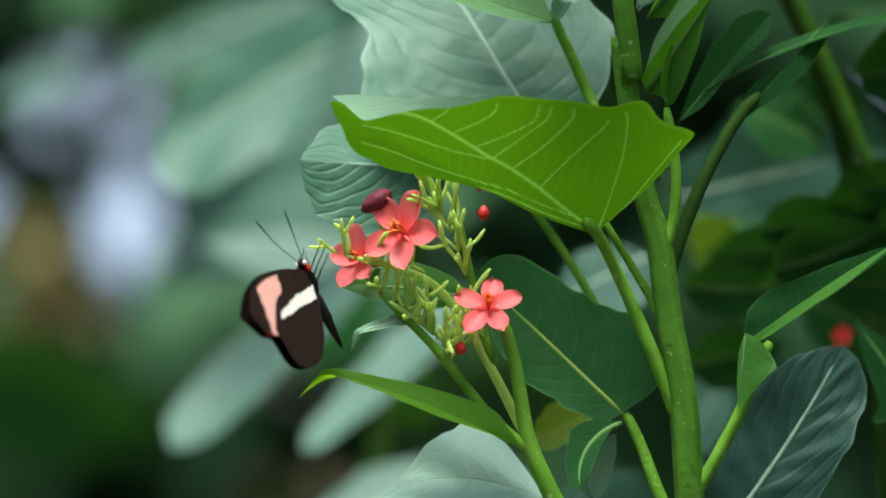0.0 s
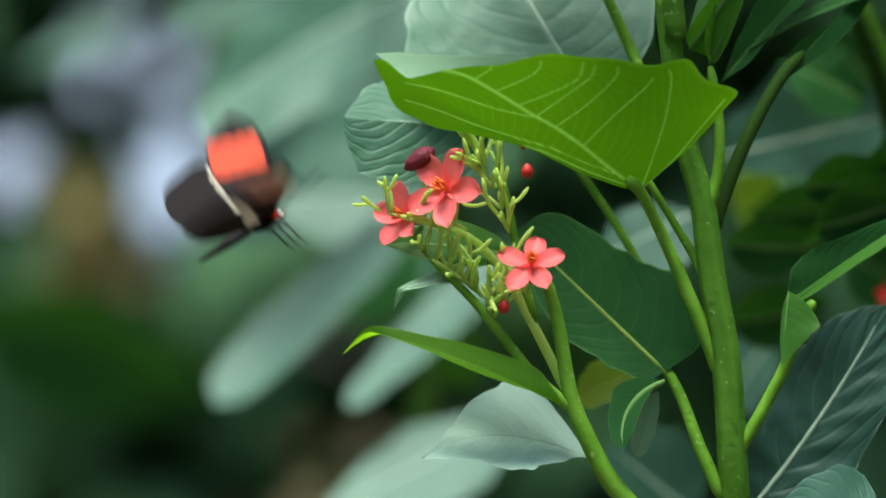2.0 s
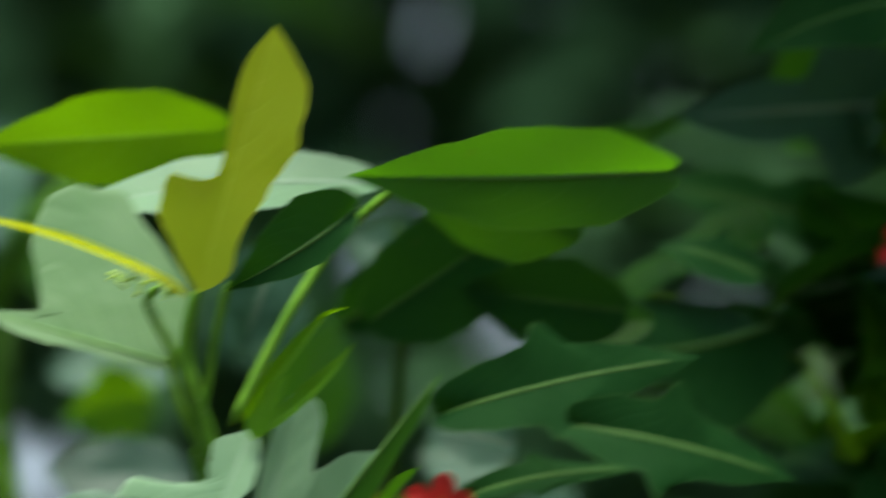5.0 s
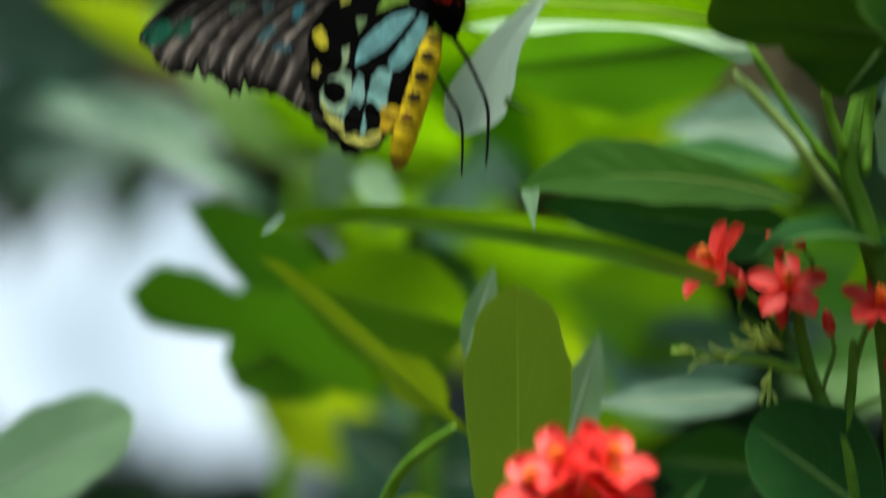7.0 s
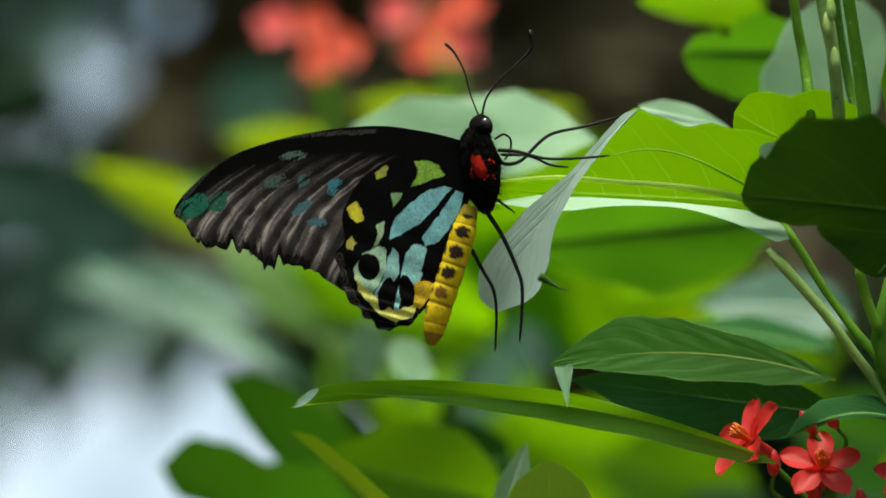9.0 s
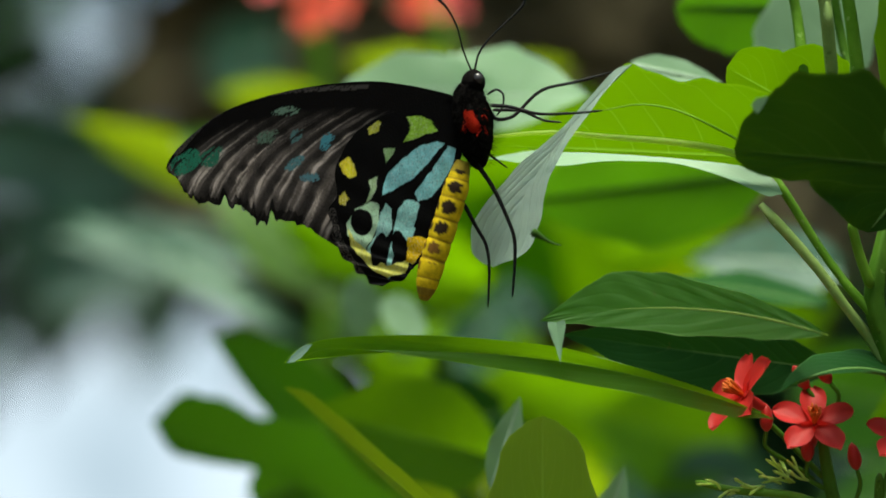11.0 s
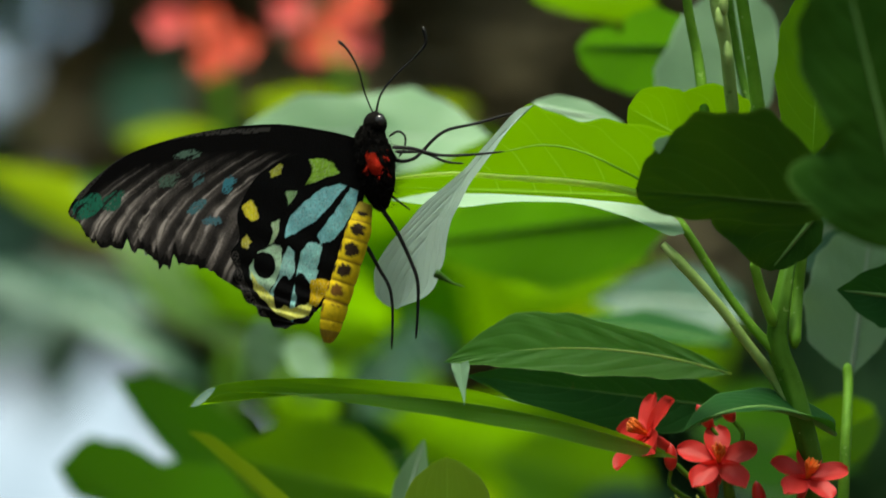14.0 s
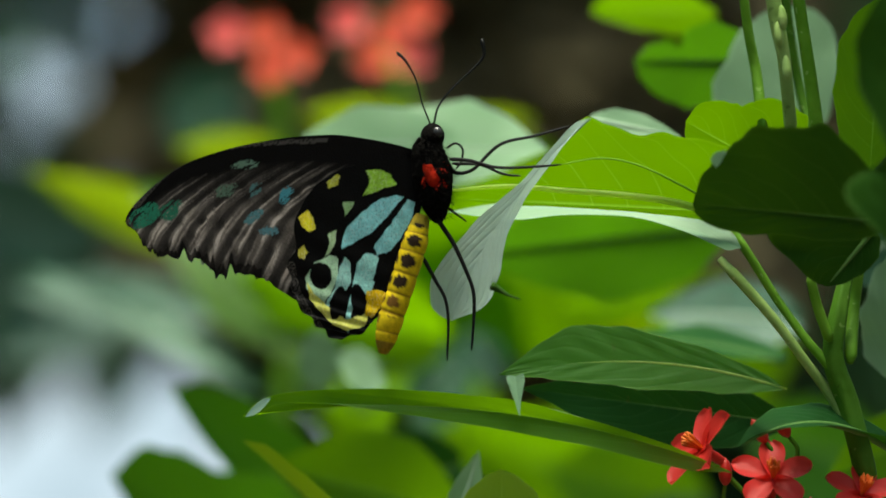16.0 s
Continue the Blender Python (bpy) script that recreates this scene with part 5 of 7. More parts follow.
flower(middle, (0.222, 1.07, 1.452), (0.1, -1, 0.5), 0.010, 0.9, PETAL, 0.3)

# ---- the second shrub, with the large butterfly ----
second = thing("flowering_shrub", ((0.4452, 0.8799, 1.3287)[0], (0.4452, 0.8799, 1.3287)[1], 0.0), "leafy green shrub with red flowers and back-lit leaves", "shrub", "flowering shrubs")
CW = (-0.37, -0.916, -0.156)
CWU = (-0.347, -0.86, 0.374)
CWD = (-0.322, -0.796, -0.512)
EDGEU = (-0.326, -0.806, 0.495)
EDGE = (-0.073, -0.436, 0.897)
tube("stem", [(0.445, 0.86, 0.0), (0.445, 0.87, 0.7), (0.4605, 0.8921, 1.3491), (0.4449, 0.8688, 1.3984), (0.4397, 0.8679, 1.4175), (0.4357, 0.8672, 1.4284), (0.4376, 0.8665, 1.4417), (0.4419, 0.8696, 1.457), (0.4394, 0.8876, 1.4893), (0.4334, 0.8854, 1.5159), (0.43, 0.8823, 1.5425)], [0.006, 0.0045, 0.003, 0.0026, 0.0026, 0.0023, 0.0013, 0.0012, 0.0011, 0.001], STEM, second, "ridged green stem with pale specks", n=60, sides=30, rough=0.012, ridge=0.07)
tube("petiole", [(0.4281, 0.8637, 1.4461), (0.4306, 0.8648, 1.4391), (0.434, 0.8654, 1.4314)], [0.0011, 0.0012, 0.0013], PETIOLE, second)
tube("petiole", [(0.4097, 0.8734, 1.4507), (0.4218, 0.8708, 1.4372), (0.4297, 0.8694, 1.4268), (0.4365, 0.8701, 1.4193), (0.4405, 0.8677, 1.4113)], [0.0013, 0.0011, 0.0015], LIT_PETIOLE, second)
tube("petiole", [(0.4115, 0.8793, 1.463), (0.4162, 0.8745, 1.4543), (0.4245, 0.8734, 1.4416), (0.4309, 0.8703, 1.4316), (0.4352, 0.8674, 1.4255), (0.4396, 0.8667, 1.4191)], [0.0011, 0.0010, 0.0014], PETIOLE, second)
tube("petiole", [(0.4446, 0.8692, 1.4568), (0.4437, 0.8722, 1.4412), (0.4391, 0.8656, 1.4268)], [0.0014, 0.0014, 0.0016], PETIOLE, second)
tube("petiole", [(0.4648, 0.8886, 1.4265), (0.4641, 0.8869, 1.4218), (0.4582, 0.8775, 1.4078), (0.4561, 0.8766, 1.3864)], [0.0011, 0.0012, 0.0014], PETIOLE, second)
tube("petiole", [(0.4153, 0.872, 1.5173), (0.418, 0.8739, 1.5044), (0.4203, 0.8748, 1.4953), (0.4208, 0.8722, 1.4801)], [0.0011, 0.0012, 0.0014], PETIOLE, second)
tube("flower_stalk", [(0.4128, 0.8516, 1.5128), (0.4152, 0.8529, 1.5027), (0.4174, 0.8539, 1.4938), (0.4225, 0.8607, 1.4769)], [0.0017, 0.0018, 0.0015, 0.0015], LIT_PETIOLE, second)
tube("petiole", [(0.4224, 0.8578, 1.5149), (0.4252, 0.8595, 1.5021), (0.4277, 0.8609, 1.4906), (0.4304, 0.8626, 1.4764)], [0.0014, 0.0015, 0.0017], PETIOLE, second)
bud(second, (0.4149, 0.8495, 1.5033), (-0.1, 0, 1), 0.006, 0.0026, LIT_PETIOLE)
bud(second, (0.4167, 0.8513, 1.4919), (-0.1, 0, 1), 0.006, 0.0026, LIT_PETIOLE)
bud(second, (0.4144, 0.8506, 1.4995), (-0.1, 0, 1), 0.006, 0.0026, LIT_PETIOLE)
held = leaf(second, FRESH, (0.4165, 0.8701, 1.4611), (0.3552, 0.9036, 1.4659), (-0.322, -0.796, -0.512), [(0, 0), (-0.0345, 0.118), (0.0419, 0.203), (0.136, 0.256), (0.248, 0.27), (0.341, 0.262), (0.444, 0.288), (0.529, 0.306), (0.594, 0.289), (0.65, 0.199), (0.753, 0.0772), (0.886, 0.0503), (1, 0)], [(0, 0), (0.13, 0.031), (0.337, 0.0177), (0.62, 0.0105), (0.81, 0.0123), (1, 0)], wave=0.008, fold=3, label="bright back-lit leaf that the butterfly holds", n=70, across=10)
leaf(second, FRESH, (0.4327, 0.8764, 1.4695), (0.4041, 0.8794, 1.4835), (-0.322, -0.796, -0.512), [(0, 0), (0.143, 0.325), (0.271, 0.477), (0.413, 0.511), (0.641, 0.413), (0.716, 0.308), (0.813, 0.301), (0.977, 0.175), (1, 0)], [(0, 0), (0.191, 0.163), (0.591, 0.142), (0.903, 0.121), (1, 0)], wave=0.006, fold=3, n=50, rib=0)
tube("vein", [(0.3725, 0.8802, 1.4712), (0.3808, 0.8764, 1.4727), (0.3892, 0.873, 1.4711), (0.3982, 0.8708, 1.467), (0.4051, 0.8705, 1.4638)], [0.0001, 0.0002, 0.0003], PETIOLE, held)
tube("midrib", [(0.3525, 0.8969, 1.4666), (0.3635, 0.8891, 1.4671), (0.3749, 0.8825, 1.4657), (0.3865, 0.8765, 1.4645), (0.3993, 0.8733, 1.4629), (0.4098, 0.8713, 1.4599)], [0.0004, 0.0007, 0.0009], RIB, held)
leaf(second, SILVERY, (0.3787, 0.8765, 1.482), (0.3532, 0.8985, 1.4363), (-0.347, -0.86, 0.374), [(0, 0), (0.0637, 0.0168), (0.217, 0.0195), (0.357, 0.0241), (0.506, 0.058), (0.689, 0.0981), (0.869, 0.114), (0.983, 0.0794), (1.01, 0.0325), (1, 0)], [(0, 0), (0.067, 0.0122), (0.176, 0.0219), (0.296, 0.0334), (0.423, 0.0372), (0.563, 0.0583), (0.664, 0.0875), (0.777, 0.127), (0.883, 0.105), (1, 0)], swing=0.065, wave=0.01, fold=4, sag=0.02, label="pale hanging leaf lobe with a small thorn", rib=0.0003, n=60)
tube("thorn", [(0.354, 0.8767, 1.4417), (0.356, 0.876, 1.4405), (0.3578, 0.8745, 1.4391), (0.3598, 0.8727, 1.4382)], [0.0012, 0.0007, 0.0003, 0.0002], DARK_STEM, second, n=14, sides=7)
leaf(second, PALE, (0.414, 0.8705, 1.4528), (0.3567, 0.911, 1.464), (-0.2, -0.8, 0.7), [(0, 0), (0.06, 0.0223), (0.204, 0.0335), (0.401, 0.0456), (0.623, 0.0197), (0.81, 0.03), (1, 0)], [(0, 0), (0.0548, 0.0809), (0.224, 0.0388), (0.406, 0.0117), (0.608, 0.0369), (0.784, 0.0652), (1, 0)], swing=0.104, fold=6, wave=0.01, label="pale leaf seen edge on", rib=0, n=44)
leaf(second, MID, (0.4685, 0.9975, 1.4805), (0.4102, 1.0329, 1.4746), CWD, OVATE, OVATE, wide=0.75, fold=5)
leaf(second, DEEP, (0.4316, 0.8266, 1.453), (0.3945, 0.8549, 1.4596), (-0.322, -0.796, -0.512), [(0, 0), (0.126, 0.26), (0.305, 0.426), (0.524, 0.446), (0.73, 0.4), (0.841, 0.275), (0.944, 0.171), (1, 0)], [(0, 0), (0.19, 0.105), (0.521, 0.117), (0.799, 0.126), (0.967, 0.0726), (1, 0)], fold=1, rib=0.0003, wave=0.05, ripple=0.006, n=50, across=12, label="lobed leaf, shade put into its dark green")
leaf(second, PALE, (0.394, 0.841, 1.469), (0.3943, 0.8416, 1.4655), (-0.37, -0.916, -0.156), [(0, 0), (0.178, 0.214), (0.535, 0.357), (1, 0)], [(0, 0), (-0.0706, 0.607), (0.358, 0.428), (1, 0)], fold=4, rib=0, n=14)
leaf(second, DEEP, (0.4254, 0.7815, 1.4353), (0.4073, 0.7774, 1.4993), (-0.322, -0.796, -0.512), [(0, 0), (0.0801, 0.129), (0.461, 0.239), (0.84, 0.201), (1, 0)], [(0, 0), (0.0856, 0.164), (0.185, 0.269), (0.355, 0.321), (0.391, 0.238), (0.405, 0.183), (0.478, 0.177), (0.643, 0.206), (0.772, 0.202), (0.881, 0.121), (1, 0)], fold=6, wave=0.05, ripple=0.005, n=50, across=12, label="large leaf close by, shade put into its dark green")
leaf(second, FRESH, (0.439, 0.854, 1.4689), (0.4382, 0.8454, 1.5096), (-0.37, -0.916, -0.156), [(0, 0), (0.227, 0.142), (0.605, 0.181), (0.881, 0.101), (1, 0)], [(0, 0), (0.147, 0.159), (0.394, 0.225), (0.675, 0.223), (0.867, 0.148), (1, 0)], fold=5, wave=0.02)
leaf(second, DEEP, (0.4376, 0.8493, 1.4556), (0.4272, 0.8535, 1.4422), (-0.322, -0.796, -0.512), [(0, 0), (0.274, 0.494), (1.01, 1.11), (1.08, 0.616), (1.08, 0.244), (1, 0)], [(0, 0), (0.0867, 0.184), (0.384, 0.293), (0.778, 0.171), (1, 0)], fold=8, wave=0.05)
leaf(second, MID, (0.4579, 0.954, 1.5159), (0.4339, 0.9757, 1.5185), (-0.322, -0.796, -0.512), [(0, 0), (0.047, 0.236), (0.293, 0.338), (0.508, 0.29), (0.603, 0.137), (0.684, 0.175), (0.852, 0.145), (1, 0)], [(0, 0), (0.153, 0.383), (0.435, 0.387), (0.714, 0.342), (0.935, 0.191), (1, 0)], wave=0.02, fold=4, n=40)
leaf(second, PALE, (0.4552, 0.9282, 1.4836), (0.4565, 0.9297, 1.5256), (-0.37, -0.916, -0.156), [(0, 0), (0.208, 0.167), (0.519, 0.268), (0.761, 0.275), (0.95, 0.168), (1, 0)], [(0, 0), (0.2, 0.368), (0.371, 0.475), (0.717, 0.369), (0.928, 0.202), (1, 0)], wave=0.02, fold=4, rib=0.0003)
leaf(second, FRESH, (0.465, 0.9909, 1.5371), (0.442, 1.0227, 1.5414), (-0.322, -0.796, -0.512), [(0, 0), (0.27, 0.166), (0.668, 0.171), (0.911, 0.0907), (1, 0)], [(0, 0), (0.167, 0.163), (0.56, 0.14), (0.858, 0.0677), (1, 0)], wave=0.02, fold=4)
leaf(second, MID, (0.4172, 0.8542, 1.4184), (0.3626, 0.8933, 1.4235), (-0.36, -0.9, 0.12), [(0, 0), (0.106, 0.0297), (0.267, 0.066), (0.427, 0.0935), (0.587, 0.118), (0.706, 0.125), (0.812, 0.105), (0.922, 0.0375), (1, 0)], [(0, 0), (0.137, 0.065), (0.292, 0.0878), (0.526, 0.0949), (0.765, 0.0707), (0.904, 0.0421), (1, 0)], swing=0.070, fold=4, wave=0.012, label="mid-green pointed leaf", rib=0.0004, n=40, across=12, rib_mat=RIB, ripple=0.006)
leaf(second, MATURE, (0.4331, 0.8918, 1.4156), (0.3764, 0.9134, 1.4235), CW, OVATE, OVATE, wide=0.45, fold=6, rib=0.0003)
# pale blade that stands in for the highlight on the dark leaf
leaf(second, PALE, (0.3934, 0.8976, 1.4112), (0.3734, 0.9045, 1.4184), CWU, LANCE, LANCE, wide=0.5, fold=4, rib=0)
leaf(second, PALE, (0.3642, 0.8868, 1.4226), (0.3645, 0.885, 1.4128), CW, [(0, 0), (0.0, 0.2), (0.2, 0.2), (0.6, 0.08), (1, 0)], None, wide=1.0, fold=20, rib=0)
leaf(second, FRESH, (0.4116, 0.8703, 1.4005), (0.3087, 0.9178, 1.4141), (-0.37, -0.916, -0.156), [(0, 0), (0.176, 0.0183), (0.409, 0.0369), (0.605, 0.0311), (0.81, 0.0124), (0.923, 0.00149), (0.972, 0), (1, 0)], [(0, 0), (0.113, 0.0372), (0.345, 0.0312), (0.575, 0.0297), (0.783, 0.0213), (0.921, 0.0189), (0.964, 0.0223), (1, 0)], swing=0.068, fold=18, wave=0.012, label="very long narrow green leaf", n=50)
leaf(second, GREY, (0.3142, 0.9132, 1.4183), (0.3078, 0.9128, 1.4135), (-0.347, -0.86, 0.374), [(0, 0), (0.223, 0.116), (0.649, 0.102), (1, 0)], [(0, 0), (0.303, 0.095), (0.729, 0.134), (1, 0)], fold=6, rib=0, n=16)
leaf(second, MATURE, (0.4509, 0.8686, 1.4073), (0.4078, 0.8598, 1.4072), EDGE, OVATE, LANCE, wide=0.7, sag=0.12, fold=8, curl=0.05)
leaf(second, PALE, (0.4699, 0.8967, 1.4247), (0.4727, 0.8894, 1.461), (-0.347, -0.86, 0.374), [(0, 0), (0.227, 0.163), (0.543, 0.303), (0.862, 0.203), (1, 0)], [(0, 0), (0.165, 0.27), (0.411, 0.364), (0.693, 0.337), (0.894, 0.225), (1, 0)], fold=10, ripple=0.005, n=40, across=10)
leaf(second, MATURE, (0.4714, 0.8615, 1.4386), (0.4521, 0.8688, 1.4412), CW, OVATE, OVATE, wide=1.1, fold=10)
leaf(second, OLIVE, (0.3719, 0.9142, 1.3388), (0.3729, 0.9167, 1.4044), CW, BLUNT, BLUNT, wide=0.78, fold=8, wave=0.01, label="upright olive-green oval leaf", rib=0.0006, rib_mat=STEM)
leaf(second, PALE, (0.3698, 0.9414, 1.3887), (0.3752, 0.9366, 1.411), CW, LANCE, LANCE, wide=1.1, fold=10)
leaf(second, PALE, (0.3962, 0.9447, 1.365), (0.4033, 0.9383, 1.3957), CW, LANCE, LANCE, wide=1.1, fold=10)
leaf(second, OLIVE, (0.3604, 0.9142, 1.3682), (0.3264, 0.9701, 1.4148), (-0.322, -0.796, -0.512), [(0, 0), (0.211, 0.0368), (0.452, 0.0498), (0.708, 0.0554), (0.893, 0.0472), (1, 0)], [(0, 0), (0.08, 0.0166), (0.36, 0.0246), (0.658, 0.0133), (0.905, 0), (1, 0)], fold=10, wave=0.01, label="narrow folded green leaf")
leaf(second, MID, (0.4009, 1.0848, 1.3896), (0.3395, 1.1235, 1.4216), (-0.322, -0.796, -0.512), [(0, 0), (0.238, 0.211), (0.446, 0.25), (0.606, 0.189), (0.762, 0.193), (0.909, 0.16), (1, 0)], [(0, 0), (0.189, 0.0302), (0.351, 0.00269), (0.532, 0), (0.738, 0.0515), (0.889, 0.0768), (1, 0)], fold=3, wave=0.01, label="lobed leaf against the bright sky", rib=0)
leaf(second, MID, (0.4041, 1.0935, 1.3997), (0.3599, 1.1351, 1.4484), (-0.322, -0.796, -0.512), [(0, 0), (0.34, 0.177), (0.652, 0.176), (0.871, 0.111), (1, 0)], [(0, 0), (0.196, 0.0459), (0.47, 0.11), (0.618, 0.104), (0.857, 0.0495), (1, 0)], fold=3, wave=0.01, rib=0)
leaf(second, MID, (0.3667, 1.1142, 1.3991), (0.4158, 1.0925, 1.4208), CWD, OVATE, OVATE, wide=0.9, fold=4)
leaf(second, PALE, (0.2694, 1.0712, 1.3547), (0.3188, 1.0485, 1.3828), CWU, BLUNT, BLUNT, wide=0.9, fold=5)
leaf(second, PALE, (0.3731, 1.0113, 1.4972), (0.4097, 0.9753, 1.4936), EDGEU, OVATE, OVATE, wide=0.95, fold=5)
leaf(second, PALE, (0.3581, 1.0172, 1.4983), (0.3903, 0.9828, 1.4954), EDGEU, OVATE, OVATE, wide=0.8, fold=5)
leaf(second, PALE, (0.3998, 0.925, 1.4917), (0.4204, 0.9174, 1.4876), CWU, OVATE, OVATE, wide=0.6, fold=5)
leaf(second, GREY, (0.4619, 0.9708, 1.384), (0.4203, 0.9872, 1.3825), CWU, LANCE, LANCE, wide=0.8, fold=5)
leaf(second, MATURE, (0.4432, 0.8743, 1.3489), (0.4124, 0.8731, 1.3689), CWU, [(0, 0), (0, 0.2), (0.3, 0.45), (0.7, 0.4), (0.95, 0.2), (1, 0)], None, fold=10, label="dark round green leaf")
# unseen leaf cluster overhead, added to throw shade on the dark leaves
bush(second, (0.50, 0.82, 1.61), (0.09, 0.12, 0.05), 34, 0.08, (MATURE, MATURE, FRESH), 21)
# flower clusters
tube("flower_stalk", [(0.4413, 0.8766, 1.3359), (0.4377, 0.8749, 1.3619), (0.4297, 0.8758, 1.3801), (0.4268, 0.8756, 1.3918), (0.4259, 0.8753, 1.397)], [0.0022, 0.0019, 0.0015, 0.0012], STEM, second, n=20)
tube("flower_stalk", [(0.4365, 0.8753, 1.3619), (0.4383, 0.8728, 1.3775), (0.4384, 0.8713, 1.3892)], [0.0014, 0.0012, 0.001], STEM, second)
tube("flower_stalk", [(0.4297, 0.8758, 1.3801), (0.4198, 0.8792, 1.384), (0.4075, 0.8838, 1.3852), (0.3989, 0.887, 1.3872)], [0.0012, 0.001, 0.0007], PETIOLE, second)
twigs(second, [(0.4269, 0.876, 1.3879), (0.416, 0.8804, 1.3865), (0.4039, 0.8853, 1.3852)], 13, 0.0095, 0.00036, (-0.909, -0.284, 0.306), mat=BRACT)
twigs(second, [(0.421, 0.8789, 1.3827), (0.42, 0.8799, 1.3775)], 4, 0.007, 0.0005, (-0.153, -0.131, -0.979), mat=BRACT)
flower(second, (0.4082, 0.8789, 1.4065), (-0.888, -0.169, 0.427), 0.0108, 0.2, PETAL, 0.3)
flower(second, (0.4222, 0.872, 1.3998), (-0.343, -0.747, 0.57), 0.0100, 0.31, PETAL, 0.3)
flower(second, (0.4412, 0.8651, 1.3959), (-0.093, -0.743, 0.663), 0.0098, 0.5, PETAL, 0.3)
for p, a, q in (((0.4205, 0.8757, 1.4112), (-0.529, 0.105, 0.842), (0.4275, 0.877, 1.3952)), ((0.4253, 0.8736, 1.4125), (-0.529, 0.105, 0.842), (0.4277, 0.8769, 1.3952)), ((0.4328, 0.873, 1.3931), (-0.223, -0.03, 0.974), (0.4317, 0.8755, 1.3762)), ((0.4466, 0.8688, 1.3837), (0.051, -0.139, 0.989), (0.438, 0.8735, 1.3723)), ((0.4227, 0.8767, 1.395), (-0.041, -0.103, 0.994), (0.4276, 0.876, 1.3853)), ((0.4136, 0.8795, 1.4019), (-0.041, -0.103, 0.994), (0.4254, 0.8787, 1.388))):
    bud(second, p, a, 0.0065, 0.0038)
    tube("flower_stalk", [Vector(p) - Vector(a) * 0.0028, Vector(p) - Vector(a) * 0.007, q], [0.0005, 0.0005, 0.0006], STEM, second, n=10)
for pts in (((0.4107, 0.8824, 1.4052), (0.4206, 0.8807, 1.3959), (0.4272, 0.8759, 1.3872)), ((0.4245, 0.8755, 1.3993), (0.426, 0.8755, 1.395), (0.4272, 0.8759, 1.3879)), ((0.4427, 0.8689, 1.395), (0.4403, 0.8706, 1.3892), (0.4384, 0.8724, 1.3801))):
    tube("flower_stalk", pts, [0.0006, 0.0007, 0.0008], STEM, second, n=10)
for k in range(5):
    a = k * 2.4
    flower(second, Vector((0.3539, 0.8327, 1.3517)) + Vector((0.934, -0.357, -0.001)) * 0.0135 * math.cos(a) * (0.3 + 0.09 * k) + Vector((0, 0, 1)) * 0.005 * math.sin(a), Vector((-0.258, -0.678, 0.688)) + Vector((0.934, -0.357, -0.001)) * math.cos(a) * 0.6, 0.0112, a, PETAL, 0.45)
tube("flower_stalk", [(0.3547, 0.8347, 1.3494), (0.3612, 0.8421, 1.3366), (0.3773, 0.8594, 1.3175)], [0.0014, 0.0015, 0.002], STEM, second)
for p in ((0.2914, 0.9646, 1.3457), (0.2966, 0.9631, 1.3417), (0.2884, 0.9662, 1.3417), (0.3016, 0.9611, 1.3423), (0.2778, 0.9705, 1.339)):
    flower(second, p, (-0.11, -0.56, 0.821), 0.005, 0.4, PETAL_PINK, 0.8)
tube("flower_stalk", [(0.2941, 0.964, 1.3417), (0.2963, 0.9641, 1.3323), (0.299, 0.9658, 1.3055)], [0.0012, 0.0013, 0.0016], PETIOLE, second)
leaf(second, OLIVE, (0.3651, 0.9061, 1.3273), (0.3404, 0.913, 1.3527), CW, BLUNT, BLUNT, wide=0.9, fold=8)
leaf(second, PALE, (0.3612, 0.9286, 1.3319), (0.3358, 0.9368, 1.3472), CWU, BLUNT, BLUNT, wide=0.6, fold=8)
leaf(second, MATURE, (0.3841, 0.8875, 1.3335), (0.3997, 0.8684, 1.3573), CWU, LANCE, LANCE, wide=0.9, fold=14)
tube("petiole", [(0.3534, 0.9069, 1.3696), (0.3464, 0.9215, 1.3611), (0.3442, 0.9345, 1.3498)], [0.001, 0.0014, 0.0018], PETIOLE, second)

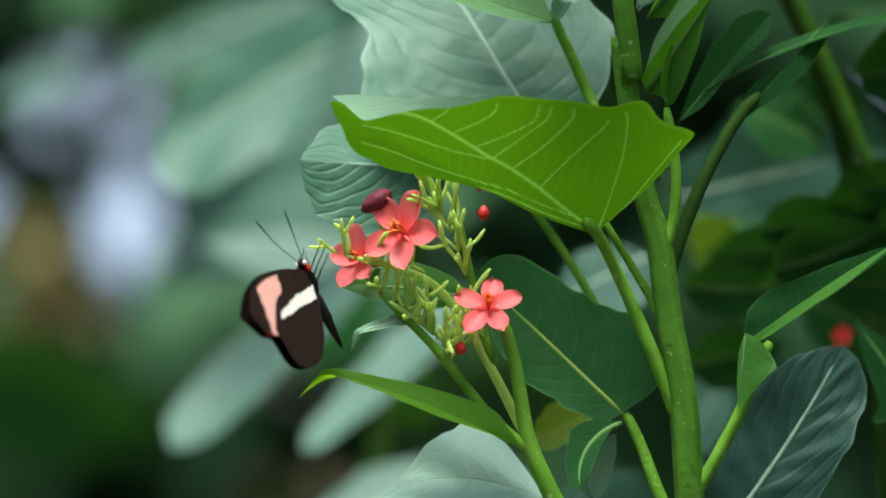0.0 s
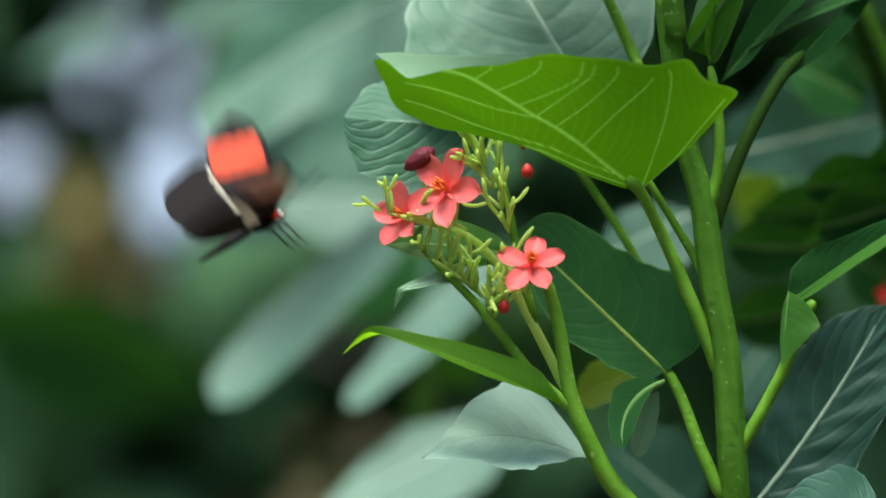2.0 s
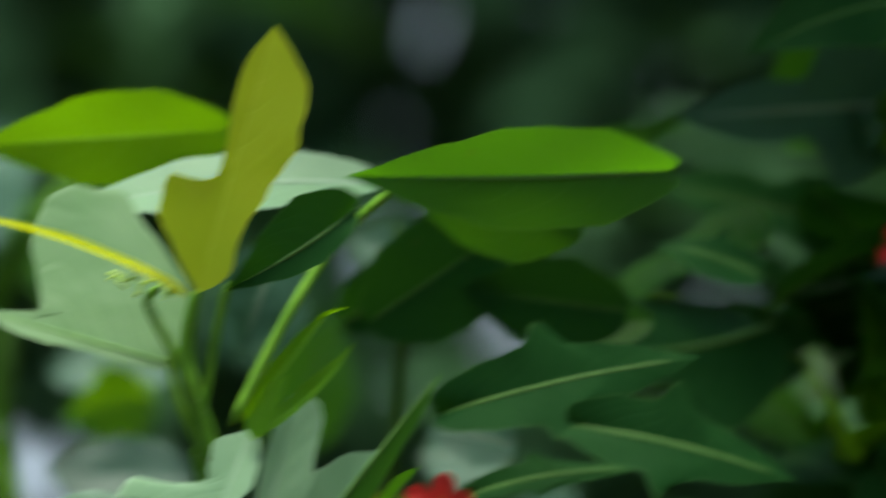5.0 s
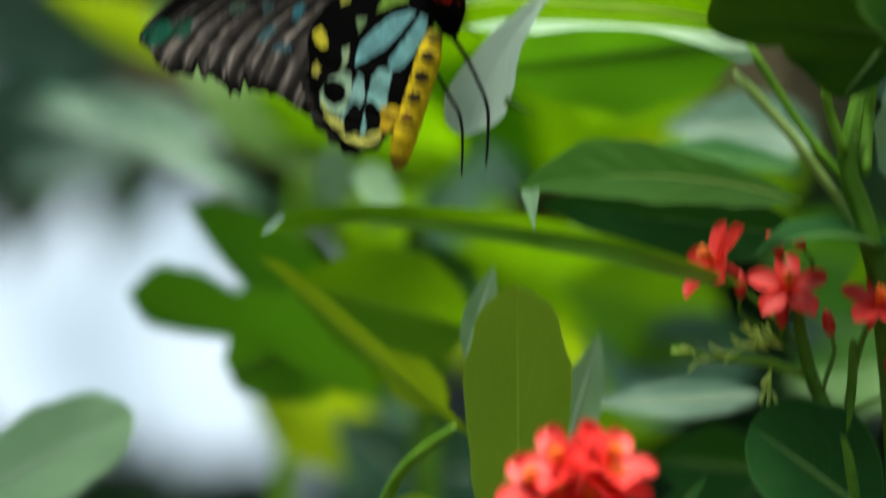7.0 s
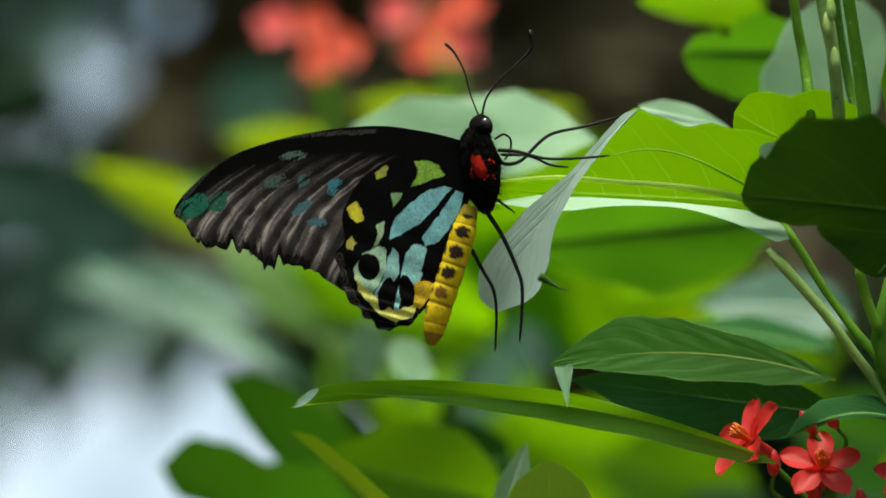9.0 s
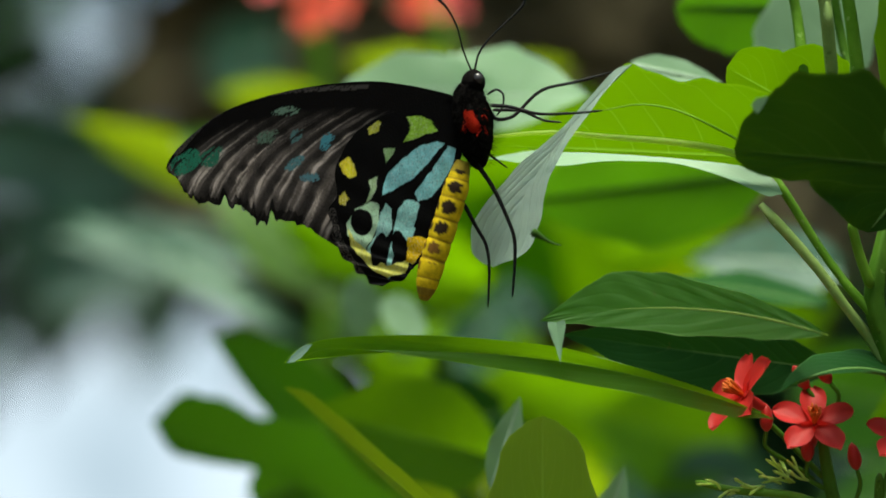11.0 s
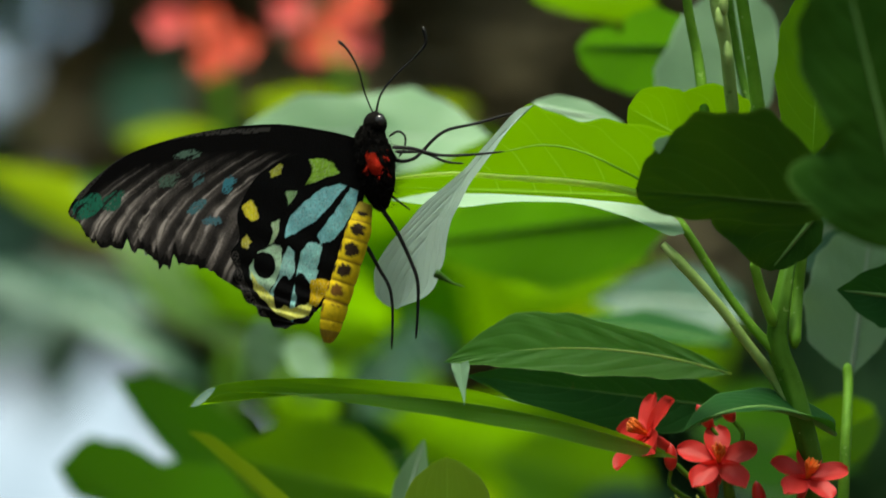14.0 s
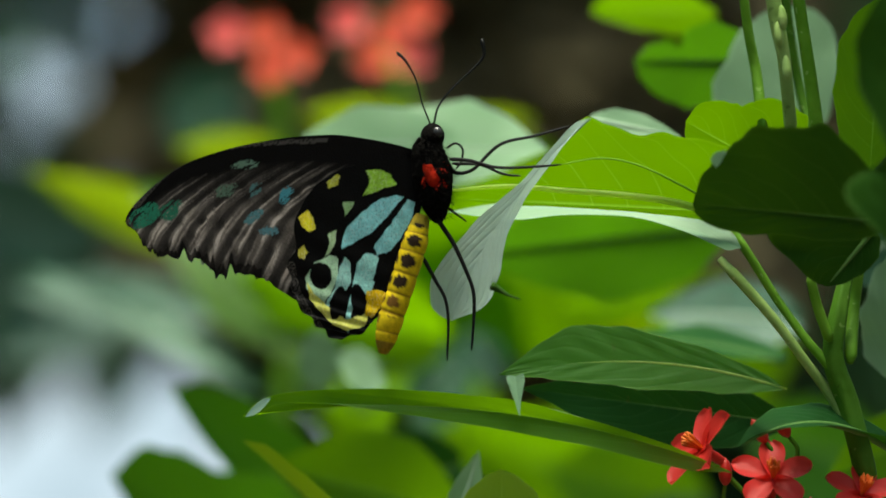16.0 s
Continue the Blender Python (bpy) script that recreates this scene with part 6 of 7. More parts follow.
far = back_shrub((0.42, 1.2, 0.0), "bright green shrub out of focus behind the butterfly")
tube("stem", [(0.45, 1.2, 0), (0.45, 1.2, 0.8), (0.4545, 1.1907, 1.4051), (0.4308, 1.1381, 1.4496)], [0.006, 0.005, 0.003], STEM, far, n=20)
for b, e, nr, w, mt in (
        ((0.5711, 1.191, 1.4503), (0.6181, 1.1748, 1.4361), CW, 1.0, MID), ((0.619, 1.1774, 1.4131), (0.5761, 1.1945, 1.4079), CWU, 1.0, MID), ((0.6005, 1.2362, 1.4304), (0.6385, 1.2221, 1.4266), CW, 1.0, TEAL),
        ((0.5879, 1.2925, 1.4436), (0.5214, 1.3165, 1.4606), CWD, 1.0, FRESH), ((0.5434, 1.2805, 1.4183), (0.4975, 1.2967, 1.4331), CWD, 1.0, OLIVE), ((0.5877, 1.2971, 1.4057), (0.5562, 1.3058, 1.436), CWU, 1.0, GREY), ((0.4921, 1.3359, 1.3942), (0.4483, 1.3498, 1.4207), CWD, 1.0, OLIVE), ((0.5198, 1.3768, 1.4132), (0.4955, 1.3906, 1.3778), CWU, 1.0, GREY), ((0.6151, 1.3329, 1.4683), (0.572, 1.3476, 1.486), CWD, 1.0, OLIVE),
        # three blurred blue-green leaves added to stand in for bluish haze
        ((0.4854, 1.9011, 1.6359), (0.5706, 1.8719, 1.6094), CW, 0.8, TEAL), ((0.5955, 1.9721, 1.5948), (0.5169, 2.0001, 1.6116), CW, 0.7, TEAL), ((0.5183, 1.8987, 1.557), (0.589, 1.8682, 1.5831), CWU, 0.6, TEAL),
        ((0.5902, 1.3214, 1.5333), (0.5022, 1.3603, 1.5139), CWD, 1.1, FRESH), ((0.5377, 1.3759, 1.5627), (0.5957, 1.3585, 1.5269), CWD, 1.2, FRESH), ((0.501, 1.3575, 1.5333), (0.5582, 1.3417, 1.4906), CWD, 1.2, FRESH),
        ((0.5617, 1.3818, 1.4713), (0.4958, 1.4064, 1.4832), CWD, 1.2, FRESH), ((0.6526, 1.3383, 1.511), (0.5946, 1.3664, 1.4832), CWD, 1.2, FRESH), ((0.6216, 1.3619, 1.4312), (0.5584, 1.388, 1.4192), CWD, 1.2, FRESH), ((0.5394, 1.3945, 1.4271), (0.4938, 1.4104, 1.4431), CWD, 1.2, FRESH),
        ((0.4686, 1.2281, 1.4724), (0.3948, 1.2858, 1.5327), CWU, 0.75, FRESH), ((0.4781, 1.2231, 1.4794), (0.4159, 1.2446, 1.5004), CWD, 0.9, FRESH),
        ((0.4373, 1.309, 1.5203), (0.3717, 1.3314, 1.5443), CWD, 0.4, OLIVE), ((0.4377, 1.2799, 1.4661), (0.3748, 1.3544, 1.5175), CWU, 0.16, GREY),
        ((0.4662, 1.4136, 1.511), (0.3947, 1.4408, 1.5209), CWU, 0.4, GREY), ((0.4548, 1.2736, 1.4625), (0.4517, 1.2708, 1.4859), CWU, 0.8, PALE), ((0.4804, 1.3008, 1.4667), (0.479, 1.2975, 1.4889), CWU, 0.9, GREY), ((0.4823, 1.2637, 1.4553), (0.5008, 1.2513, 1.4841), CWU, 0.9, GREY), ((0.5085, 1.2507, 1.4697), (0.4972, 1.2521, 1.4877), CWU, 1.0, GREY),
        ((0.5408, 1.2707, 1.4999), (0.5751, 1.2556, 1.5073), CWD, 0.9, FRESH), ((0.5619, 1.3769, 1.4991), (0.5791, 1.3656, 1.5249), CWD, 1.2, OLIVE),
        ((0.5157, 1.0468, 1.4637), (0.4761, 1.0623, 1.4661), CWU, 0.8, GREY), ((0.4771, 0.9786, 1.4424), (0.4359, 0.9943, 1.4482), EDGE, 0.8, MATURE),
        ((0.4987, 1.297, 1.5605), (0.4615, 1.3111, 1.5661), CWD, 0.7, OLIVE), ((0.4533, 1.3163, 1.5549), (0.4217, 1.329, 1.5549), CWD, 0.6, OLIVE), ((0.5057, 1.2941, 1.5605), (0.5336, 1.2822, 1.5643), CWD, 0.6, OLIVE),
        ((0.4095, 1.0425, 1.4073), (0.3641, 1.0588, 1.4193), CW, 1.0, FRESH), ((0.4228, 1.0679, 1.4225), (0.3859, 1.0838, 1.4101), CW, 1.1, MATURE), ((0.5552, 1.1993, 1.4265), (0.5083, 1.2159, 1.4406), CW, 1.1, FRESH),
        ((0.3868, 1.0003, 1.3825), (0.3701, 1.0051, 1.3968), CWD, 0.9, OLIVE), ((0.5656, 1.1965, 1.4159), (0.5259, 1.212, 1.4159), CW, 1.1, GREY), ((0.501, 1.2264, 1.377), (0.461, 1.2412, 1.384), CW, 1.1, GREY),
        ((0.4842, 1.018, 1.3684), (0.456, 1.0286, 1.3714), CW, 1.1, MATURE), ((0.4782, 1.2362, 1.3699), (0.4439, 1.2462, 1.3981), CW, 0.9, GREY), ((0.4918, 1.23, 1.3672), (0.4494, 1.2483, 1.3461), CW, 0.9, GREY),
        ((0.4624, 0.9651, 1.4285), (0.4407, 0.9731, 1.4327), CWD, 0.9, OLIVE), ((0.5041, 0.9492, 1.4228), (0.4808, 0.9606, 1.4114), CW, 1.0, FRESH), ((0.4804, 0.952, 1.4626), (0.5009, 0.9413, 1.4768), CW, 1.0, GREY)):
    leaf(far, mt, b, e, nr, OVATE, OVATE, wide=w, fold=6, sag=0.05, n=16, across=6)
leaf(far, PALE, (0.3806, 1.0653, 1.4412), (0.3791, 1.0635, 1.4579), (-0.347, -0.86, 0.374), [(0, 0), (0.258, 0.33), (0.761, 0.262), (1, 0)], [(0, 0), (0.286, 0.305), (0.739, 0.257), (1, 0)], fold=4, n=16, across=6, rib=0)
leaf(far, PALE, (0.3943, 1.0496, 1.4407), (0.3812, 1.0535, 1.4475), (-0.347, -0.86, 0.374), [(0, 0), (0.511, 0.397), (0.912, 0.297), (1, 0)], [(0, 0), (0.201, 0.296), (0.622, 0.346), (1, 0)], fold=4, n=16, across=6, rib=0)
leaf(far, YOUNG, (0.6183, 1.3493, 1.5172), (0.5527, 1.3584, 1.499), (-0.322, -0.796, -0.512), [(0, 0), (0.232, 0.185), (0.599, 0.245), (0.854, 0.183), (1, 0)], [(0, 0), (0.0848, 0.202), (0.399, 0.186), (0.771, 0.154), (1, 0)], fold=4, n=16, across=6)
leaf(far, YOUNG, (0.4186, 1.066, 1.4041), (0.3954, 1.0744, 1.4088), (-0.347, -0.86, 0.374), [(0, 0), (0.33, 0.106), (0.71, 0.131), (1, 0)], [(0, 0), (0.225, 0.152), (0.664, 0.139), (1, 0)], fold=4, n=16, across=6)
leaf(far, GREY, (0.5491, 1.6277, 1.634), (0.515, 1.6398, 1.6289), (-0.37, -0.916, -0.156), [(0, 0), (0.212, 0.351), (0.728, 0.353), (1, 0)], [(0, 0), (0.329, 0.539), (0.828, 0.41), (1, 0)], fold=4, n=16, across=6)
for p, turn in (((0.4306, 1.3, 1.5886), 0.2), ((0.4492, 1.3137, 1.5924), 0.9), ((0.4528, 1.2923, 1.5812), 0.5), ((0.4452, 1.2962, 1.5766), 1.2), ((0.4677, 1.2844, 1.5923), 0.3), ((0.4887, 1.2977, 1.5927), 0.8), ((0.4883, 1.278, 1.5812), 0.1), ((0.4892, 1.2753, 1.5951), 0.6), ((0.4762, 1.283, 1.5803), 1.0)):
    flower(far, p, (-0.365, -0.904, 0.222), 0.0078, turn, PETAL_PINK if turn < 0.4 else PETAL_CORAL, 0.4)
tube("flower_stalk", [(0.4697, 1.3705, 1.5954), (0.4746, 1.3721, 1.5739), (0.4815, 1.3787, 1.5192), (0.45, 1.45, 0.6)], [0.003, 0.003, 0.004], PETIOLE, far)
tube("flower_stalk", [(0.5079, 1.3543, 1.5993), (0.5168, 1.3551, 1.5739), (0.5237, 1.3616, 1.5192), (0.5, 1.45, 0.6)], [0.003, 0.003, 0.004], PETIOLE, far)

# ---- butterflies ----
def smooth_noise(x, y, s, k=0.0):
    return np.array([noise.noise(Vector((a * s, b * s, k))) for a, b in zip(x, y)])


def inside(x, y, poly):
    """Which points lie within a polygon."""
    ok = np.zeros(len(x), dtype=bool)
    px, py = np.array(poly, dtype=float).T
    j = len(px) - 1
    for i in range(len(px)):
        cut = ((py[i] > y) != (py[j] > y)) & (x < (px[j] - px[i]) * (y - py[i]) / (py[j] - py[i] + 1e-12) + px[i])
        ok ^= cut
        j = i
    return ok


def oval(x, y, cx, cy, rx, ry, turn=0.0):
    a = math.radians(turn)
    u, w = (x - cx) * math.cos(a) + (y - cy) * math.sin(a), -(x - cx) * math.sin(a) + (y - cy) * math.cos(a)
    return (u / rx) ** 2 + (w / ry) ** 2 < 1


def near_line(x, y, points, width):
    """Which points lie within width of a smooth line."""
    return line_distance(x, y, points) < width


def wing_grid(lead, trail, n, m, ragged=0.0, teeth=0.0):
    """A wing's points in its own plane, in millimetres, between its leading and its trailing edge."""
    a, b = spline([(*p, 0) for p in lead], n)[:, :2], spline([(*p, 0) for p in trail], n)[:, :2]
    t = np.linspace(0, 1, n)
    bite = np.array([max(0, noise.noise(Vector((k * 34.0, 2.7, 0)))) + 0.7 * max(0, noise.noise(Vector((k * 70.0, 9.1, 0)))) for k in t])
    rag = 1 - (teeth * np.abs(np.sin(t * 58 + 3 * np.sin(t * 13))) ** 1.5 + ragged * bite) * np.clip((t - 0.35) * 6, 0, 1)
    v = np.linspace(0, 1, m)
    pts = a[:, None, :] + (b - a)[:, None, :] * (v[None, :, None] * rag[:, None, None])
    faces = [(k * m + j, k * m + j + 1, (k + 1) * m + j + 1, (k + 1) * m + j) for k in range(n - 1) for j in range(m - 1)]
    return pts.reshape(-1, 2), faces, np.repeat(t, m), np.tile(v, n)


# the large butterfly: millimetres from the wing root, x towards the head side, y up
RX, UY, NZ = Vector((0.935, -0.354, 0.003)), Vector((-0.054, -0.133, 0.99)), Vector((-0.35, -0.925, -0.144))
ROOT = Vector((0.3415, 0.8937, 1.4684))


def on(x, y, z=0.0):
    return ROOT + RX * (x / 1000) + UY * (y / 1000) + NZ * (z / 1000)


def fore_colours(x, y, t, v):
    n1, n2 = smooth_noise(x, y, 0.35, 1), smooth_noise(x, y, 2.6, 2)
    band = 0.86 * x - 0.42 * y - 0.035 * np.clip(y + 14, 0, 40) ** 2 + 0.4 * n1
    run = 0.5 * x + 0.86 * y
    hair = smooth_noise(band * 1.3, run * 0.07, 1.0, 3) + 0.35 * smooth_noise(band * 3.2, run * 0.05, 1.0, 7)
    streak = np.abs(np.sin(band * math.pi / 4.3))
    depth = np.clip((v - 0.16) * 2.4, 0, 1) * np.clip((-9 - x) / 14, 0, 1) * np.clip(0.3 + (0.97 - v) * 4, 0, 1)
    grey = np.clip(depth * (0.07 + np.clip(streak * 2.2 - 1.0, 0, 1) * (0.16 + 2.1 * np.clip(hair, 0, 0.6))) * (0.95 + 0.7 * n1 + 0.5 * n2), 0, 1)
    col = np.tile(np.array([0.0025, 0.002, 0.002]), (len(x), 1))
    col += grey[:, None] * np.array([0.62, 0.54, 0.47])
    rim = near_line(x, y, [(-20, 8.6), (-42, 7.0), (-55, 2.0), (-64, -7)], 0.55) & (n2 > -0.2)
    col[rim] = (0.06, 0.055, 0.05)
    spots = [(-61.5, -8.6, 4.0, 2.4, 40, (0.03, 0.22, 0.13)), (-55.6, -7.5, 3.0, 1.8, 35, (0.03, 0.18, 0.11)), (-38.5, 3.0, 2.9, 0.9, 0, (0.13, 0.22, 0.16)), (-43, -3.0, 2.6, 1.2, 20, (0.10, 0.17, 0.12)),
             (-29.5, -4.2, 1.3, 2.2, -30, (0.07, 0.28, 0.34)), (-36.5, -2.8, 1.8, 1.2, 40, (0.08, 0.18, 0.18)), (-36.5, -9.0, 2.6, 1.0, 40, (0.10, 0.24, 0.26)), (-33, -12.2, 1.9, 1.0, 10, (0.10, 0.24, 0.28))]
    for cx, cy, rx, ry, a, c in spots:
        m = oval(x + 1.3 * n1 + 0.8 * n2, y + 0.9 * n2, cx, cy, rx, ry, a) & (n2 > -0.3) & (streak > 0.2 + 0.3 * n1)
        col[m] = c
    edge = (v > 0.93) & (t > 0.4)
    col[edge] = col[edge] * 0.25
    pale = oval(x, y, -49.3, -20.8, 1.3, 1.8, -10)
    col[pale] = (0.20, 0.26, 0.14)
    return col


def hind_colours(x, y, t, v):
    black, blue, yellow, lime = (0.002, 0.002, 0.002), (0.29, 0.72, 0.74), (0.95, 0.82, 0.04), (0.33, 0.62, 0.06)
    n1, n2 = smooth_noise(x, y, 0.6, 4), smooth_noise(x, y, 3.2, 5)
    wx, wy = x + 0.22 * n1 + 0.18 * n2, y + 0.22 * smooth_noise(x, y, 0.6, 8) + 0.14 * smooth_noise(x, y, 3.0, 9)
    col = np.tile(np.array(black), (len(x), 1))
    for c, shape in (
            (lime, [(-10.7, 1.6), (-7.6, 1.9), (-5.2, 0.6), (-3.5, -1.8), (-6.5, -2.3), (-9.1, -3.6), (-11.5, -4.1), (-10.2, -2.0), (-9.8, -0.5)]),
            ((0.50, 0.52, 0.06), [(-19.8, -1.0), (-17.5, 0.6), (-16.7, 0.3), (-17.2, -1.8), (-19.3, -2.4)]),
            ((0.30, 0.52, 0.22), [(-16.0, -5.6), (-13.2, -5.7), (-15.4, -8.9)]),
            (yellow, [(-26.4, -9.2), (-24.1, -7.4), (-23.0, -9.2), (-22.4, -11.8), (-22.8, -12.8), (-25.4, -11.5)]),
            ((0.62, 0.56, 0.06), [(-26.3, -16.6), (-24.6, -15.2), (-23.8, -17.1), (-25.0, -18.8), (-26.4, -18.4)]),
            ((0.50, 0.72, 0.38), [(-20.6, -13.9), (-17.6, -12.0), (-17.8, -15.3), (-19.3, -17.6), (-20.3, -18.4), (-19.4, -16.3)]),
            (blue, [(-16.5, -16.5), (-15.4, -11.8), (-11.7, -7.9), (-7.2, -4.9), (-3.3, -4.1), (-2.2, -4.6), (-5.2, -8.3), (-9.1, -12.4), (-13.7, -15.2)]),
            (blue, [(-1.1, -4.9), (0.5, -5.9), (-0.0, -9.2), (-2.6, -13.7), (-5.2, -17.0), (-8.1, -17.9), (-9.0, -15.8), (-5.2, -10.9)]),
            ((0.36, 0.78, 0.72), [(-9.3, -17.6), (-7.8, -18.3), (-8.2, -22.8), (-10.2, -27.8), (-11.6, -25.7), (-13.6, -29.1), (-14.9, -36.1), (-15.5, -32.2), (-14.2, -26.7), (-12.9, -20.2), (-11.1, -17.5)]),
            ((0.50, 0.78, 0.50), [(-24.7, -23.1), (-22.4, -19.5), (-18.9, -17.8), (-17.1, -18.7), (-17.2, -22.8), (-18.8, -26.7), (-20.4, -28.9), (-22.4, -27.6), (-24.3, -25.7)]),
            ((0.40, 0.78, 0.70), [(-16.8, -20.7), (-15.6, -18.2), (-14.2, -19.6), (-14.2, -24.1), (-16.5, -28.0), (-19.4, -30.9), (-20.3, -29.4), (-18.2, -26.1)]),
            ((0.86, 0.86, 0.16), [(-24.3, -23.9), (-22.4, -27.0), (-20.2, -28.9), (-18.0, -31.0), (-15.4, -32.7), (-11.7, -31.4), (-10.0, -31.3), (-11.1, -34.3), (-15.2, -35.3), (-18.5, -33.7), (-21.4, -30.6), (-23.7, -28.0)]),
            ((0.92, 0.62, 0.01), [(-10.6, -26.1), (-7.1, -25.9), (-6.2, -26.7), (-7.5, -30.1), (-9.4, -32.3), (-10.8, -31.7)])):
        col[inside(wx, wy, shape)] = c
    for cx, cy, rx, ry, a in ((-22.1, -14.8, 3.0, 2.8, 0), (-21.1, -22.6, 2.5, 3.1, 10), (-17.3, -28.9, 1.7, 3.9, -14), (-12.6, -28.2, 1.6, 3.8, 6)):
        col[oval(wx, wy, cx, cy, rx, ry, a)] = black
    col[inside(wx, wy, [(-3.8, -16.3), (-3.2, -19.6), (-5.2, -24.1), (-7.5, -25.6), (-9.1, -23.6), (-8.1, -19.6), (-5.9, -17.0)])] = black
    dust = (col[:, 1] > 0.3) & (n2 > 0.30)
    col[dust] = col[dust] * 0.55
    glint = (col[:, 1] > 0.3) & (n2 < -0.30)
    col[glint] = col[glint] * 0.7 + 0.28
    col *= (1 + 0.25 * n1 + 0.2 * n2)[:, None]
    col[(v < 0.02) | (t > 0.985)] = black
    grey = near_line(x, y, [(-28.0, -20.2), (-27.1, -24.8), (-24.7, -30.0), (-21.5, -34.3)], 1.0) & (n2 > 0.1)
    col[grey] = (0.10, 0.09, 0.08)
    return np.clip(col, 0, 1)


def large_wing(name, lead, trail, colours, z, n, m, parent, label, ragged, teeth, bulge):
    p, faces, t, v = wing_grid(lead, trail, n, m, ragged, teeth)
    x, y = p[:, 0], p[:, 1]
    c = colours(x, y, t, v)
    h = z + bulge * np.sin(np.pi * np.clip(-x / 66, 0, 1)) + 0.25 * np.sin(t * 60) * np.clip(t, 0, 1)
    verts = [on(a, b, k) for a, b, k in zip(x, y, h)]
    part(name, verts, faces, WING, parent, label, colours=np.hstack([c, np.ones((len(c), 1))]))


def large_butterfly():
    ob = thing("birdwing_butterfly", ROOT, "large black birdwing butterfly with turquoise patches hanging from a leaf", "butterfly")
    fore_lead = [(1.5, 6.1), (-3.9, 7.6), (-10.4, 8.9), (-18.2, 9.8), (-27.4, 9.3), (-36.5, 7.9), (-44.3, 6.0), (-52.1, 3.2), (-57.9, -0.5), (-62.5, -4.6), (-65.3, -7.9), (-66.2, -10.1)]
    fore_trail = [(1.9, 1.9), (-10.4, -11.1), (-22.1, -25.4), (-26.0, -28.3), (-29.3, -26.7), (-33.9, -24.1), (-39.1, -23.1), (-44.2, -23.7), (-49.4, -21.5), (-54.6, -19.2), (-58.5, -19.2), (-61.8, -16.3), (-63.7, -12.7), (-65.6, -11.4)]
    hind_lead = [(1.5, 4.1), (-5.2, 4.7), (-11.7, 3.2), (-17.6, 1.2), (-22.7, -2.3), (-26.0, -7.5), (-27.3, -11.4), (-26.8, -16.3), (-28.9, -20.0), (-27.8, -23.5), (-28.4, -26.1), (-26.8, -28.0), (-25.5, -30.9), (-23.2, -32.2), (-22.4, -34.3), (-20.3, -34.8), (-19.3, -36.8), (-17.2, -37.1)]
    hind_trail = [(2.8, -2.0), (1.5, -8.5), (-1.1, -15.0), (-3.3, -21.5), (-5.2, -26.7), (-6.8, -30.4), (-8.6, -32.7), (-10.2, -34.3), (-11.7, -36.1), (-14.3, -36.3), (-16.4, -37.4)]
    for name, z, sg in (("forewing", 0.4, 1), ("forewing", -2.2, -1)):
        large_wing(name, fore_lead, fore_trail, fore_colours, z, 260 if sg > 0 else 60, 120 if sg > 0 else 30, ob, "dark brown forewing with worn ragged edge", 0.30, 0.06, 1.2 * sg)
    for name, z, sg in (("hindwing", 1.6, 1), ("hindwing", -3.4, -1)):
        large_wing(name, hind_lead, hind_trail, hind_colours, z, 280 if sg > 0 else 60, 220 if sg > 0 else 30, ob, "black hindwing with turquoise and yellow patches", 0.03, 0.0, 0.8 * sg)
    # abdomen, yellow with dark spots
    n, s = 90, 28
    c = spline([on(2.2, -8.5, 1.2), on(0.2, -16, 1.6), on(-2.6, -25, 1.8), on(-5.2, -33, 1.8), on(-6.9, -40.6, 1.6)], n)
    verts, cols, faces = [], [], []
    for k in range(n):
        q = k / (n - 1)
        d = Vector(c[min(k + 1, n - 1)] - c[max(k - 1, 0)]).normalized()
        a, b = d.cross(NZ).normalized(), NZ
        seg = (q * 7.3) % 1
        r = 0.0029 * (0.55 + 0.45 * min(1, q * 5)) * (1.0 if q < 0.72 else math.sqrt(max(0.01, 1 - ((q - 0.72) / 0.29) ** 2))) * (1 - 0.05 * (seg < 0.12)) * (1 + 0.04 * math.sin(seg * 3.14))
        for j in range(s):
            w = 2 * math.pi * j / s
            verts.append(Vector(c[k]) + (a * math.cos(w) + b * math.sin(w)) * r)
            nz = 1.5 * noise.noise(Vector((q * 22, w * 3, 0))) + 0.8 * noise.noise(Vector((q * 60, w * 8, 3)))
            spot = ((seg - 0.5) / 0.30) ** 2 + ((w - 1.45 - 0.12 * math.sin(q * 9)) / 0.62) ** 2 < 1 + 0.5 * nz and 0.07 < q < 0.72
            back = ((seg - 0.5) / 0.22) ** 2 + ((w - 0.25) / 0.35) ** 2 < 1 + 0.4 * nz and 0.1 < q < 0.8
            ring = seg < 0.09 and q > 0.12
            col = (0.86, 0.64, 0.02) if q > 0.1 else (0.40, 0.30, 0.03)
            if spot or back:
                col = (0.035, 0.022, 0.012) if q < 0.55 else (0.20, 0.10, 0.02)
            elif ring:
                col = (0.42, 0.26, 0.02)
            elif q > 0.9:
                col = (0.36, 0.25, 0.03)
            cols.append((*[x * (1 + 0.18 * nz) for x in col], 1))
    for k in range(n - 1):
        for j in range(s):
            a, b = k * s + j, k * s + (j + 1) % s
            faces.append((a, b, b + s, a + s))
    part("abdomen", verts, faces, WING, ob, "yellow abdomen with dark spots", colours=cols)
    tube("thorax", [on(6.0, -10.5), on(5.2, -5), on(4.4, 1), on(3.6, 6), on(4.0, 9.5)], [0.0012, 0.0040, 0.0048, 0.0040, 0.0022], FUR, ob, n=26, sides=18, rough=0.07)
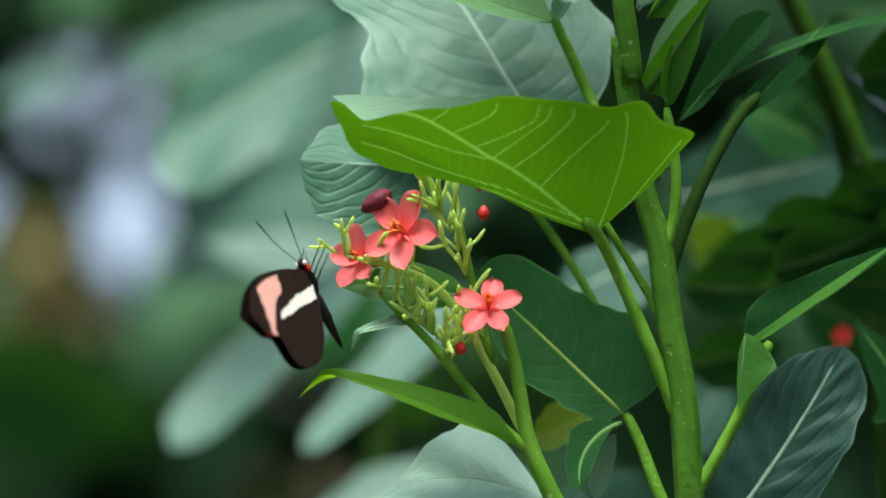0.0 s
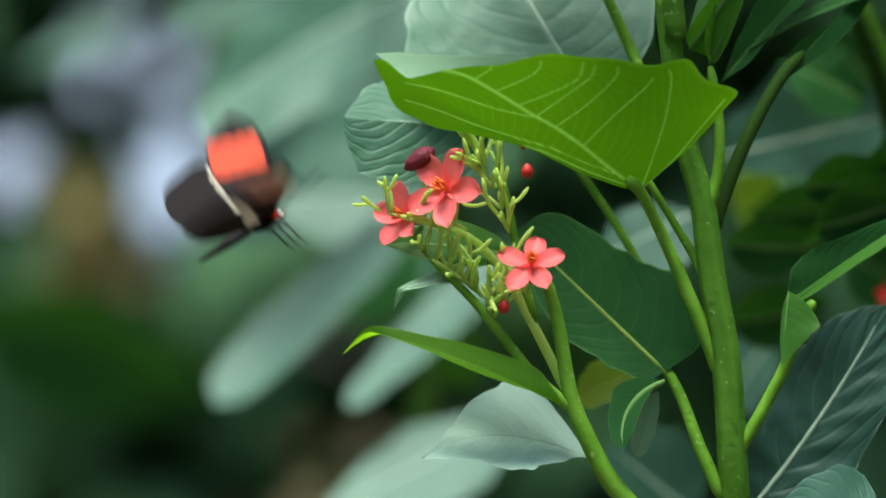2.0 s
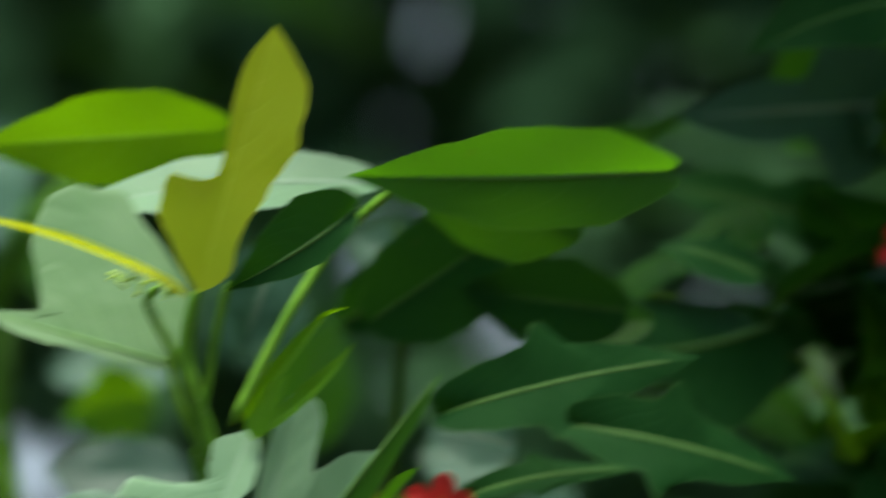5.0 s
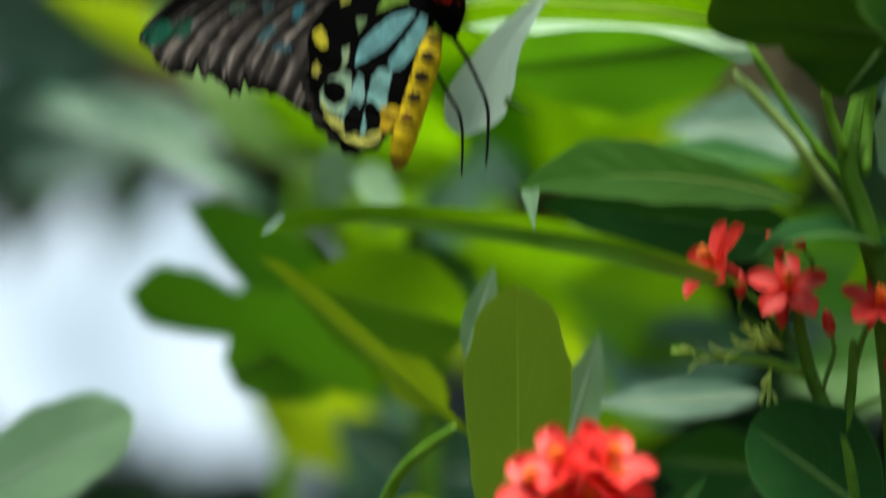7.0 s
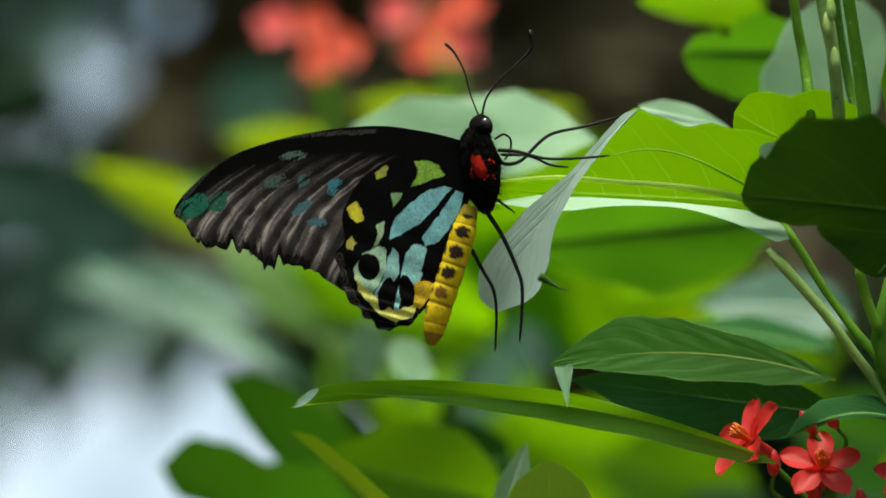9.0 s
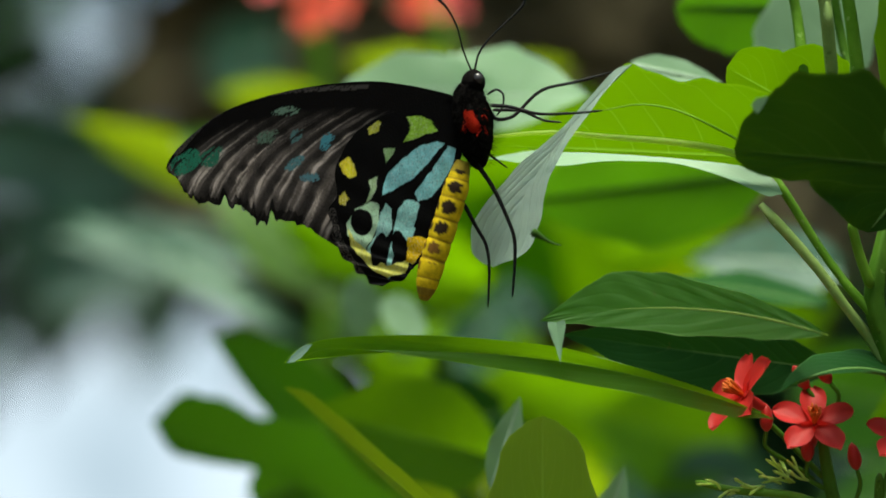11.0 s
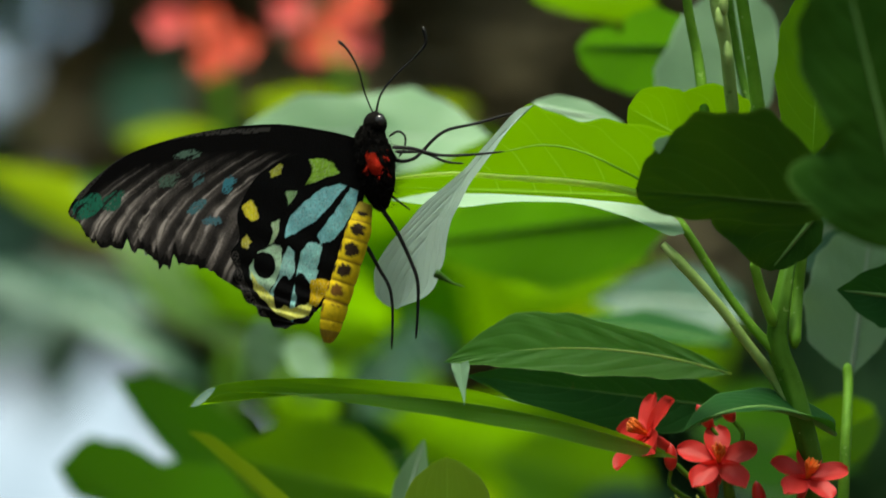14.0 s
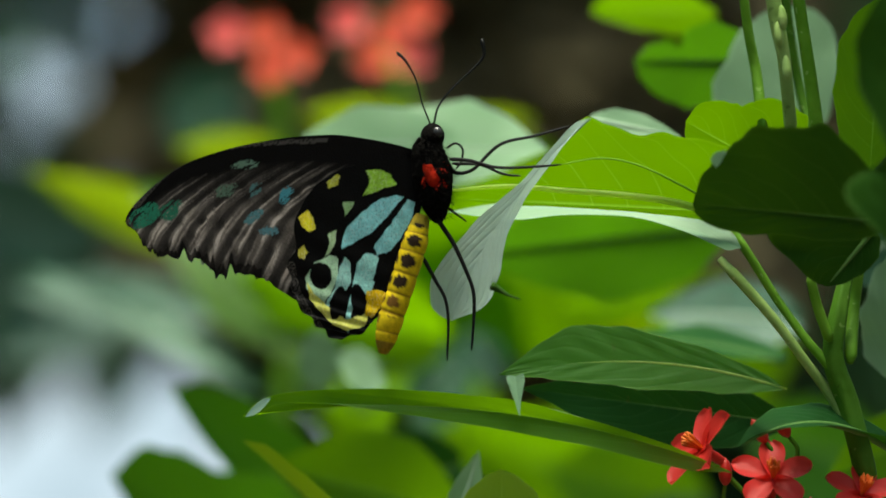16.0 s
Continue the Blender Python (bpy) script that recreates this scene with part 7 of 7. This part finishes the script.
    tube("red_patch", [on(5.4, -3.4, 3.2), on(4.6, -0.5, 3.8), on(3.6, 2.2, 3.4), on(3.2, 6.2, 2.6)], [0.0004, 0.0017, 0.0015, 0.0004], RED_FUR, ob, "red hairy patch", n=14, sides=12, rough=0.16)
    rng = random.Random(8)
    hairs, reds = [], []
    for k in range(900):
        y0 = rng.uniform(-9.5, 9.5)
        w = rng.uniform(-0.4, 3.5)
        r = 4.2 * math.sqrt(max(0.05, 1 - (y0 / 11) ** 2))
        p = on(4.8 - 0.12 * y0 + r * math.cos(w), y0, r * math.sin(w))
        d = (RX * math.cos(w) + NZ * math.sin(w) + UY * rng.uniform(-0.9, 0.3) + RX * rng.gauss(0, 0.3)).normalized()
        l = rng.uniform(0.0010, 0.0030)
        sd = d.cross(UY).normalized() * 0.00017
        hair = ([p - sd, p + sd, p + d * l], [(0, 1, 2)])
        (reds if -3.0 < y0 < 3.6 and 0.9 < w < 2.1 and rng.random() < 0.3 else hairs).append(hair)
    joined("fur", hairs, FUR, ob)
    joined("red_fur", reds, RED_FUR, ob)
    v, f = ball_mesh(on(4.6, 9.6, 0.5), UY, 0.0062, 0.0056, 12, 14)
    head = part("head", v, f, FUR, ob)
    v, f = ball_mesh(on(5.6, 10.3, 2.2), NZ, 0.0024, 0.0028, 9, 12)
    part("eye", v, f, EYE, head)
    tube("antenna", [on(4.4, 11.6), on(2.3, 16.9), on(0.8, 22.5), on(-1.6, 26.9), on(-3.7, 28.9)], [0.0002, 0.00018, 0.0004], BLACK, ob, n=24, sides=6)
    tube("antenna", [on(4.8, 11.8, 1), on(6.0, 16.5, 1), on(9.5, 20.9, 1), on(14.0, 25.1, 1), on(16.4, 28.2, 1), on(15.9, 32.0, 1)], [0.00026, 0.00022, 0.0005], BLACK, ob, n=26, sides=6)
    tube("proboscis", [on(7.8, 6.8, 1), on(9.9, 7.9, 1), on(11.5, 6.6, 1), on(11.2, 3.7, 1), on(9.9, 1.9, 1)], [0.0003, 0.00026, 0.0002], BLACK, ob, n=18, sides=6)
    legs = (([on(7.8, 3.8, 1), on(9.9, 1.1, 1), on(14.0, 1.9, 1), on(20.1, 7.6, 1), on(28.0, 9.6, 1), on(36.4, 11.9, 1)], 0.00044),
            ([on(8.4, 4.2, 2), on(13.0, 3.9, 2), on(19.5, 2.3, 2), on(27.3, 2.4, 2), on(34.3, 3.0, 2)], 0.0004),
            ([on(9.1, 3.3, -1), on(15.6, 3.0, -1), on(20.8, 0.9, -1), on(25.0, 0.4, -1)], 0.00036),
            ([on(7.1, -6.2, 1), on(9.9, -8.3, 1), on(12.5, -10.2, 1)], 0.0003),
            ([on(5.4, -9.2, 2), on(9.4, -15.3, 2), on(12.4, -21.8, 2), on(14.0, -26.7, 2), on(14.0, -33.2, 2), on(13.5, -39.8, 2)], 0.00048),
            ([on(2.3, -18.3, 1), on(5.2, -23.7, 1), on(7.5, -28.0, 1), on(8.2, -33.5, 1), on(7.9, -42.2, 1)], 0.00042))
    for pts, r in legs:
        tube("leg", pts, [r * 1.3, r, r * 0.9, r * 0.6], BLACK, ob, n=24, sides=7)
    return ob


large_butterfly()


# the small butterfly: its own space, x to the head, z up from its back
def small_fore(x, y, t, v, half=5.6):
    n1 = smooth_noise(x, y, 0.6, 3)
    col = np.tile(np.array([0.006, 0.004, 0.003]), (len(x), 1))
    patch = (np.abs(y - 20.5 + 0.32 * x + 0.9 * n1) < half) & (v > 0.10) & (v < 0.96)
    col[patch] = (0.56, 0.075, 0.035)
    return col


def small_hind(x, y, t, v, half=0.0):
    n1 = smooth_noise(x, y, 0.6, 6)
    col = np.tile(np.array([0.006, 0.004, 0.003]), (len(x), 1))
    col[inside(x + 0.25 * n1, y, [(0.0, 1.0), (-1.9, 9.0), (-5.6, 18.0), (-7.2, 19.0), (-7.0, 17.5), (-4.9, 9.0), (-3.2, 1.0)])] = (0.90, 0.87, 0.68)
    return col


def small_butterfly():
    ob = tagged(new("postman_butterfly"), "small black butterfly with red and white wing bands", "butterfly")
    mm = 0.001
    v, f = ball_mesh((1.0 * mm, 0, 0), (1, 0, 0), 0.0075, 0.0034, 12, 12)
    part("thorax", v, f, FUR, ob)
    v, f = tube_mesh([(-2 * mm, 0, 0), (-8 * mm, 0, -0.6 * mm), (-16 * mm, 0, -1.6 * mm)], [0.0011, 0.0013, 0.0004], 20, 10)
    part("abdomen", v, f, BLACK, ob)
    v, f = ball_mesh((5.4 * mm, 0, 0), (1, 0, 0), 0.0028, 0.0026, 9, 10)
    head = part("head", v, f, BLACK, ob)
    for sg in (1, -1):
        v, f = tube_mesh([(6.2 * mm, sg * 0.6 * mm, 0.3 * mm), (12 * mm, sg * 2.5 * mm, 3 * mm), (19 * mm, sg * 4 * mm, 5 * mm)], [0.00010, 0.00009, 0.00022], 12, 5)
        part("antenna", v, f, BLACK, ob)
        v, f = ball_mesh((4.2 * mm, sg * 1.2 * mm, 0.4 * mm), (1, 0.2, 0), 0.0022, 0.0012, 7, 8)
        part("red_spot", v, f, RED_FUR, ob)
        v, f = ball_mesh((5.6 * mm, sg * 1.0 * mm, 0.5 * mm), (1, 0, 0), 0.0013, 0.0011, 7, 8)
        part("white_spot", v, f, WHITE, head)
        for k in range(3):
            x = (3.4 - 1.7 * k) * mm
            v, f = tube_mesh([(x, sg * 0.8 * mm, -1 * mm), (x + 2.5 * mm, sg * 2.4 * mm, -3.0 * mm), (x + 3.6 * mm, sg * 2.2 * mm, -6.5 * mm), (x + 5.0 * mm, sg * 2.8 * mm, -8.5 * mm)], [0.00022, 0.00017, 0.00010], 12, 5)
            part("leg", v, f, BLACK, ob)
    wings = []
    shapes = (("forewing", [(4.0, 0), (8.0, 8), (11, 18), (10.5, 26), (7.5, 31.5)], [(0, 0), (-2.2, 8), (-3.6, 18), (-0.8, 27), (6.8, 32)], small_fore, 0.25),
              ("hindwing", [(1.0, 0), (0.5, 9), (-2.5, 18.0), (-9.0, 22.4)], [(-4.0, 0), (-13, 2.8), (-18.4, 8.6), (-17.8, 17.5), (-9.5, 22.6)], small_hind, -0.15))
    for name, lead, trail, paint, z in shapes:
        for sg in (1, -1):
            p, faces, t, v = wing_grid(lead, trail, 90, 50, 0.0, 0.01)
            c = paint(p[:, 0], p[:, 1], t, v)
            h = z + 0.5 * np.sin(np.pi * np.clip(p[:, 1] / 32, 0, 1)) + 0.02 * np.sin(t * 70)
            under = paint(p[:, 0], p[:, 1], t, v, 1.5)
            red, white = (under[:, 0] > 0.5) & (under[:, 1] < 0.3), (under[:, 0] > 0.5) & (under[:, 1] > 0.3)
            under[(c[:, 0] > 0.5) & (c[:, 1] < 0.3)] = (0.95, 0.50, 0.40)
            under[white] = (0.96, 0.93, 0.80)
            under[under[:, 0] < 0.1] += np.array([0.018, 0.010, 0.007])
            me_verts = [(a * mm, sg * b * mm, (k + e) * mm) for e in (0.04, -0.04) for a, b, k in zip(p[:, 0], p[:, 1], h)]
            faces = faces + [tuple(i + len(p) for i in q[::-1]) for q in faces]
            c = np.vstack([c, under])
            w = part(name, me_verts, faces, WING, ob, "black forewing with a red patch" if name == "forewing" else "black hindwing with a white band", colours=np.hstack([c, np.ones((len(c), 1))]))
            wings.append((w, sg, name))
    return ob, wings


postman, postman_wings = small_butterfly()


def facing(at, head, up):
    """A pose whose x goes to the head and whose z is up from the back."""
    x = Vector(head).normalized()
    z = Vector(up)
    z = (z - x * z.dot(x)).normalized()
    y = z.cross(x)
    m = Matrix((x, y, z)).transposed().to_4x4()
    m.translation = at
    return m


def motions():
    # seconds, place, head, back, flap (degrees up), sweep of the forewings
    flight = [
        (0, (-0.0300, 0.963, 1.2916), (-0.39, -0.1, 0.92), (-0.47, -0.86, 0), 89, 8),
        (1.02, (-0.0300, 0.963, 1.2916), (-0.39, -0.1, 0.92), (-0.47, -0.86, 0), 89, 8),
        (1.1, (-0.0272, 0.9629, 1.2893), (-0.154, -0.101, 0.999), (-0.998, -0.205, -0.105), 8, 12),
        (1.2, (-0.0316, 0.9628, 1.2971), (-0.104, -0.101, 0.999), (-0.999, -0.207, 0.045), 84, -9),
        (1.3, (-0.0283, 0.9628, 1.2945), (-0.105, -0.102, 0.999), (-0.998, -0.209, 0.044), 82, -9),
        (1.4, (-0.0307, 0.9627, 1.2973), (-0.055, -0.101, 1), (-0.999, -0.16, 0.094), 8, -1),
        (1.5, (-0.0316, 0.9627, 1.2968), (-0.005, -0.1, 1), (-0.999, -0.211, 0.194), 84, -11),
        (1.6, (-0.0301, 0.9627, 1.2974), (-0.054, -0.1, 1), (-0.998, -0.311, 0.195), 7, 5),
        (1.7, (-0.0316, 0.9627, 1.2997), (0.097, -0.096, 1.001), (-0.999, -0.211, 0.247), 84, -8),
        (1.767, (-0.0432, 0.9626, 1.3021), (0.701, -0.189, 0.503), (-0.696, -0.504, 0.601), 84, 0),
        (1.8, (-0.0489, 0.9626, 1.3057), (0.701, -0.189, 0.503), (-0.696, -0.504, 0.601), 55, 0),
        (1.833, (-0.0521, 0.9626, 1.3046), (0.701, -0.189, 0.503), (-0.696, -0.504, 0.601), 21, 0),
        (1.867, (-0.0555, 0.9625, 1.3083), (0.799, 0.013, 0.501), (-0.498, -0.299, 0.802), -19, 0),
        (1.9, (-0.0588, 0.9625, 1.3071), (0.799, 0.013, 0.501), (-0.498, -0.299, 0.802), 15, 0),
        (1.933, (-0.0558, 0.9625, 1.3037), (0.799, 0.013, 0.501), (-0.498, -0.299, 0.802), 49, 0),
        (1.967, (-0.0540, 0.9625, 1.2998), (0.799, 0.063, 0.44), (-0.45, -0.299, 0.82), 44, 0),
        (2, (-0.0520, 0.9626, 1.2958), (0.799, 0.113, 0.40), (-0.42, -0.299, 0.82), 36, 0),
        (2.033, (-0.0497, 0.9626, 1.2935), (0.66, 0.42, 0.42), (-0.30, -0.45, 0.80), -10, 0),
        (2.067, (-0.0476, 0.9626, 1.2911), (0.495, 0.61, 0.493), (-0.293, -0.695, 0.708), -19, 0),
        (2.1, (-0.0466, 0.9625, 1.2882), (0.495, 0.61, 0.493), (-0.293, -0.695, 0.708), 15, 0),
        (2.133, (-0.0559, 0.9626, 1.2952), (0.495, 0.61, 0.493), (-0.293, -0.695, 0.708), 49, 0),
        (2.167, (-0.0655, 0.9626, 1.3024), (0.696, 0.607, 0.192), (-0.196, -0.291, 0.904), 74, 0),
        (2.2, (-0.0747, 0.9627, 1.3094), (0.696, 0.607, 0.192), (-0.196, -0.291, 0.904), 4, 0),
        (2.233, (-0.0805, 0.9628, 1.3085), (0.696, 0.607, 0.192), (-0.196, -0.291, 0.904), 6, 0),
        (2.267, (-0.0865, 0.9629, 1.3158), (0.7, -0.097, -0.1), (0.105, -0.488, 0.906), -4, 0),
        (2.3, (-0.0923, 0.963, 1.3229), (0.7, -0.097, -0.1), (0.105, -0.488, 0.906), 3, 0),
        (2.333, (-0.0928, 0.963, 1.3237), (0.7, -0.097, -0.1), (0.105, -0.488, 0.906), 64, 0),
        (2.367, (-0.0933, 0.9631, 1.3246), (0.7, -0.101, -0.3), (0.204, -0.588, 0.907), 84, 0),
        (2.4, (-0.0939, 0.9631, 1.3254), (0.7, -0.101, -0.3), (0.204, -0.588, 0.907), 6, 0),
        (2.433, (-0.0877, 0.9631, 1.3230), (0.7, -0.101, -0.3), (0.204, -0.588, 0.907), 26, 0),
        (2.467, (-0.0846, 0.950, 1.3224), (0.8, -0.4, -0.25), (0.05, -0.25, 0.95), 60, 18),
        (2.5, (-0.0786, 0.950, 1.3184), (0.8, -0.4, -0.25), (0.05, -0.25, 0.95), 70, 20),
        (2.533, (-0.0746, 0.952, 1.3174), (0.8, -0.3, -0.25), (0.0, -0.4, 0.9), 76, 12),
        (2.567, (-0.0703, 0.9632, 1.3142), (0.7, -0.101, -0.201), (-0.097, -0.591, 0.807), 84, 0),
        (2.6, (-0.0649, 0.9632, 1.3123), (0.7, -0.101, -0.201), (-0.097, -0.591, 0.807), 6, 0),
        (2.633, (-0.0622, 0.9631, 1.3072), (0.7, -0.101, -0.201), (-0.097, -0.591, 0.807), 26, 0),
        (2.667, (-0.0594, 0.9631, 1.3019), (0.7, -0.101, -0.201), (-0.197, -0.592, 0.807), 28, 0),
        (2.7, (-0.0597, 0.963, 1.3048), (0.7, -0.101, -0.201), (-0.197, -0.592, 0.807), 62, 0),
        (2.733, (-0.0545, 0.963, 1.3019), (0.7, -0.101, -0.201), (-0.197, -0.592, 0.807), 96, 0),
        (2.767, (-0.0491, 0.963, 1.2990), (0.6, 0.603, 0.294), (-0.298, -0.593, 0.806), 59, 0),
        (2.8, (-0.0439, 0.963, 1.2961), (0.6, 0.603, 0.294), (-0.298, -0.593, 0.806), 25, 0),
        (2.833, (-0.0421, 0.9629, 1.2942), (0.6, 0.603, 0.294), (-0.298, -0.593, 0.806), -9, 0),
        (2.867, (-0.0402, 0.9629, 1.2922), (0.5, 0.703, 0.394), (-0.298, -0.394, 0.903), -9, 0),
        (2.9, (-0.0384, 0.9629, 1.2903), (0.5, 0.703, 0.394), (-0.298, -0.394, 0.903), 25, 0),
        (2.933, (-0.0348, 0.9629, 1.2882), (0.5, 0.703, 0.394), (-0.298, -0.394, 0.903), 59, 0),
        (2.967, (-0.0312, 0.9629, 1.2861), (0.351, 0.852, 0.396), (-0.248, -0.346, 0.902), 46, 0),
        (3, (-0.0276, 0.9629, 1.2840), (0.351, 0.852, 0.396), (-0.248, -0.346, 0.902), 12, 0),
        (3.033, (-0.0207, 0.9629, 1.2811), (0.351, 0.852, 0.396), (-0.248, -0.346, 0.902), -22, 0),
        (3.067, (-0.0136, 0.9629, 1.2780), (0.302, 0.401, 0.799), (-0.299, -0.799, 0.402), -34, 0),
        (3.1, (-0.0066, 0.963, 1.2751), (0.302, 0.401, 0.799), (-0.299, -0.799, 0.402), 0, 0),
        (3.133, (-0.0049, 0.963, 1.2755), (0.302, 0.401, 0.799), (-0.299, -0.799, 0.402), 34, 0),
        (3.167, (-0.0031, 0.963, 1.2760), (0.102, 0.399, 0.8), (-0.099, -0.8, 0.4), 39, 0),
        (3.2, (-0.0013, 0.963, 1.2765), (0.102, 0.399, 0.8), (-0.099, -0.8, 0.4), 5, 0),
        (3.233, (-0.0014, 0.963, 1.2786), (0.102, 0.399, 0.8), (-0.099, -0.8, 0.4), -29, 0),
        (3.267, (-0.0016, 0.963, 1.2807), (0.002, 0.497, 0.802), (0.001, -0.802, 0.597), -19, -1),
        (3.3, (-0.0017, 0.9631, 1.2828), (0.002, 0.497, 0.802), (0.001, -0.802, 0.597), 15, -1),
        (3.333, (-0.0014, 0.9631, 1.2845), (0.002, 0.497, 0.802), (0.001, -0.802, 0.597), 49, -1),
        (3.367, (-0.0012, 0.9631, 1.2863), (0.003, 0.494, 0.804), (0, -0.804, 0.594), 84, 0),
        (3.4, (-0.0010, 0.9631, 1.2880), (0.003, 0.494, 0.804), (0, -0.804, 0.594), 55, 0),
        (3.433, (0.0019, 0.9632, 1.2859), (0.003, 0.494, 0.804), (0, -0.804, 0.594), 21, 0),
        (3.467, (0.0049, 0.9632, 1.2836), (0.004, 0.49, 0.856), (-0.002, -0.856, 0.49), -29, -2),
        (3.5, (0.0078, 0.9633, 1.2815), (0.004, 0.49, 0.856), (-0.002, -0.856, 0.49), 5, -2),
        (3.533, (0.0071, 0.9633, 1.2820), (0.004, 0.49, 0.856), (-0.002, -0.856, 0.49), 39, -2),
        (3.567, (0.0065, 0.9634, 1.2825), (0.004, 0.383, 0.907), (-0.004, -0.907, 0.383), 74, 0),
        (3.6, (0.0058, 0.9634, 1.2830), (0.004, 0.383, 0.907), (-0.004, -0.907, 0.383), 4, 0),
        (3.633, (0.0061, 0.9636, 1.2809), (0.004, 0.383, 0.907), (-0.004, -0.907, 0.383), 6, 0),
        (3.667, (0.0063, 0.9637, 1.2788), (0.005, 0.376, 0.91), (-0.007, -0.91, 0.376), -34, 0),
        (3.7, (0.0066, 0.9639, 1.2767), (0.005, 0.376, 0.91), (-0.007, -0.91, 0.376), 0, 0),
        (3.733, (0.0073, 0.964, 1.2766), (0.005, 0.376, 0.91), (-0.007, -0.91, 0.376), 34, 0),
        (3.8, (0.0086, 0.9643, 1.2764), (0.005, 0.369, 0.913), (-0.011, -0.913, 0.369), 4, 0),
        (3.9, (0.0122, 0.965, 1.2707), (0.006, 0.361, 0.916), (-0.015, -0.916, 0.361), 6, 0),
        (16, (0.0122, 0.965, 1.2707), (0.006, 0.361, 0.916), (-0.015, -0.916, 0.361), 7, 0),
    ]
    walk(postman, [(t, facing(p, h, u)) for t, p, h, u, flap, sweep in flight])
    for wing, side, name in postman_wings:
        rows = []
        for t, p, h, u, flap, sweep in flight:
            turn = sweep if name == "forewing" else (sweep - 22 if flap > 75 else 0.6 * sweep - 9)
            rows.append((t, Matrix.Translation((0, side * 0.0010, 0.0006)) @ Matrix.Rotation(radians(side * flap), 4, "X") @ Matrix.Rotation(radians(side * turn), 4, "Z")))
        walk(wing, rows)


motions()
